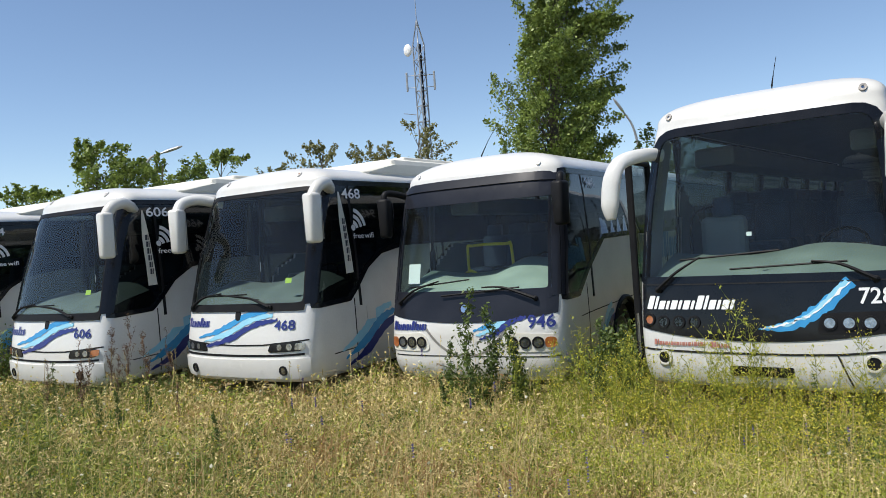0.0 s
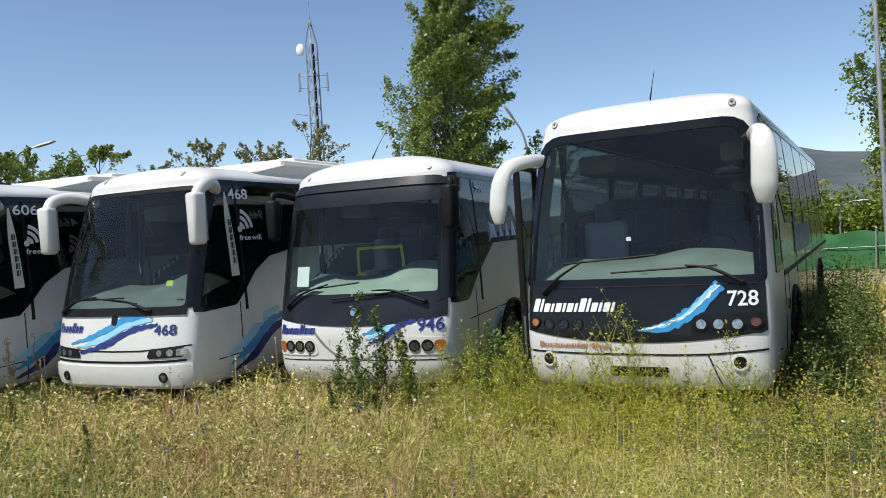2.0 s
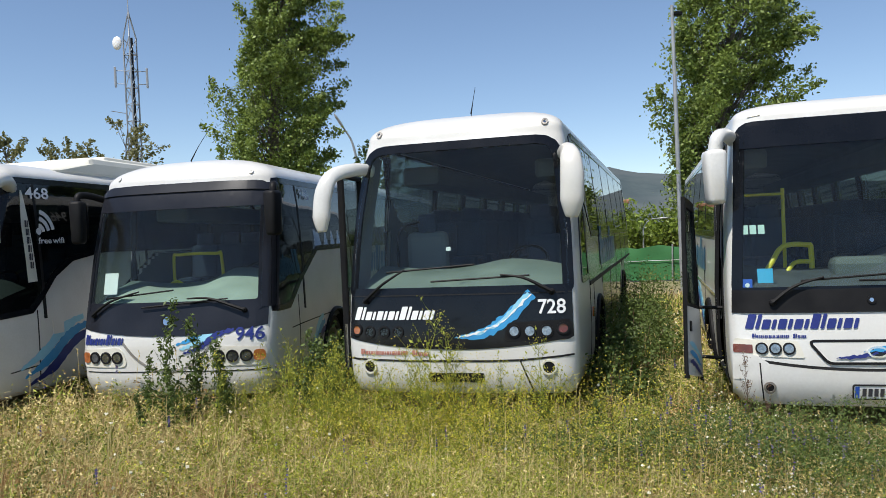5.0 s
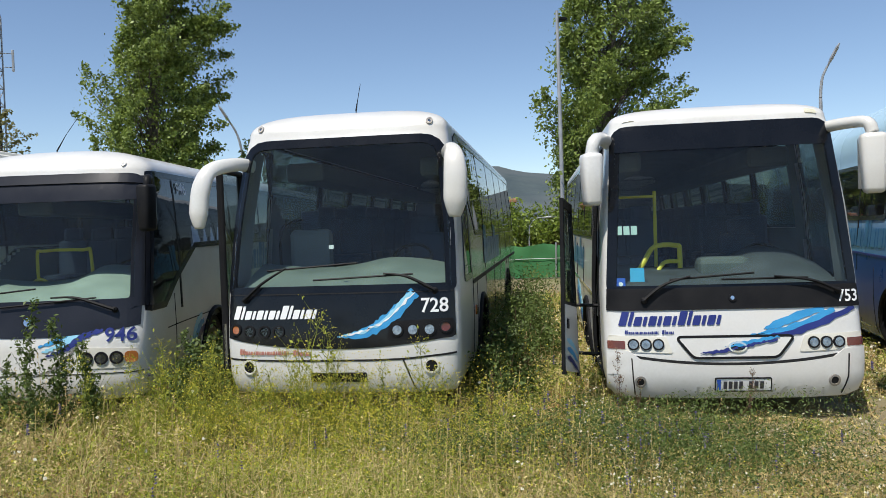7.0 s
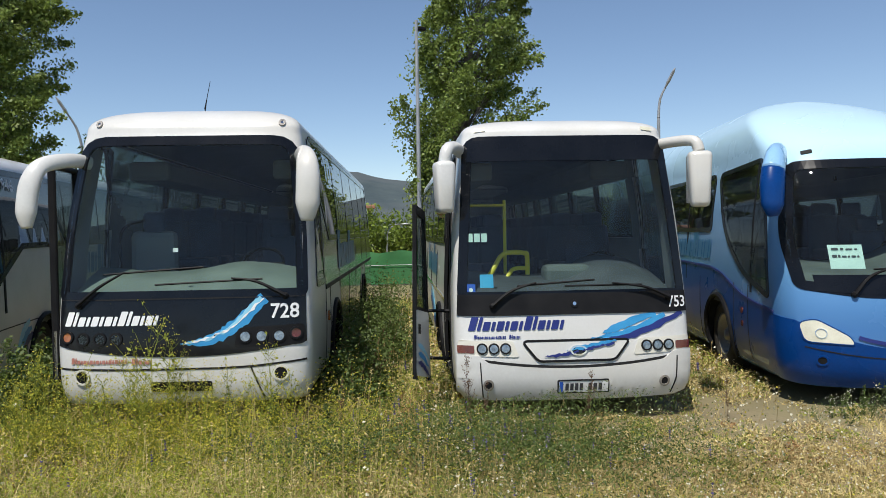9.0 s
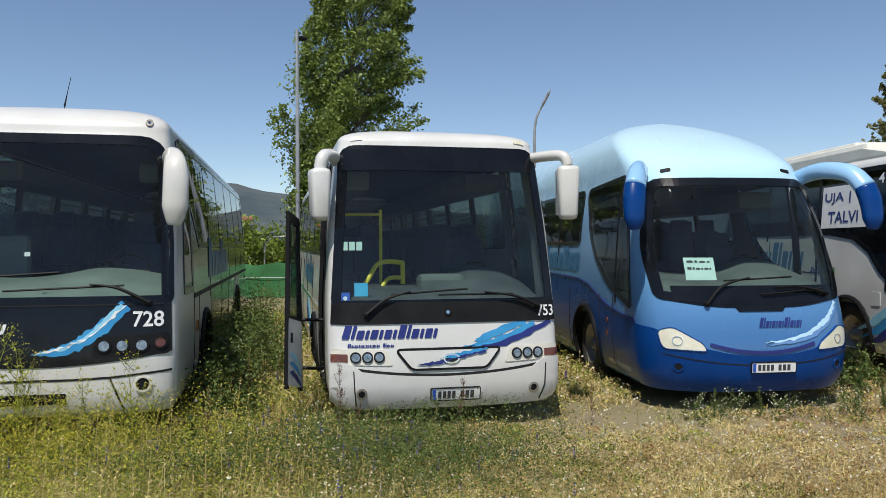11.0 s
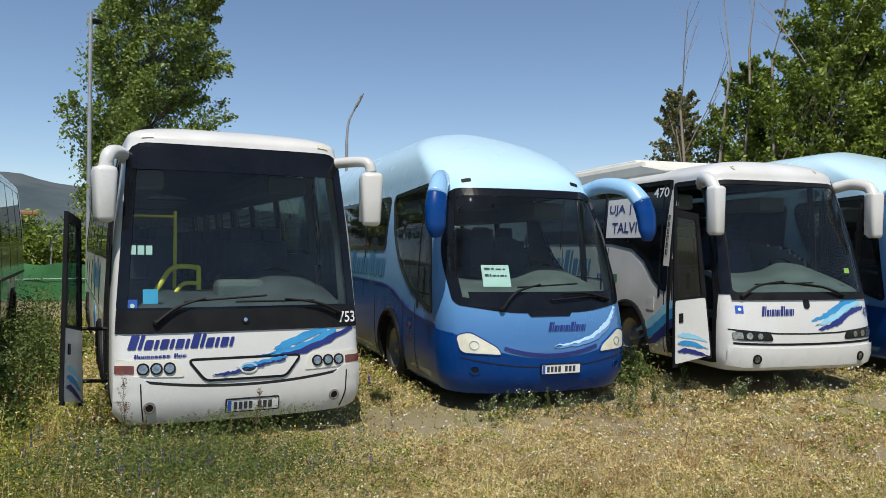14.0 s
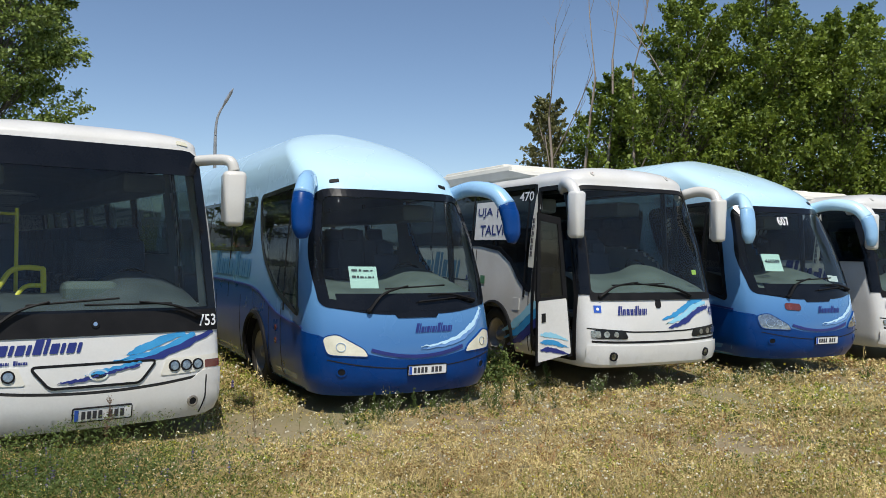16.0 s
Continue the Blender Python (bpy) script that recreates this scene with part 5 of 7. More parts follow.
    part("lower_rail", sweep(curve([(-0.66, 0.92, 1.38), (-0.54, 1.02, 1.56), (-0.46, 1.08, 1.61), (-0.32, 1.08, 1.61)], 5), 0.024, 8), RAIL, h)
    part("upright", sweep([(-0.55, 1.3, 1.2), (-0.55, 1.3, 2.42)], 0.02, 8), RAIL, h)
    part("cross_rail", sweep([(-1.15, 1.3, 2.36), (-0.55, 1.3, 2.36)], 0.016, 8), RAIL, h)
    return c


def beetle(m, number, label, near=True):
    """Two-tone blue coach with a domed roof and a smile-shaped nose."""
    sh = Shell([(0.26, 1.16, 0.12), (0.40, 1.24, 0.02), (0.75, 1.275, 0.0), (1.1, 1.275, 0.06), (1.6, 1.26, 0.22), (2.2, 1.22, 0.46), (2.72, 1.15, 0.74), (2.85, 1.13, 0.84)], 3.78, 2.15, 0.70, 2.7, 12.2, 2.5, 1.5)
    screen = rounded([(-1.10, 1.36), (-0.5, 1.27), (0.5, 1.27), (1.10, 1.36), (1.16, 1.9), (1.0, 2.72), (-1.0, 2.72), (-1.16, 1.9)], [0.05, 0.2, 0.2, 0.05, 0.3, 0.14, 0.14, 0.3])
    fore = rounded([(0.84, 1.20), (1.7, 1.42), (2.5, 1.90), (2.95, 2.74), (1.36, 2.82), (1.04, 2.2)], [0.05, 0.3, 0.4, 0.15, 0.08, 0.2])
    band = rounded([(3.15, 1.98), (11.4, 1.98), (11.4, 2.74), (3.15, 2.74)], 0.10)
    c = Coach(sh, m, label, [("F", screen), ("R", band), ("L", band), ("R", fore), ("L", fore)], LIVERY, (2.75, 8.8))
    c.window("windscreen", "F", screen, SCREEN, 0.05, 0.06, BLACK)
    c.panel("screen_base", "F", np.array([(-0.96, 1.30), (-0.5, 1.26), (0.5, 1.26), (0.96, 1.30), (0.98, 1.47), (-0.98, 1.47)]), BLACK, 0.014, 0.006, "black lower edge of the windscreen")
    c.panel("nose_badge_plate", "F", np.array([(-0.34, 1.28), (-0.26, 1.18), (0.26, 1.18), (0.34, 1.28)]), BLACK, 0.012, 0.012)
    dark = np.array([(x, 0.27) for x in np.linspace(-1.5, 1.5, 31)] + [(x, 0.68 + 0.30 * min(1, abs(x) / 1.1) ** 2.0 + 0.10 * max(0, abs(x) - 1.1)) for x in np.linspace(1.5, -1.5, 41)])
    c.panel("lower_nose", "S", dark, BLUE, 0.008, 0.02, "royal blue lower nose", step=0.10)
    for w in "LR":
        c.side_glass(w, fore, [1.42], SMOKED, 0.04)
        c.side_glass(w, band, [4.4, 6.1, 7.8, 9.6], SMOKED, 0.04)
        top = [(0.66, 1.02), (1.2, 1.06), (1.7, 1.12), (2.1, 1.22), (2.6, 1.36), (3.1, 1.42), (4.5, 1.44), (8, 1.44), (12.1, 1.44)]
        arch = [(3.42, 0.32), (3.40, 0.60), (3.25, 0.92), (2.98, 1.10), (2.75, 1.14), (2.52, 1.10), (2.25, 0.92), (2.10, 0.60), (2.09, 0.32)]
        flank = np.array([*top, (12.1, 0.32), *arch, (0.66, 0.30)])
        c.panel("lower_flank", w, flank, BLUE, 0.008, 0.02, "royal blue lower flank", step=0.2)
        c.add("flank_line", sh.strip(w, [(a, b + 0.02) for a, b in top], 0.03, 0.016, 0.01), NAVY)
        for y in (1.50, 2.05, 3.6, 5.2, 7.0):
            c.add("panel_gap", sh.strip(w, [(y, 0.36), (y, 0.8), (y, 1.28)], 0.014, 0.012, 0.006), DARKGAP)
        c.bars("brand_bar", w, 3.1 if w == "R" else 5.4, 1.56, 2.3, 0.40, PETROL, 7, 0.2, 3)
        c.panel("side_lamp", w, disc(1.72, 0.95, 0.04, 12), RED, 0.014, 0.02)
        c.panel("side_lamp", w, disc(1.72, 0.78, 0.04, 12), RED, 0.014, 0.02)
        if number == "607":
            for k, r in enumerate((0.10, 0.19, 0.28)):
                arc = [(2.25 + r * math.cos(a), 2.30 + r * math.sin(a)) for a in np.linspace(0.15, 1.35, 9)]
                c.add("wireless_arc", sh.strip(w, arc, 0.055, 0.018, 0.004), LETTER)
            c.add("lettering", sh.text(w, "wifi", 2.25 if w == "R" else 2.5, 2.18, 0.25, 0.09, off=0.02), LETTER)
    smile = [(x, 0.72 + 0.30 * abs(x / 1.1) ** 2.0) for x in np.linspace(-0.62, 0.62, 21)]
    c.add("smile_trim", sh.strip("F", smile, 0.04, 0.012, 0.02), NAVY)
    c.add("panel_gap", sh.strip("F", [(x, 0.58 + 0.10 * x * x) for x in np.linspace(-1.1, 1.1, 15)], 0.012, 0.012, 0.008), DARKGAP)
    for s in (-1, 1):
        head = rounded([(s * 0.66, 0.74), (s * 1.10, 0.76), (s * 1.14, 0.96), (s * 1.0, 1.0), (s * 0.70, 0.82)], [0.03, 0.06, 0.06, 0.05, 0.05])
        lamp = c.panel("headlight", "F", head, YELLOWED if near else LENS, 0.016, 0.03, "teardrop headlight, lens yellowed" if near else "clear teardrop headlight", step=0.08)
        part("lens_rim", sh.band("F", head, 0.012, 0.006, 0.018, 0.02), BLUE, lamp)
        for x, r in ((0.98, 0.06), (0.85, 0.045)) if not near else ((0.96, 0.05),):
            part("reflector", sh.band("F", disc(s * x, 0.85, r, 16), 0.006, 0.008, 0.024, 0.012), CHROME, lamp)
        c.lamp("fog_lamp", s * 0.95, 0.56, 0.05, MATT, BLUE, off=0.014)
        c.panel("marker_lamp", "F", rounded([(s * 0.72, 2.86), (s * 0.84, 2.84), (s * 0.84, 2.88), (s * 0.72, 2.90)], 0.015), MATT, 0.012, 0.02)
        c.mirror("mirror", [(s * 1.02, 1.15, 2.78), (s * 1.16, 0.78, 2.86), (s * 1.32, 0.44, 2.80), (s * 1.41, 0.28, 2.62)], [0.10, 0.105, 0.115, 0.13], PALEBLUE if number == "607" else SKYBLUE, label="two-tone blue mirror arm", flat=0.75, tip=([(s * 1.408, 0.284, 2.63), (s * 1.44, 0.23, 2.46), (s * 1.45, 0.20, 2.24), (s * 1.44, 0.20, 2.12)], [0.129, 0.135, 0.12, 0.055]), tip_material=BLUE if number != "607" else SKYBLUE)
    c.bars("brand_bar", "F", -0.05, 1.00, 0.52, 0.11, NAVY, 7, 0.3, 3)
    for k, (mt, o, w) in enumerate(((NAVY, 0.0, 0.10), (PALEBLUE, 0.03, 0.06))):
        c.panel("wave_stripe", "F", ribbon([(0.02, 0.80 + o), (0.45, 0.86 + o), (0.78, 1.02 + o), (1.0, 1.24 + o)], [0.0, w * 0.6, w, w * 0.5], 71 + k), MIDBLUE if k == 0 else mt, 0.010 + 0.002 * k, 0.004)
    c.plate(0.10, 0.50, off=0.03)
    c.wiper((-0.62, 1.26), (-0.42, 1.46), (-0.10, 1.55), (-0.40, 1.52), (0.42, 1.56))
    c.wiper((0.85, 1.36), (0.5, 1.44), (0.20, 1.44), (0.02, 1.36), (0.80, 1.42), 0.06)
    if near:
        c.panel("notice", "F", np.array([(-0.80, 1.54), (-0.46, 1.54), (-0.46, 1.80), (-0.80, 1.80)]), MINT, -0.012, 0.004, "pale green notice behind the glass")
        c.bars("notice_bar", "F", -0.77, 1.66, 0.28, 0.03, INK, 3, 0, 5, off=-0.006)
        c.bars("notice_bar", "F", -0.77, 1.74, 0.28, 0.025, INK, 2, 0, 6, off=-0.006)
    else:
        c.panel("notice", "F", np.array([(-0.88, 1.68), (-0.56, 1.68), (-0.56, 1.96), (-0.88, 1.96)]), MINT, -0.012, 0.004, "pale green notice with a printed number")
        c.add("notice_number", sh.text("F", "460589", -0.85, 1.81, 0.26, 0.06, off=-0.004), INK)
        c.panel("notice", "F", np.array([(0.42, 1.52), (0.70, 1.50), (0.70, 1.60), (0.42, 1.62)]), PAPER, -0.012, 0.004)
        c.number("F", "607", -0.35, 2.44, 0.26, 0.15, LETTER, 0.012)
        c.panel("oval_badge", "F", rounded([(-0.72, 1.06), (-0.42, 1.04), (-0.42, 1.15), (-0.72, 1.17)], 0.06), RED, 0.012, 0.006, "red oval badge")
    c.cabin(1.05, 1.44, 1.05, rear_seat=2.9, f0=0.45)
    return c


# ---- the row of coaches, from the first to the last ----
COACHES = [(-10.1, 14.0, -31), (-6.13, 11.63, -32.0), (-2.97, 10.69, -32.5), (0.20, 9.79, -30.5), (3.01, 7.49, -36.7), (6.33, 5.27, -35.7), (9.20, 3.04, -42.0), (12.12, 0.38, -44.5), (14.42, -2.03, -46.0), (17.4, -4.3, -47)]
SINK = [-0.03, -0.03, -0.03, -0.08, 0.04, -0.06, -0.02, 0.06, 0.06, 0.0]


def stand(k):
    x, y, yaw = COACHES[k]
    return pose(x, y, SINK[k], 0, 0, yaw)


touring(stand(0), "604", "white coach with black glasshouse at the end of the row")
touring(stand(1), "606", "white coach with black glasshouse, blue wave and amber indicators")
touring(stand(2), "468", "white coach with black glasshouse and blue waves, parked in dry grass")
century(stand(3))
sideral(stand(4))
star(stand(5))
beetle(stand(6), "511", "two-tone blue coach with domed roof and yellowed headlights")
touring(stand(7), "470", "white coach with black glasshouse, its entrance door swung open", True)
beetle(stand(8), "607", "two-tone blue coach with clear headlights and paper notice", False)
touring(stand(9), "472", "white coach with dark windows and large blue flank lettering", plain=True)


# ---- ground ----
EARTH = surface("dry_earth", (0.15, 0.115, 0.065, 1), (0.31, 0.25, 0.15, 1), 0.95, grain=0.8, fine=18, bump=0.6, patch=0.25, patch_colour=(0.20, 0.19, 0.08, 1))
gs = np.concatenate([-np.geomspace(3000, 30, 12), np.linspace(-26, 30, 113), np.geomspace(34, 3000, 12)])
GX, GY = np.meshgrid(gs, gs)
GZ = np.array([0.05 * noise.noise((x * 0.25, y * 0.25, 0)) + 0.02 * noise.noise((x * 1.3, y * 1.3, 3)) if abs(x) < 60 and abs(y) < 60 else 0 for x, y in zip(GX.ravel(), GY.ravel())])
n = len(gs)
tagged(raw("ground", np.stack([GX.ravel(), GY.ravel(), GZ], 1), [(j * n + i, j * n + i + 1, (j + 1) * n + i + 1, (j + 1) * n + i) for j in range(n - 1) for i in range(n - 1)], EARTH, smooth=True), "dry earth with sparse gravel", "ground", kind="structure")


# ---- plants ----
R = np.random.default_rng(7)
DRY = surface("straw_grass", (0.24, 0.16, 0.050, 1), (0.80, 0.66, 0.31, 1), 0.8, grain=0.7, fine=3, island=True, thin=0.12)
GREEN = surface("green_grass", (0.065, 0.095, 0.012, 1), (0.42, 0.46, 0.075, 1), 0.75, grain=0.7, fine=3, island=True, thin=0.15)
RUST = surface("rusty_grass", (0.26, 0.14, 0.05, 1), (0.52, 0.33, 0.15, 1), 0.8, grain=0.7, fine=3, island=True, thin=0.25)
WEED = surface("weed_leaf", (0.040, 0.070, 0.014, 1), (0.16, 0.22, 0.05, 1), 0.6, grain=2, fine=9, island=True, thin=0.3)
LIME = surface("mustard_stem", (0.13, 0.17, 0.02, 1), (0.50, 0.52, 0.06, 1), 0.7, grain=2, fine=9, island=True, thin=0.3)
STALK = surface("dead_stalk", (0.09, 0.05, 0.03, 1), (0.20, 0.12, 0.07, 1), 0.8, grain=3, fine=20, island=True)
PETALY = surface("yellow_petal", (0.46, 0.40, 0.03, 1), (0.68, 0.60, 0.08, 1), 0.7, island=True, thin=0.3)
PETALW = surface("cream_petal", (0.62, 0.58, 0.42, 1), (0.80, 0.78, 0.66, 1), 0.7, island=True, thin=0.3)
PETALP = surface("violet_petal", (0.09, 0.075, 0.19, 1), (0.20, 0.17, 0.32, 1), 0.7, island=True, thin=0.3)
POPLAR = surface("poplar_leaf", (0.045, 0.075, 0.016, 1), (0.31, 0.40, 0.085, 1), 0.5, grain=1.3, fine=4, island=True, thin=0.35)
BROAD = surface("broad_leaf", (0.030, 0.062, 0.009, 1), (0.30, 0.39, 0.055, 1), 0.5, grain=0.9, fine=3, island=True, thin=0.35)
OLIVE = surface("pale_leaf", (0.10, 0.11, 0.035, 1), (0.26, 0.25, 0.10, 1), 0.6, grain=0.5, fine=4, island=True, thin=0.35)
BARK = surface("grey_bark", (0.07, 0.055, 0.042, 1), (0.20, 0.17, 0.14, 1), 0.9, grain=3, fine=30, bump=0.5)
DEADWOOD = surface("bleached_wood", (0.22, 0.18, 0.15, 1), (0.40, 0.34, 0.29, 1), 0.9, grain=3, fine=30)


def quick(name, co, loops, sizes, material, parent=None):
    """A mesh from arrays: points, all faces' corners in one row, and each face's number of corners."""
    me = bpy.data.meshes.new(name)
    me.vertices.add(len(co))
    me.vertices.foreach_set("co", np.asarray(co, np.float32).ravel())
    me.loops.add(len(loops))
    me.loops.foreach_set("vertex_index", np.asarray(loops, np.int32))
    sizes = np.asarray(sizes, np.int32)
    me.polygons.add(len(sizes))
    me.polygons.foreach_set("loop_start", np.r_[0, np.cumsum(sizes)[:-1]].astype(np.int32))
    me.update(calc_edges=True)
    me.materials.append(material)
    ob = new(name, me)
    ob.parent = parent
    return ob


def blades(name, base, height, width, material, lean=1.25, wind=(0.04, 0.01), parent=None):
    """Bent blades of grass, five points each."""
    n = len(base)
    a, b = R.uniform(0, 2 * math.pi, n), R.uniform(0, 2 * math.pi, n)
    across = np.stack([np.cos(a), np.sin(a), 0 * a], 1) * (width / 2)[:, None]
    bend = R.uniform(0.05, 1, n)[:, None] * lean * height[:, None]
    tip = np.stack([np.cos(b), np.sin(b), 0 * b], 1) * bend + np.array([*wind, 0]) * height[:, None] / 0.4
    up = np.zeros((n, 3))
    up[:, 2] = height
    mid = base + up * 0.55 + tip * 0.32
    co = np.stack([base - across, base + across, mid + across * 0.75, mid - across * 0.75, base + up * np.sqrt(np.maximum(1 - (bend / height[:, None]) ** 2 * 0.6, 0.12)) + tip], 1)
    k = (np.arange(n) * 5)[:, None]
    loops = np.concatenate([k + [[0, 1, 2, 3]], k + [[3, 2, 4]]], 1).ravel()
    return quick(name, co.reshape(-1, 3), loops, np.tile([4, 3], n), material, parent)


def leaves(name, centre, size, material, parent=None, up=0.5, slim=0.55):
    """Diamond-shaped leaves turned every way, more of them facing up."""
    n = len(centre)
    nrm = R.normal(0, 1, (n, 3)) + [0, 0, up]
    nrm /= np.linalg.norm(nrm, axis=1, keepdims=True)
    a = np.cross(nrm, R.normal(0, 1, (n, 3)))
    a /= np.linalg.norm(a, axis=1, keepdims=True)
    b = np.cross(nrm, a)
    s = np.asarray(size).reshape(-1, 1) / 2
    fold = nrm * s * 0.25
    co = np.stack([centre - a * s, centre + b * s * slim + fold, centre + a * s, centre - b * s * slim + fold], 1)
    return quick(name, co.reshape(-1, 3), np.arange(4 * n), np.full(n, 4), material, parent)


def sticks(name, a, b, ra, rb, material, parent=None):
    """Three-sided tapered sticks from points a to points b."""
    a, b = np.asarray(a, float), np.asarray(b, float)
    n = len(a)
    d = b - a
    d /= np.maximum(np.linalg.norm(d, axis=1, keepdims=True), 1e-9)
    u = np.cross(d, [[0.31, 0.87, 0.38]])
    u /= np.linalg.norm(u, axis=1, keepdims=True)
    v = np.cross(d, u)
    ring = [(math.cos(t), math.sin(t)) for t in (0, 2.094, 4.189)]
    co = np.stack([a + (u * c + v * s) * np.reshape(ra, (-1, 1)) for c, s in ring] + [b + (u * c + v * s) * np.reshape(rb, (-1, 1)) for c, s in ring], 1)
    k = (np.arange(n) * 6)[:, None]
    loops = np.concatenate([k + [q] for q in ([0, 1, 4, 3], [1, 2, 5, 4], [2, 0, 3, 5])], 1).ravel()
    return quick(name, co.reshape(-1, 3), loops, np.full(3 * n, 4), material, parent)




def spot(k, lx, ly, z=0.0):
    """A place given beside coach k: across it, and back from its nose."""
    x, y, yaw = COACHES[k]
    c, s = math.cos(radians(yaw)), math.sin(radians(yaw))
    return np.array([x + c * lx - s * ly, y + s * lx + c * ly, z])


def wavy(x, y, f, seed):
    a, b, c = seed * 1.7, seed * 2.9, seed * 0.6
    return (np.sin(x * f + a + 1.3 * np.sin(y * f * 0.7 + b)) + np.sin(y * f * 1.1 + b + 1.1 * np.sin(x * f * 0.8 + c)) + 0.6 * np.sin((x + y) * f * 2.3 + c) + 0.5 * np.sin((x - 1.4 * y) * f * 3.1 + a)) / 3.1


def field(n, r0, r1, b0, b1):
    """Points of the meadow, as many in each step of distance, outside the coaches."""
    r = r0 * (r1 / r0) ** R.uniform(0, 1, n)
    t = np.radians(R.uniform(b0, b1, n))
    x, y = r * np.sin(t) + 0.6, r * np.cos(t) - 0.3
    keep = np.ones(n, bool)
    for cx, cy, yaw in COACHES:
        c, s = math.cos(radians(yaw)), math.sin(radians(yaw))
        lx, ly = c * (x - cx) + s * (y - cy), -s * (x - cx) + c * (y - cy)
        keep &= ~((np.abs(lx) < 1.15) & (ly > 0.15) & (ly < 12))
    return np.stack([x, y, np.full(n, -0.03)], 1)[keep], r[keep], np.degrees(t)[keep]


def meadow_height(x, y, bearing):
    h = (1 + 0.22 * wavy(x, y, 7.0, 6.0)) * np.interp(bearing, [-40, 20, 36, 50, 62, 110], [0.40, 0.42, 0.42, 0.30, 0.20, 0.19])
    h = h * (1 + 0.35 * wavy(x, y, 0.9, 1.0) + 0.15 * wavy(x, y, 2.6, 4.0))
    for k, lx, ly, wide, cut in ((5, 0.1, -0.6, 1.8, 0.74), (5, 1.6, 0.6, 1.2, 0.5), (6, 0.0, -0.4, 1.6, 0.55), (7, 0.0, -0.3, 1.6, 0.55)):
        s = spot(k, lx, ly)
        h = h * (1 - cut * np.exp(-(((x - s[0]) ** 2 + (y - s[1]) ** 2) / wide**2)))
    return h


def bare(x, y):
    """How bare the ground is: gravel and trodden patches."""
    out = np.zeros(len(x))
    for cx, cy, rad in ((5.3, 1.9, 0.5), (6.1, 0.4, 0.55), (7.9, 4.2, 0.9), (6.8, -1.5, 0.5), (8.9, -0.6, 0.5)):
        d = np.hypot(x - cx, y - cy) / rad * (1 + 0.35 * wavy(x, y, 4.0, 2.0))
        out = np.maximum(out, np.clip(1.4 - d, 0, 1))
    return out


p, r, bear = field(430000, 3.8, 22, -42, 108)
h = meadow_height(p[:, 0], p[:, 1], bear) * R.uniform(0.18, 0.72, len(p)) * np.where(R.uniform(0, 1, len(p)) < 0.03, 1.6, 1.0)
tone = wavy(p[:, 0], p[:, 1], 0.75, 3.0) * 0.55 + np.interp(bear, [-40, 30, 50, 70, 110], [0.10, 0.14, -0.02, -0.42, -0.50]) + R.normal(0, 0.40, len(p)) + np.interp(r, [5, 9, 14], [0, 0.08, 0.25])
tuft = 0.6 * wavy(p[:, 0], p[:, 1], 8.0, 21.0) + 0.5 * wavy(p[:, 0], p[:, 1], 17.0, 33.0)
h *= 1 + 0.75 * tuft
tone += 0.45 * wavy(p[:, 0], p[:, 1], 6.0, 27.0)
rusty = (wavy(p[:, 0], p[:, 1], 1.1, 9.0) + R.normal(0, 0.35, len(p))) > 0.62
keep = R.uniform(0, 1, len(p)) > np.maximum(bare(p[:, 0], p[:, 1]), np.clip(0.30 - 0.75 * tuft, 0, 0.8))
w = R.uniform(0.0040, 0.0110, len(p)) * np.maximum(r / 5, 0.8)
for nm, pick, mt, lb in (("green_grass", (tone > 0) & ~rusty, GREEN, "tall green meadow grass"), ("dry_grass", (tone <= 0) & ~rusty, DRY, "dry straw-coloured meadow grass"), ("brown_grass", rusty, RUST, "rust-brown dead grass")):
    q = pick & keep
    tagged(blades(nm, p[q], h[q], w[q], mt), lb, "grass", kind="stuff")
# the same meadow all round, thinner
q = np.stack([R.uniform(-24, 24, 150000), R.uniform(-24, 24, 150000)], 1)
qb = np.degrees(np.arctan2(q[:, 0] - 0.6, q[:, 1] + 0.3))
qr = np.hypot(q[:, 0] - 0.6, q[:, 1] + 0.3)
free = (qr < 4.0) | (qb < -40) | (qb > 106)
free &= R.uniform(0, 1, len(q)) < np.interp(qr, [4, 24], [1.0, 0.35])
q, qb = q[free], qb[free]
qh = meadow_height(q[:, 0], q[:, 1], np.where(np.abs(qb) > 108, 108, qb)) * R.uniform(0.3, 1.0, len(q))
qt = wavy(q[:, 0], q[:, 1], 0.75, 3.0) + R.normal(0, 0.4, len(q)) > 0
for pick, mt, lb in ((qt, GREEN, "green meadow grass behind the viewpoint"), (~qt, DRY, "dry meadow grass behind the viewpoint")):
    tagged(blades("meadow_grass", np.column_stack([q[pick], np.full(pick.sum(), -0.03)]), qh[pick], R.uniform(0.006, 0.012, pick.sum()), mt), lb, "grass", kind="stuff")
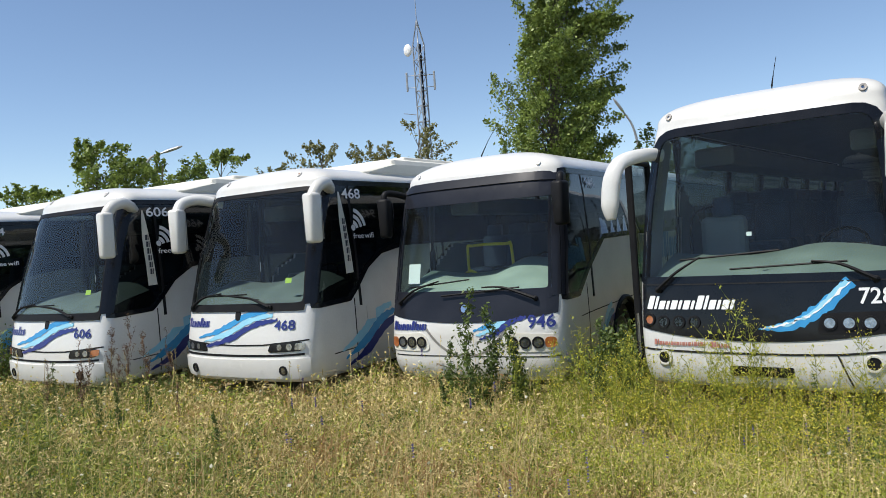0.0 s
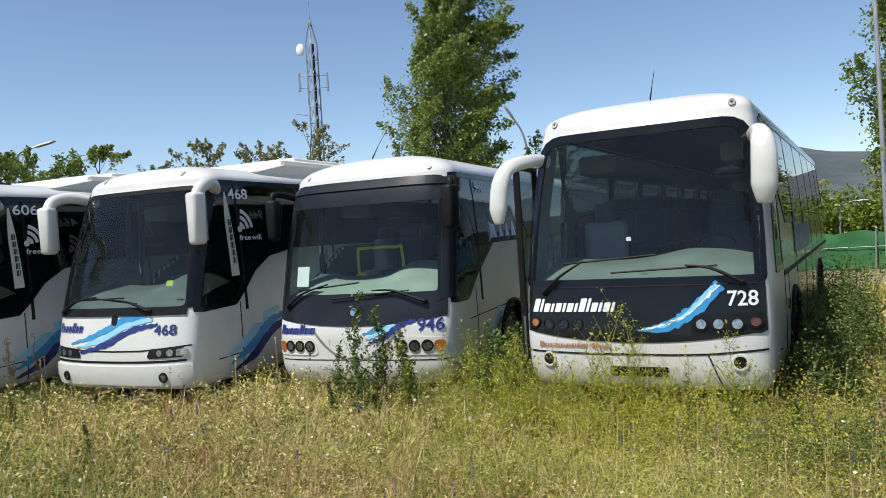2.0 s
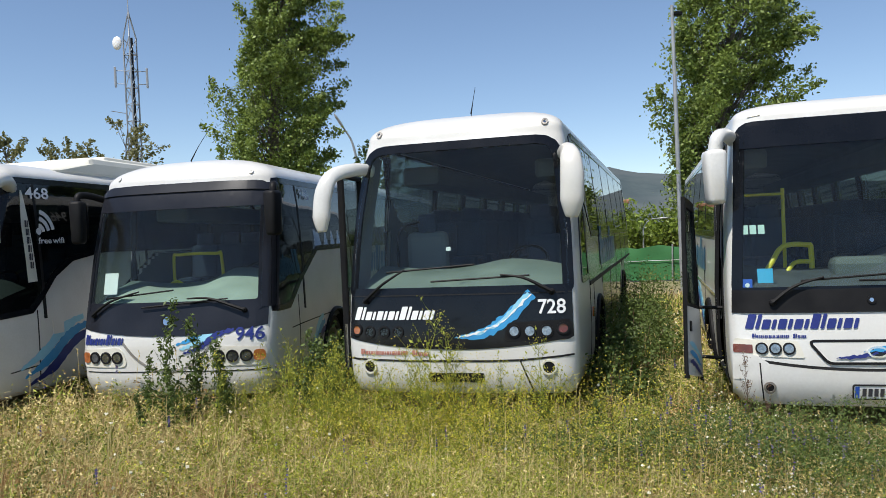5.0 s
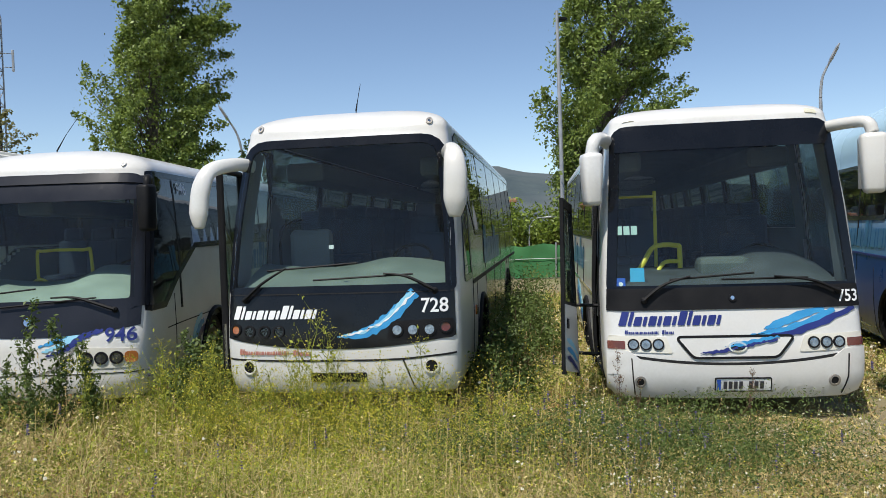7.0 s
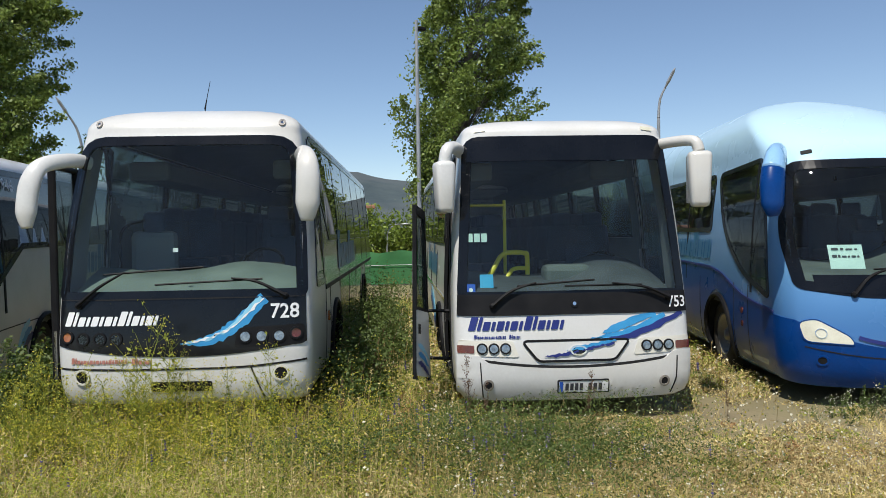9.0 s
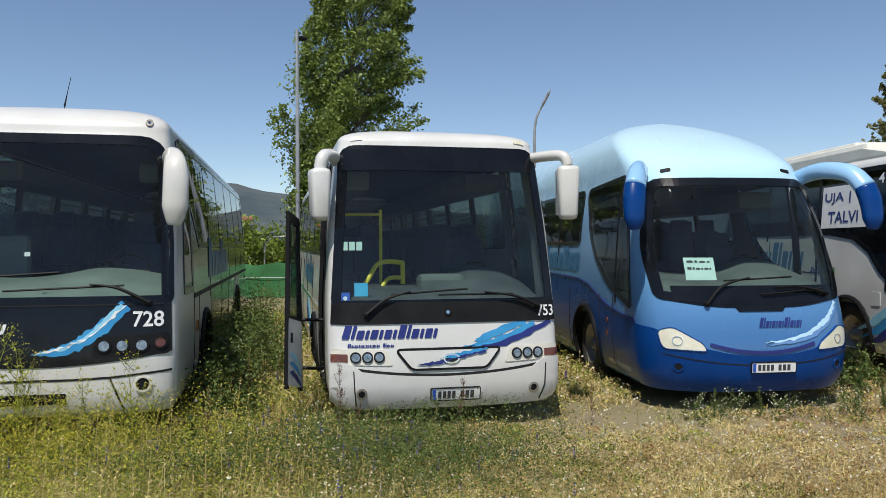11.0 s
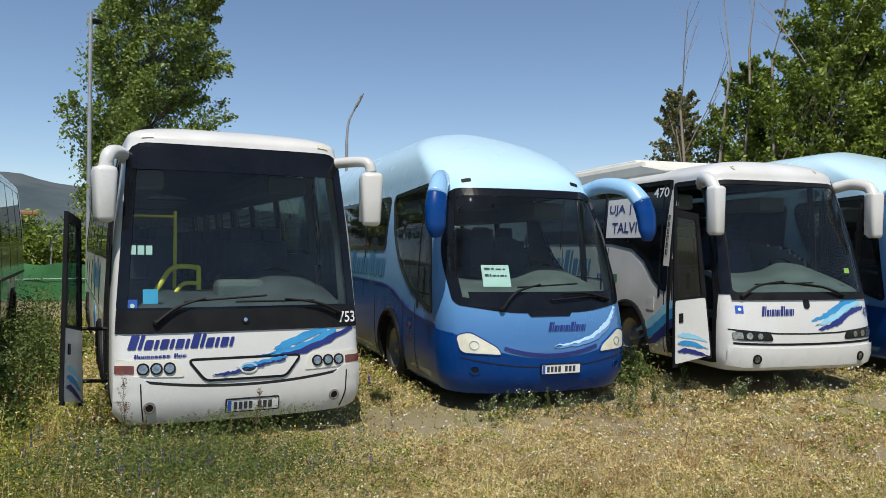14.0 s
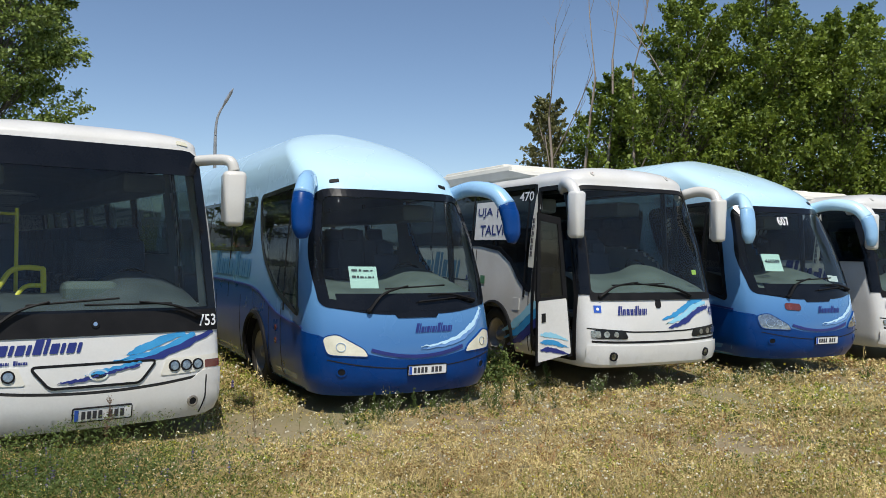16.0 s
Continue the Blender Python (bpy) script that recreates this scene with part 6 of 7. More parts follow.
# a darker stand of vetch and lavender-like herbs
f = np.concatenate([R.normal((4.9, 4.7, 0), (0.75, 0.75, 0), (26000, 3)), R.normal((3.6, 5.6, 0), (0.5, 0.4, 0), (7000, 3)), R.normal((-5.6, 10.4, 0), (1.2, 0.5, 0), (9000, 3))])
f = f[np.hypot(f[:, 0], f[:, 1]) > 4.6]
f[:, 2] = 0.37 * R.uniform(0.02, 1, len(f)) ** 0.8 * (1 + 0.4 * wavy(f[:, 0], f[:, 1], 3.0, 8.0))
clear = np.ones(len(f), bool)
for cx, cy, yaw in COACHES:
    c, s = math.cos(radians(yaw)), math.sin(radians(yaw))
    lx, ly = c * (f[:, 0] - cx) + s * (f[:, 1] - cy), -s * (f[:, 0] - cx) + c * (f[:, 1] - cy)
    clear &= ~((np.abs(lx) < 1.3) & (ly > -0.1) & (ly < 12))
f = f[clear]
tagged(leaves("vetch_leaves", f, R.uniform(0.015, 0.040, len(f)), WEED, up=0.6, slim=0.35), "dark green vetch among the grass", "weeds", kind="stuff")
# criss-crossed dry stems
f, fr, fb = field(36000, 3.9, 15, -42, 108)
fz = meadow_height(f[:, 0], f[:, 1], fb)
f = f + np.stack([0 * fz, 0 * fz, fz * R.uniform(0.1, 0.9, len(f))], 1)
way = R.normal(0, 1, f.shape) * [1, 1, 0.55]
way /= np.linalg.norm(way, axis=1, keepdims=True)
ln = R.uniform(0.04, 0.16, len(f))[:, None]
ok = R.uniform(0, 1, len(f)) > bare(f[:, 0], f[:, 1])
sz = 0.0013 * np.maximum(fr / 6, 0.8)
tagged(sticks("dry_stems", (f - way * ln)[ok], (f + way * ln)[ok], sz[ok], sz[ok] * 0.6, DRY), "tangle of dry broken stems", "grass", kind="stuff")
# low plants of one kind each: domes of small leaves, husks and buds, with dark gaps between them
hub, hr, hb = field(11500, 4.2, 18, -42, 108)
ok = R.uniform(0, 1, len(hub)) > bare(hub[:, 0], hub[:, 1])
hub, hr, hb = hub[ok], hr[ok], hb[ok]
wide = R.uniform(0.05, 0.15, len(hub)) * np.maximum(hr / 7, 0.9)
tall = meadow_height(hub[:, 0], hub[:, 1], hb) * R.uniform(0.35, 1.15, len(hub))
kind = wavy(hub[:, 0], hub[:, 1], 0.75, 3.0) * 0.30 + wavy(hub[:, 0], hub[:, 1], 4.5, 51.0) * 0.25 + R.normal(0, 0.36, len(hub)) + np.interp(hb, [-40, 30, 50, 70, 110], [0.06, 0.20, 0.02, -0.30, -0.34])
n = R.integers(0, len(hub), 470000)
turn, far = R.uniform(0, 2 * math.pi, len(n)), R.uniform(0, 1, len(n)) ** 0.5
fz = tall[n] * np.sqrt(1 - 0.9 * far**2) * R.uniform(0.25, 1.05, len(n)) ** 0.5
f = hub[n] + np.stack([wide[n] * far * np.cos(turn) + 0.15 * fz, wide[n] * far * np.sin(turn), fz], 1)
fr, kind = hr[n], kind[n] + R.normal(0, 0.10, len(n))
lime = np.hypot(f[:, 0] - 2.6, f[:, 1] - 6.4) < 2.2 + R.normal(0, 0.6, len(f))
rest = ~(lime & (kind > -0.3))
for nm, pick, mt, lb in (("mustard_leaves", ~rest, LIME, "yellow-green mustard leaves"), ("dark_herb_leaves", rest & (kind > 0.42), WEED, "dark green herb leaves"), ("herb_leaves", rest & (kind > 0.05) & (kind <= 0.42), GREEN, "small green herb leaves"), ("rusty_husks", rest & (kind < -0.75), RUST, "rust-brown dead husks"), ("straw_husks", rest & (kind <= 0.05) & (kind >= -0.75), DRY, "pale straw husks and seed heads")):
    tagged(leaves(nm, f[pick], R.uniform(0.011, 0.042, pick.sum()) * np.maximum(fr[pick] / 7, 0.75), mt, up=0.6, slim=0.42), lb, "weeds", kind="stuff")
# fallen litter close to the soil
q = R.uniform(0, 1, len(p)) < 0.16
tagged(blades("grass_litter", p[q], h[q] * 0.35, w[q] * 1.6, DRY, 1.6), "matted dry grass litter", "grass", kind="stuff")
# tall thin stalks with seed heads
p, r, bear = field(1700, 4.0, 18, -42, 108)
h = meadow_height(p[:, 0], p[:, 1], bear) * R.uniform(1.1, 1.75, len(p))
top = p + np.stack([R.normal(0.05, 0.06, len(p)), R.normal(0, 0.06, len(p)), h], 1)
sz = np.maximum(r / 6, 0.8)
tagged(sticks("seed_stalks", p, top, 0.0022 * sz, 0.0014 * sz, DRY), "dry seed stalks", "grass", kind="stuff")
tagged(leaves("seed_heads", np.concatenate([top, top - [0, 0, 0.03], top + [0, 0, 0.02]]), np.tile(0.03 * sz, 3), DRY, up=0, slim=0.3), "dry seed heads", "grass", kind="stuff")
# flowers in the meadow
for nm, count, mt, size, b0, b1, mid, lb in (("cream_daisies", 5200, PETALW, 0.019, 34, 108, None, "small cream daisies"), ("yellow_flowers", 5200, PETALY, 0.016, -42, 108, None, "small yellow meadow flowers"), ("mustard_flowers", 9000, PETALY, 0.012, 5, 45, (2.6, 6.3, 1.5), "yellow mustard blossom"), ("violet_flowers", 260, PETALP, 0.022, 20, 60, (4.8, 4.8, 0.8), "violet meadow flowers"), ("violet_flowers", 60, PETALP, 0.024, -20, 60, None, "scattered violet flowers"), ("white_thistles", 260, PETALW, 0.030, -40, 45, None, "pale thistle heads")):
    f, r, bear = field(count * (1 if mid is None else 5), 4.2, 14, b0, b1)
    if mid:
        d = np.hypot(f[:, 0] - mid[0], f[:, 1] - mid[1]) / mid[2]
        near = R.uniform(0, 1, len(d)) < np.exp(-d * d)
        f, r, bear = f[near], r[near], bear[near]
    z = meadow_height(f[:, 0], f[:, 1], bear) * R.uniform(0.75, 1.25 if nm != "mustard_flowers" else 1.9, len(f))
    f = f + np.stack([R.normal(0, 0.02, len(f)), R.normal(0, 0.02, len(f)), z], 1)
    if nm == "violet_flowers":
        f = np.concatenate([f + [0, 0, k * 0.022] for k in range(5)])
        r = np.tile(r, 5)
    tagged(leaves(nm, np.repeat(f, 2, 0), np.repeat(size * np.maximum(r / 6, 0.8), 2) * R.uniform(0.6, 1.2, 2 * len(f)), mt, up=1.0, slim=0.9), lb, "flowers", kind="stuff")


def herb(name, m, height, branches, material, label, leaf=0.0, leaf_material=None, blossom=None, spread=0.5, thick=0.006, seed=1, leaf_count=0, blossom_count=0, rise=0.9):
    """A branching weed: stem and side shoots, leaves along them, blossom at their ends."""
    g = np.random.default_rng(seed)
    e = thing(name, m, label, "weed")
    n = 7
    stem = np.cumsum(np.concatenate([[[0, 0, -0.05]], np.stack([g.normal(0.01, 0.025, n), g.normal(0, 0.025, n), np.full(n, height / n)], 1)]), 0)
    a, b, ra, rb = list(stem[:-1]), list(stem[1:]), list(np.linspace(thick, thick * 0.5, n)), list(np.linspace(thick * 0.9, thick * 0.35, n))
    ends = [stem[-1]]
    for _ in range(branches):
        t = g.uniform(0.15, 0.95)
        k = min(int(t * n), n - 1)
        o = stem[k] + (stem[k + 1] - stem[k]) * g.uniform()
        an, ln = g.uniform(0, 2 * math.pi), spread * height * g.uniform(0.35, 1) * (1.15 - t)
        d = np.array([math.cos(an), math.sin(an), rise * g.uniform(0.6, 1.5)])
        mid = o + d / np.linalg.norm(d) * ln * 0.55
        end = mid + (d / np.linalg.norm(d) + [0, 0, 0.35]) * ln * 0.45
        a += [o, mid]
        b += [mid, end]
        ra += [thick * 0.5, thick * 0.38]
        rb += [thick * 0.38, thick * 0.2]
        ends.append(end)
        if g.uniform() < 0.6:
            e2 = mid + g.normal(0, 0.3, 3) * ln + [0, 0, 0.4 * ln]
            a.append(mid), b.append(e2), ra.append(thick * 0.3), rb.append(thick * 0.18), ends.append(e2)
    sticks("stem", a, b, ra, rb, material, e)
    a, b = np.array(a), np.array(b)
    if leaf_count:
        k = g.integers(0, len(a), leaf_count)
        c = a[k] + (b[k] - a[k]) * g.uniform(0, 1, (leaf_count, 1)) + g.normal(0, leaf * 0.45, (leaf_count, 3))
        tagged(leaves("foliage", c, leaf * g.uniform(0.5, 1.2, leaf_count), leaf_material or material, e, 0.6, 0.45), kind="stuff")
    if blossom:
        k = g.integers(0, len(ends), blossom_count)
        c = np.array(ends)[k] + g.normal(0, 0.03, (blossom_count, 3))
        tagged(leaves("blossom", c, 0.016 * g.uniform(0.7, 1.3, blossom_count), blossom, e, 0.8, 0.9), kind="stuff")
    return e


def place(p, turn, scale=1.0):
    return Matrix.Translation(p) @ Matrix.Rotation(turn, 4, "Z") @ Matrix.Scale(scale, 4)


G = random.Random(5)
mustard = [herb("mustard_plant", place(spot(4, -0.15 + 0.3 * k, -0.55 - 0.1 * k), k), 1.28 - 0.2 * k, 26, LIME, "lanky wild mustard with sparse yellow blossom", 0.05, LIME, PETALY, 0.62, 0.007, 30 + k, 70, 130) for k in range(2)]
for k in range(44):
    lx, ly = G.uniform(-2.0, 1.2), G.uniform(-1.4, -0.3)
    o = copy_thing(G.choice(mustard), place(spot(4, lx, ly), G.uniform(0, 6)))
    o.scale = [G.uniform(0.5, 0.82)] * 3
weeds = [herb("tall_weed", place(spot(3, 0.45 + 0.28 * k, -0.85 + 0.1 * k), k), 1.42 - 0.18 * k, 20, WEED, "tall dark green leafy weed", 0.062, WEED, None, 0.30, 0.008, 50 + k, 560, 0, 1.6) for k in range(3)]
for kc, lx, ly, s in ((3, 0.75, -0.6, 0.72), (3, 0.15, -0.7, 0.66), (3, 0.6, -1.0, 0.6), (3, 0.3, -1.1, 0.5), (3, 1.0, -0.5, 0.5), (3, 1.75, 0.1, 0.78), (3, 1.95, 0.5, 0.86), (3, 1.65, 0.8, 0.8), (3, 2.1, -0.1, 0.66), (4, -1.6, -0.2, 0.6), (2, -0.2, -1.3, 0.45), (2, 0.5, -2.2, 0.5), (2, 0.3, -2.3, 0.42), (2, -1.0, -3.0, 0.4), (1, 1.0, -0.5, 0.5), (1, -0.6, -0.6, 0.5), (4, 0.95, -0.35, 0.5), (4, 0.6, -0.5, 0.42), (4, 1.5, -0.6, 0.45), (6, 1.55, 0.6, 0.4), (6, 1.3, -0.2, 0.32), (6, 0.9, -0.3, 0.3), (2, 2.3, -2.4, 0.42), (1, -1.8, -5.2, 0.4), (6, -0.2, -0.25, 0.26), (6, -0.7, -0.2, 0.28), (7, -1.4, 0.9, 0.4)):
    o = copy_thing(G.choice(weeds), place(spot(kc, lx, ly), G.uniform(0, 6)))
    o.scale = [s] * 3
stalks = [herb("dry_stalk", place(spot(1, 1.55 + 0.25 * k, 0.3 - 0.5 * k), k), 1.35 - 0.15 * k, 16, STALK, "dead brown dock stalk with seeds", 0.03, STALK, None, 0.30, 0.007, 70 + k, 420, 0, 2.2) for k in range(3)]
for kc, lx, ly, s in ((1, 1.35, -0.2, 0.8), (1, 1.9, 0.4, 0.9), (1, 2.1, -0.3, 0.7), (1, 1.2, -0.7, 0.6), (1, 1.7, 0.9, 0.95), (2, -1.6, -0.3, 0.7), (2, -1.4, 0.4, 0.85), (5, -1.15, -0.3, 0.62), (5, -1.0, -0.45, 0.5), (5, 0.0, -0.5, 0.55), (5, 1.55, -0.1, 0.35), (4, 1.6, -0.4, 0.5), (2, 0.7, -1.6, 0.5), (1, 0.2, -2.8, 0.45), (0, 1.7, 0.2, 0.9)):
    o = copy_thing(G.choice(stalks), place(spot(kc, lx, ly), G.uniform(0, 6)))
    o.scale = [s] * 3

# flowering weeds along the feet of the coaches in the short grass
daisies = [herb("daisy_weed", place(spot(6, -0.6 + 0.5 * k, -0.35), k), 0.40 - 0.06 * k, 16, WEED, "low green weed with small cream flowers", 0.035, WEED, PETALW, 0.75, 0.004, 150 + k, 110, 34) for k in range(2)]
for kc, count in ((5, 4), (6, 20), (7, 16), (8, 14)):
    for k in range(count):
        o = copy_thing(G.choice(daisies), place(spot(kc, G.uniform(-1.4, 1.9), G.uniform(-0.55, 0.05)), G.uniform(0, 6)))
        o.scale = [G.uniform(0.55, 1.05) * (0.6 if kc == 5 else 1.0)] * 3


def shrub(p, size, count, material, label, leaf=0.07, seed=1, name="shrub"):
    """A low bush: forked stems and a cloud of leaves gathered in sprays."""
    g = np.random.default_rng(seed)
    e = thing(name, Matrix.Translation(p), label, "bush")
    sx, sy, sz = size
    n = 26
    d = g.normal(0, 1, (n, 3))
    d /= np.linalg.norm(d, axis=1, keepdims=True)
    c = d * g.uniform(0.35, 1.0, (n, 1)) * [sx, sy, sz * 0.5] + [0, 0, sz * 0.5]
    c[:, 2] = np.maximum(c[:, 2], 0.08)
    root = np.stack([c[:, 0] * 0.2, c[:, 1] * 0.2, np.full(n, -0.05)], 1)
    sticks("stem", root, c, np.full(n, 0.012), np.full(n, 0.004), STALK, e)
    k = g.integers(0, n, count)
    pts = c[k] + g.normal(0, 1, (count, 3)) * [0.16 * sx + 0.05, 0.16 * sy + 0.05, 0.12 * sz]
    pts[:, 2] = np.abs(pts[:, 2])
    tagged(leaves("foliage", pts, leaf * g.uniform(0.5, 1.2, count), material, e, 0.6), kind="stuff")
    return e


for k, (lx, ly, s, z) in enumerate(((1.62, 0.8, 0.34, 0.65), (1.68, 1.6, 0.42, 0.85), (1.70, 2.6, 0.48, 1.0), (1.70, 3.8, 0.52, 1.1), (1.75, 5.4, 0.6, 1.15), (1.8, 7.6, 0.7, 1.2))):
    shrub(spot(4, lx, ly), (s, s, z), 2600, WEED, "dark green nettle-like bush beside a coach", 0.05, 90 + k)
for k, (kc, lx, ly, s, z) in enumerate(((5, -2.0, 3.5, 0.5, 0.6), (3, 1.9, 1.2, 0.5, 0.9), (6, 1.75, 1.3, 0.5, 0.55), (0, 1.9, 0.6, 0.6, 0.9), (4, -1.75, 0.7, 0.4, 0.8))):
    shrub(spot(kc, lx, ly), (s, s, z), 1700, WEED, "low green bush between the coaches", 0.07, 110 + k)


def tree(p, height, profile, count, material, label, leaf=0.14, seed=1, trunk=0.22, sway=(0.08, 0.0), sprays=260, start=0.12, fork=0.0, name="tree", bark=None):
    """Trunk, limbs to each spray, and leaves gathered in sprays inside an uneven outline. profile: (share of height, radius)."""
    g = np.random.default_rng(seed)
    e = thing(name, Matrix.Translation(p), label, "tree")
    hs, rs = np.array(profile).T
    t = g.uniform(start, 1.0, sprays) ** 0.9
    an = g.uniform(0, 2 * math.pi, sprays)
    lobes = 1 + 0.30 * np.sin(3 * an + 7 * t + seed) + 0.20 * np.sin(5 * an - 11 * t)
    rad = np.interp(t, hs, rs) * np.minimum(lobes, 1.22) * g.uniform(0.15, 0.9, sprays) ** 0.5
    lean = np.array([*sway]) * height
    c = np.stack([rad * np.cos(an) + lean[0] * t**2, rad * np.sin(an) + lean[1] * t**2, t * height], 1)
    if fork:
        c[:, 0] += np.where(np.cos(an) > 0, 1, -1) * fork * np.clip(t - 0.55, 0, 1) * 2
    axis = lambda u: np.stack([lean[0] * u**2, lean[1] * u**2, u * height], 1)
    u = np.linspace(0, 0.97, 12)
    part("trunk", sweep(axis(u) + g.normal(0, 0.03, (12, 3)), np.linspace(trunk, trunk * 0.18, 12), 8), bark or BARK, e)
    o = axis(np.clip(t - 0.10 - 0.05 * rad, 0.06, 1))
    tagged(sticks("limb", o, c, 0.012 + 0.05 * (1 - t) * trunk / 0.22, np.full(sprays, 0.008), bark or BARK, e), kind="stuff")
    k = g.integers(0, sprays, count)
    # each spray is a plume that streams outward, up and with the wind, thinning to its tip
    out = np.stack([np.cos(an), np.sin(an), np.full(sprays, 0.75)], 1) * 0.8 + [sway[0] * 9, sway[1] * 3, 0] + g.normal(0, 0.25, (sprays, 3))
    out /= np.linalg.norm(out, axis=1, keepdims=True)
    size = (np.interp(t, hs, rs) * 0.21 + 0.15) * g.uniform(0.7, 1.4, sprays)
    along = g.uniform(0, 1, count) ** 0.85
    blob = g.normal(0, 0.40, (count, 3)) * (1 - 0.72 * along)[:, None]
    d = (out[k] * (2.5 * along - 0.7)[:, None] + blob) * size[k][:, None]
    tagged(leaves("crown", c[k] + d, leaf * g.uniform(0.55, 1.25, count), material, e, 0.5, 0.6), kind="stuff")
    return e


tree((4.1, 27.7, 0), 12.0, [(0.1, 1.2), (0.3, 1.9), (0.45, 2.0), (0.6, 1.8), (0.75, 1.45), (0.9, 0.95), (1.0, 0.3)], 74000, POPLAR, "tall poplar with a wind-bent crown", 0.13, 3, 0.25, (0.08, -0.02), 240, 0.2)
tree((16.9, 19.9, 0), 12.4, [(0.1, 1.2), (0.3, 1.75), (0.5, 1.8), (0.7, 1.35), (0.88, 0.8), (1.0, 0.3)], 74000, POPLAR, "tall twin-topped poplar behind the coaches", 0.13, 8, 0.25, (0.10, -0.08), 250, 0.18, 1.0)
for k, (x, y, hgt, wid, cnt, mt) in enumerate(((39.5, 7.6, 9.8, 1.4, 8000, OLIVE), (39, 4.4, 10.6, 2.0, 16000, BROAD), (39.0, 0.9, 14.4, 2.9, 28000, BROAD), (40, -2.6, 14.8, 3.2, 28000, BROAD), (40.5, -6.0, 13.4, 3.4, 28000, BROAD), (41, -9.5, 11.0, 3.4, 22000, BROAD), (42, -13.5, 12.0, 4.0, 14000, BROAD), (44, 1.5, 12, 3.4, 12000, BROAD), (44, -5, 12, 4, 12000, BROAD))):
    tree((x, y, -0.1), hgt, [(0.05, wid * 0.7), (0.3, wid), (0.6, wid * 0.95), (0.85, wid * 0.6), (1.0, wid * 0.25)], int(cnt * 1.35), mt, "dense broad-leaved tree behind the row" if mt is BROAD else "pale green tree with thin crown", 0.21, 20 + k, 0.22, (0.02, 0.0), 260, 0.06)
for k, (x, y, hgt, wid, cnt) in enumerate(((-14.2, 26.8, 4.6, 1.3, 5000), (-12.3, 27.4, 6.1, 1.5, 7600), (-10.2, 28.0, 5.6, 1.4, 6000), (-8.3, 28.8, 5.7, 1.5, 6500), (-6.2, 29.4, 5.0, 1.1, 2600), (-4.6, 29.6, 5.9, 1.4, 2800), (-2.6, 30, 5.7, 1.4, 2600), (-0.9, 30, 6.6, 1.1, 2200), (8.4, 29.5, 5.5, 1.4, 3000))):
    tree((x, y, 0), hgt, [(0.3, wid * 0.7), (0.6, wid), (0.85, wid * 0.8), (1.0, wid * 0.35)], cnt, OLIVE if k in (4, 5, 6, 7) else POPLAR, "small roadside tree with thin leafy crown", 0.15, 60 + k, 0.08, (0.05, 0), 46, 0.35)


def dead_tree(p, height, seed):
    g = np.random.default_rng(seed)
    e = thing("dead_tree", Matrix.Translation(p), "bare bleached dead tree among green ones", "tree")
    a, b, ra, rb = [], [], [], []
    def grow(o, d, ln, r, depth):
        for _ in range(4):
            n = o + d * ln / 4
            a.append(o), b.append(n), ra.append(r), rb.append(r * 0.88)
            if depth and g.uniform() < 0.75:
                s = d + g.normal(0, 0.35, 3) + [0, 0, 0.25]
                grow(n, s / np.linalg.norm(s), ln * g.uniform(0.35, 0.6), r * 0.5, depth - 1)
            o, r = n, r * 0.85
            d = d + g.normal(0, 0.05, 3)
            d = d / np.linalg.norm(d)
    grow(np.array([0, 0, 0.0]), np.array([0.02, 0, 1.0]), height, 0.13, 3)
    sticks("branch_work", a, b, ra, rb, DEADWOOD, e)


for k, (x, y, hgt) in enumerate(((37.6, 5.5, 10.5), (37.8, 4.7, 11.4), (37.5, 3.2, 10.6), (37.4, 1.9, 9.5), (37.8, 7.0, 8.6))):
    dead_tree((x, y, 0), hgt, 130 + k)


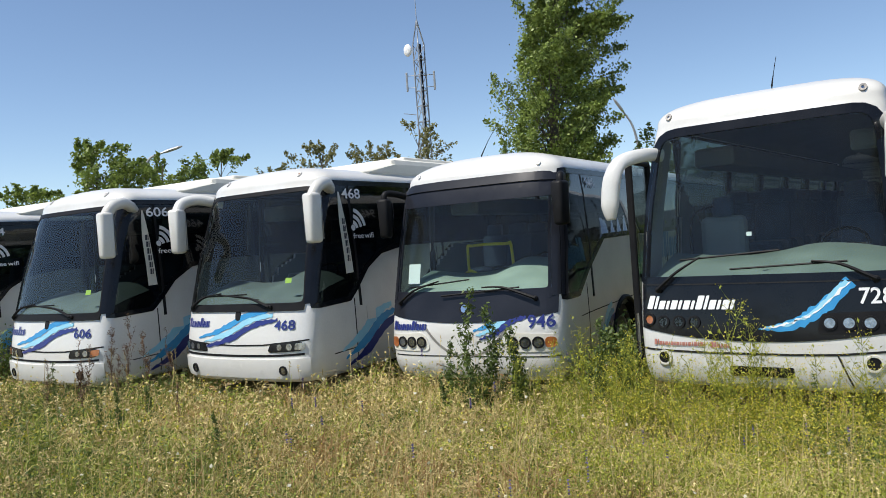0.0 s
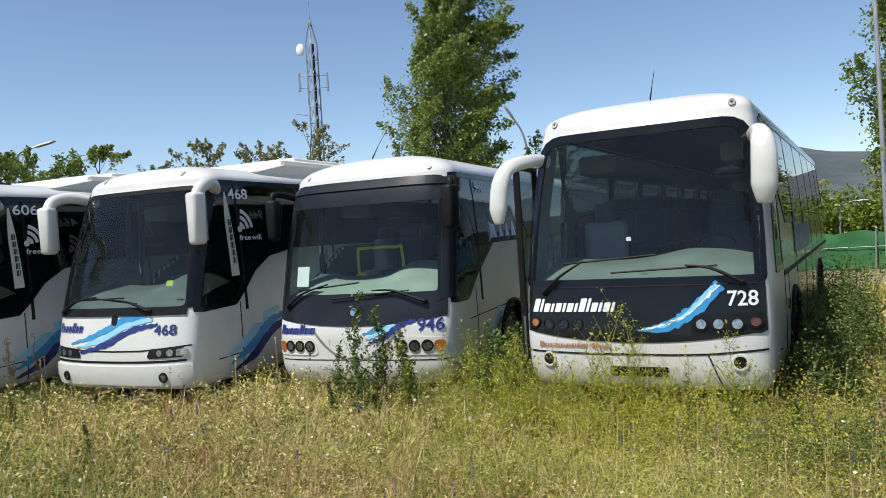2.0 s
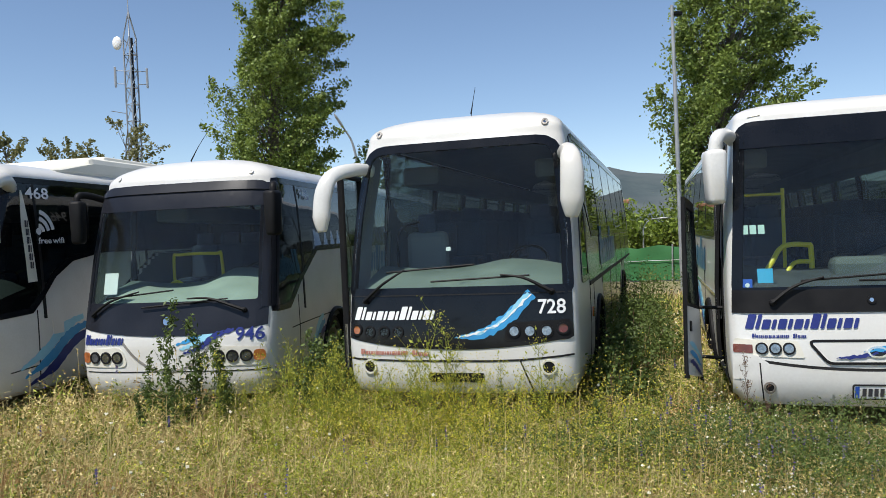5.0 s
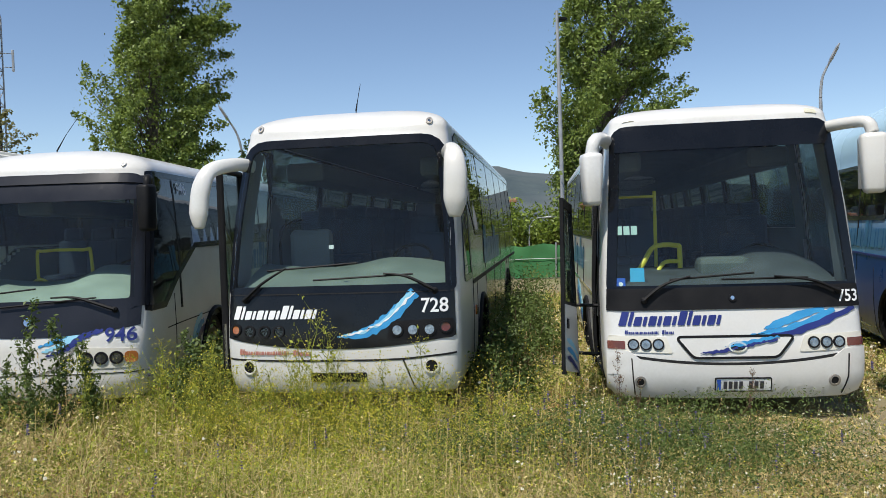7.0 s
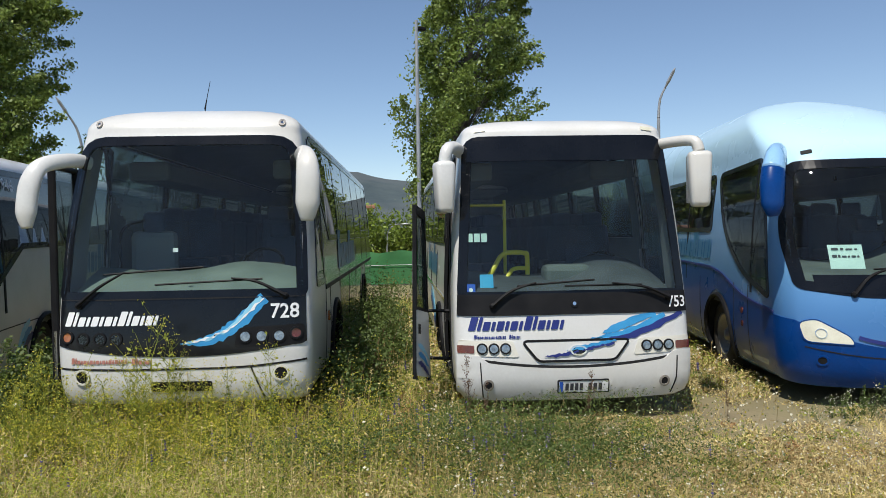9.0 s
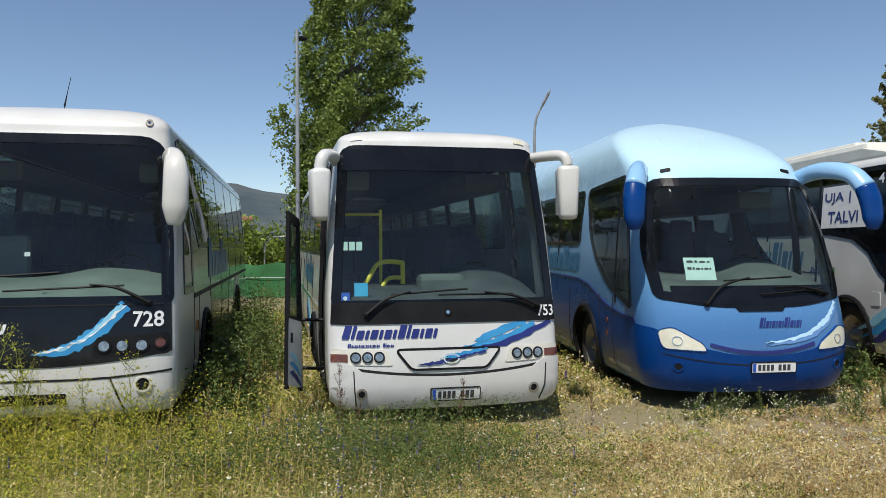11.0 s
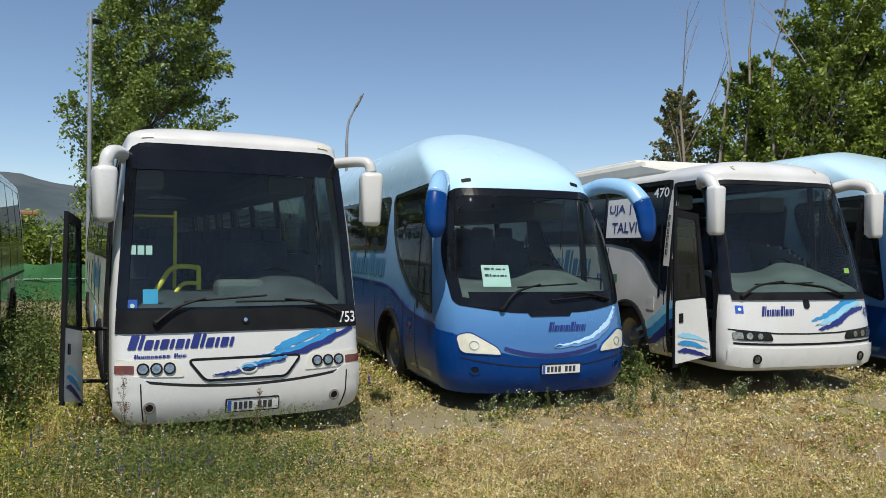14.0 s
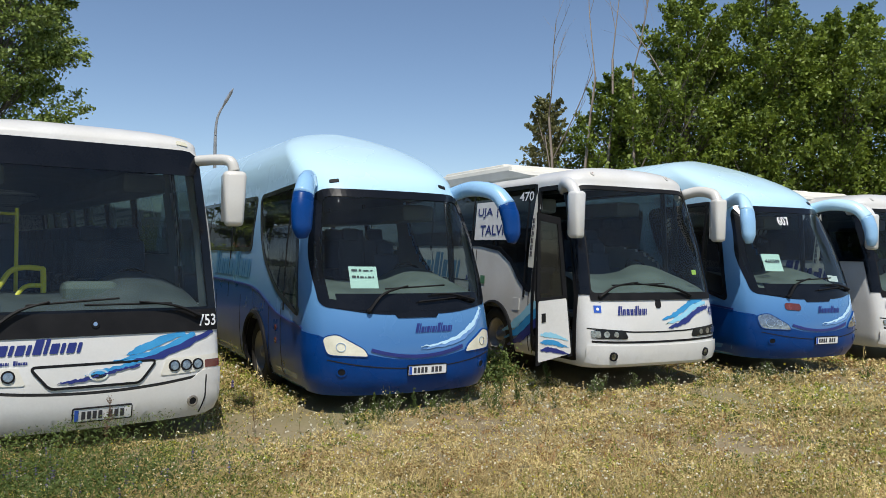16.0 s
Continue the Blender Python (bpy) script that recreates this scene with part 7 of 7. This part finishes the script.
# ---- masts, lamps and the distance ----
def mast(x, y, height, foot):
    e = thing("radio_mast", Matrix.Translation((x, y, 0)) @ Matrix.Rotation(0, 4, "Y"), "grey lattice radio mast with dish and antennas", "mast")
    h = 0.38
    legs = [(h * math.cos(a), h * math.sin(a)) for a in (0.5, 2.6, 4.7)]
    top = height - 1.4
    for lx, ly in legs:
        part("leg", sweep([(lx, ly, 0), (lx, ly, top), (0, 0, height)], 0.045, 6), GALV, e)
    a, b = [], []
    for k in range(int(top / 0.9)):
        z = 0.9 * k
        for i in range(3):
            p, q = legs[i], legs[(i + 1) % 3]
            a += [(*p, z), (*p, z)]
            b += [(*q, z), (*q, z + 0.9)]
    tagged(sticks("lattice", a, b, np.full(len(a), 0.024), np.full(len(a), 0.024), GALV, e), kind="stuff")
    part("cable_run", sweep([(0.1, 0, 0), (0.1, 0, top)], 0.07, 6), MATT, e)
    part("whip", sweep([(0, 0, height - 0.1), (0, 0, height + 2.6)], [0.03, 0.012], 6), GALV, e)
    bm = bmesh.new()
    bmesh.ops.create_uvsphere(bm, u_segments=20, v_segments=10, radius=0.36)
    bmesh.ops.transform(bm, matrix=Matrix.Translation((-0.62, -0.35, height - 1.8)) @ Matrix.Rotation(radians(-30), 4, "Z") @ Matrix.Diagonal((0.75, 0.35, 1.0, 1)), verts=bm.verts)
    part("dish", bm, LETTER, e, "white microwave dish", True)
    for s in (-1, 1):
        pan = part("panel_antenna", boxed(s * 0.80 - 0.06, s * 0.80 + 0.06, -0.06, 0.06, height - 4.1, height - 3.0, 0.03), GALV, e)
        part("bracket", sweep([(s * 0.80, 0, height - 3.2), (s * 0.3, 0, height - 3.2)], 0.02, 6), GALV, pan)
        part("bracket", sweep([(s * 0.80, 0, height - 3.9), (s * 0.3, 0, height - 3.9)], 0.02, 6), GALV, pan)
    part("yagi", sweep([(-1.1, -0.2, height - 5.4), (-0.3, 0, height - 5.5)], 0.02, 6), GALV, e)


def arc_lamp(x, y, points, label, r=0.07):
    e = thing("street_lamp", Matrix.Translation((x, y, 0)), label, "lamp", "street lamps")
    c = curve(points, 6)
    part("pole", sweep(c, np.linspace(r, r * 0.5, len(c)), 8), GALV, e)
    d = (c[-1] - c[-3]) / np.linalg.norm(c[-1] - c[-3])
    part("lamp_head", sweep([c[-1] - d * 0.05, c[-1] + d * 0.2, c[-1] + d * 0.6, c[-1] + d * 0.75], [0.05, 0.12, 0.11, 0.04], 8, 0.5), GALV, e)


mast(-0.58, 45, 14.9, 0)
arc_lamp(-10.75, 28.0, [(0, 0, 0), (0, 0, 4.2), (0.04, 0, 5.0), (0.30, 0.1, 5.72), (0.75, 0.25, 5.95)], "grey curved street lamp")
arc_lamp(8.13, 31.0, [(0, 0, 0), (0, 0, 4.6), (-0.03, 0, 5.4), (-0.18, 0.05, 6.1), (-0.45, 0.1, 6.6)], "grey curved street lamp")
arc_lamp(24.78, 17.22, [(0, 0, 0), (0, 0, 5.4), (0.01, 0, 6.2), (0.05, -0.05, 6.8), (0.16, -0.22, 7.25)], "grey curved street lamp")
arc_lamp(26.6, 37.6, [(0, 0, 0), (0, 0, 1.4), (0.1, 0, 2.1), (0.5, -0.1, 2.45), (0.9, -0.3, 2.5)], "grey curved street lamp by the hedge", 0.05)
e = thing("lamp_column", Matrix.Translation((14.83, 19.0, 0)), "tall grey straight lamp column beside a poplar", "lamp")
part("pole", sweep([(0, 0, 0), (0, 0, 5), (0, 0, 8.55)], [0.075, 0.065, 0.05], 10), GALV, e)
part("lamp_head", boxed(0.05, 0.30, -0.12, 0.12, 8.25, 8.36, 0.03), MATT, e)

NET = surface("green_net", (0.015, 0.13, 0.035, 1), (0.05, 0.24, 0.08, 1), 0.8, grain=0.8, fine=14, bump=0.3, patch=0.5, patch_colour=(0.05, 0.17, 0.06, 1))
fence = thing("net_fence", Matrix.Translation((0, 0, 0)), "green debris-netting fence on thin posts", "fence", kind="")
fa, fb = np.array([8.0, 30.0]), np.array([28.0, 17.5])
nseg = 60
fx = [fa + (fb - fa) * k / nseg for k in range(nseg + 1)]
verts, faces = [], []
for k, q in enumerate(fx):
    for j in range(6):
        z = 0.02 + j * 0.25
        o = 0.10 * noise.noise((k * 0.4, j * 0.6, 5)) + (0.05 * math.sin(k * 1.3) if j == 5 else 0)
        verts.append((q[0] + o * 0.55, q[1] + o * 0.83, z + (0.06 * math.sin(k * 1.57) if j == 5 else 0)))
for k in range(nseg):
    for j in range(5):
        faces.append((k * 6 + j, k * 6 + 6 + j, k * 6 + 7 + j, k * 6 + 1 + j))
raw("net", verts, faces, NET, fence, smooth=True)
for k in range(0, nseg + 1, 6):
    part("post", sweep([(fx[k][0], fx[k][1] - 0.08, 0), (fx[k][0] + 0.05, fx[k][1] - 0.08, 1.35)], 0.03, 6), GALV, fence)
part("rail", sweep([(fa[0], fa[1] - 0.05, 0.75), (fb[0], fb[1] - 0.05, 0.75)], 0.012, 5), GALV, fence)

# hedge belt beyond the fence
for k in range(34):
    t = k / 33
    shrub((14 + 26 * t + 1.2 * math.sin(k * 2.1), 48 - 16 * t + 1.5 * math.cos(k * 1.7), 0), (1.6, 1.6, 2.9 + 0.7 * math.sin(k * 1.9)), 1500, BROAD, "leafy hedge bush beyond the fence", 0.30, 200 + k, "hedge_bush")
BRICK = surface("orange_render", (0.32, 0.17, 0.10, 1), (0.45, 0.27, 0.17, 1), 0.9, grain=1, fine=12)
TILE = surface("roof_tile", (0.28, 0.12, 0.07, 1), (0.42, 0.22, 0.13, 1), 0.9, grain=1, fine=12)
for bx, by, w, hgt in ((33.4, 52.0, 3.0, 3.9),):
    b = thing("apartment_building", pose(bx, by, 0, 0, 0, -30), "distant orange rendered building with tiled roof", "building")
    part("wall", boxed(-w / 2, w / 2, 0, 5, 0, hgt), BRICK, b)
    part("roof", boxed(-w / 2 - 0.3, w / 2 + 0.3, -0.3, 5.3, hgt, hgt + 0.35, 0.1), TILE, b)
    for z in (0.9, 2.7):
        for k in range(4):
            x = -w / 2 + (k + 0.5) * w / 4
            wd = part("window", boxed(x - 0.45, x + 0.45, -0.05, 0.02, z, z + 0.9), BLACK, b)
            part("frame", boxed(x - 0.52, x + 0.52, -0.08, -0.05, z - 0.08, z), LETTER, wd)
HUT = thing("white_hut", pose(27.5, 39.5, 0, 0, 0, -35), "small white utility hut", "hut")
part("wall", boxed(-0.5, 0.5, 0, 1, 0, 1.9), LETTER, HUT)
part("roof", boxed(-0.6, 0.6, -0.1, 1.1, 1.9, 2.0, 0.03), CREAM, HUT)

# wooded ridge on the horizon
RIDGE = surface("wooded_hill", (0.020, 0.038, 0.045, 1), (0.075, 0.098, 0.098, 1), 1.0, grain=0.018, fine=0.09, patch=0.006, patch_colour=(0.085, 0.10, 0.10, 1))
verts, faces = [], []
az = np.linspace(-75, 150, 226)
for k, a in enumerate(az):
    crest = np.interp(a, [-75, 0, 18, 28, 33, 38, 45, 60, 90, 150], [20, 40, 95, 122, 121, 96, 76, 45, 28, 20]) * (1 + 0.05 * noise.noise((k * 0.35, 0, 1)) + 0.02 * noise.noise((k * 1.3, 2, 1)))
    for j in range(7):
        d = 900 + 105 * j
        z = crest * (j / 6) ** 1.2 * (1 + 0.10 * noise.noise((k * 0.5, j * 1.1, 7)) * (j < 6)) - 3 * (j == 0)
        verts.append((d * math.sin(radians(a)), d * math.cos(radians(a)), z))
    verts.append((1800 * math.sin(radians(a)), 1800 * math.cos(radians(a)), -5))
for k in range(len(az) - 1):
    for j in range(7):
        faces.append((k * 8 + j, k * 8 + 8 + j, k * 8 + 9 + j, k * 8 + 1 + j))
tagged(raw("backdrop", verts, faces, RIDGE, smooth=True), "wooded blue-green hills on the horizon", "hills", kind="structure")
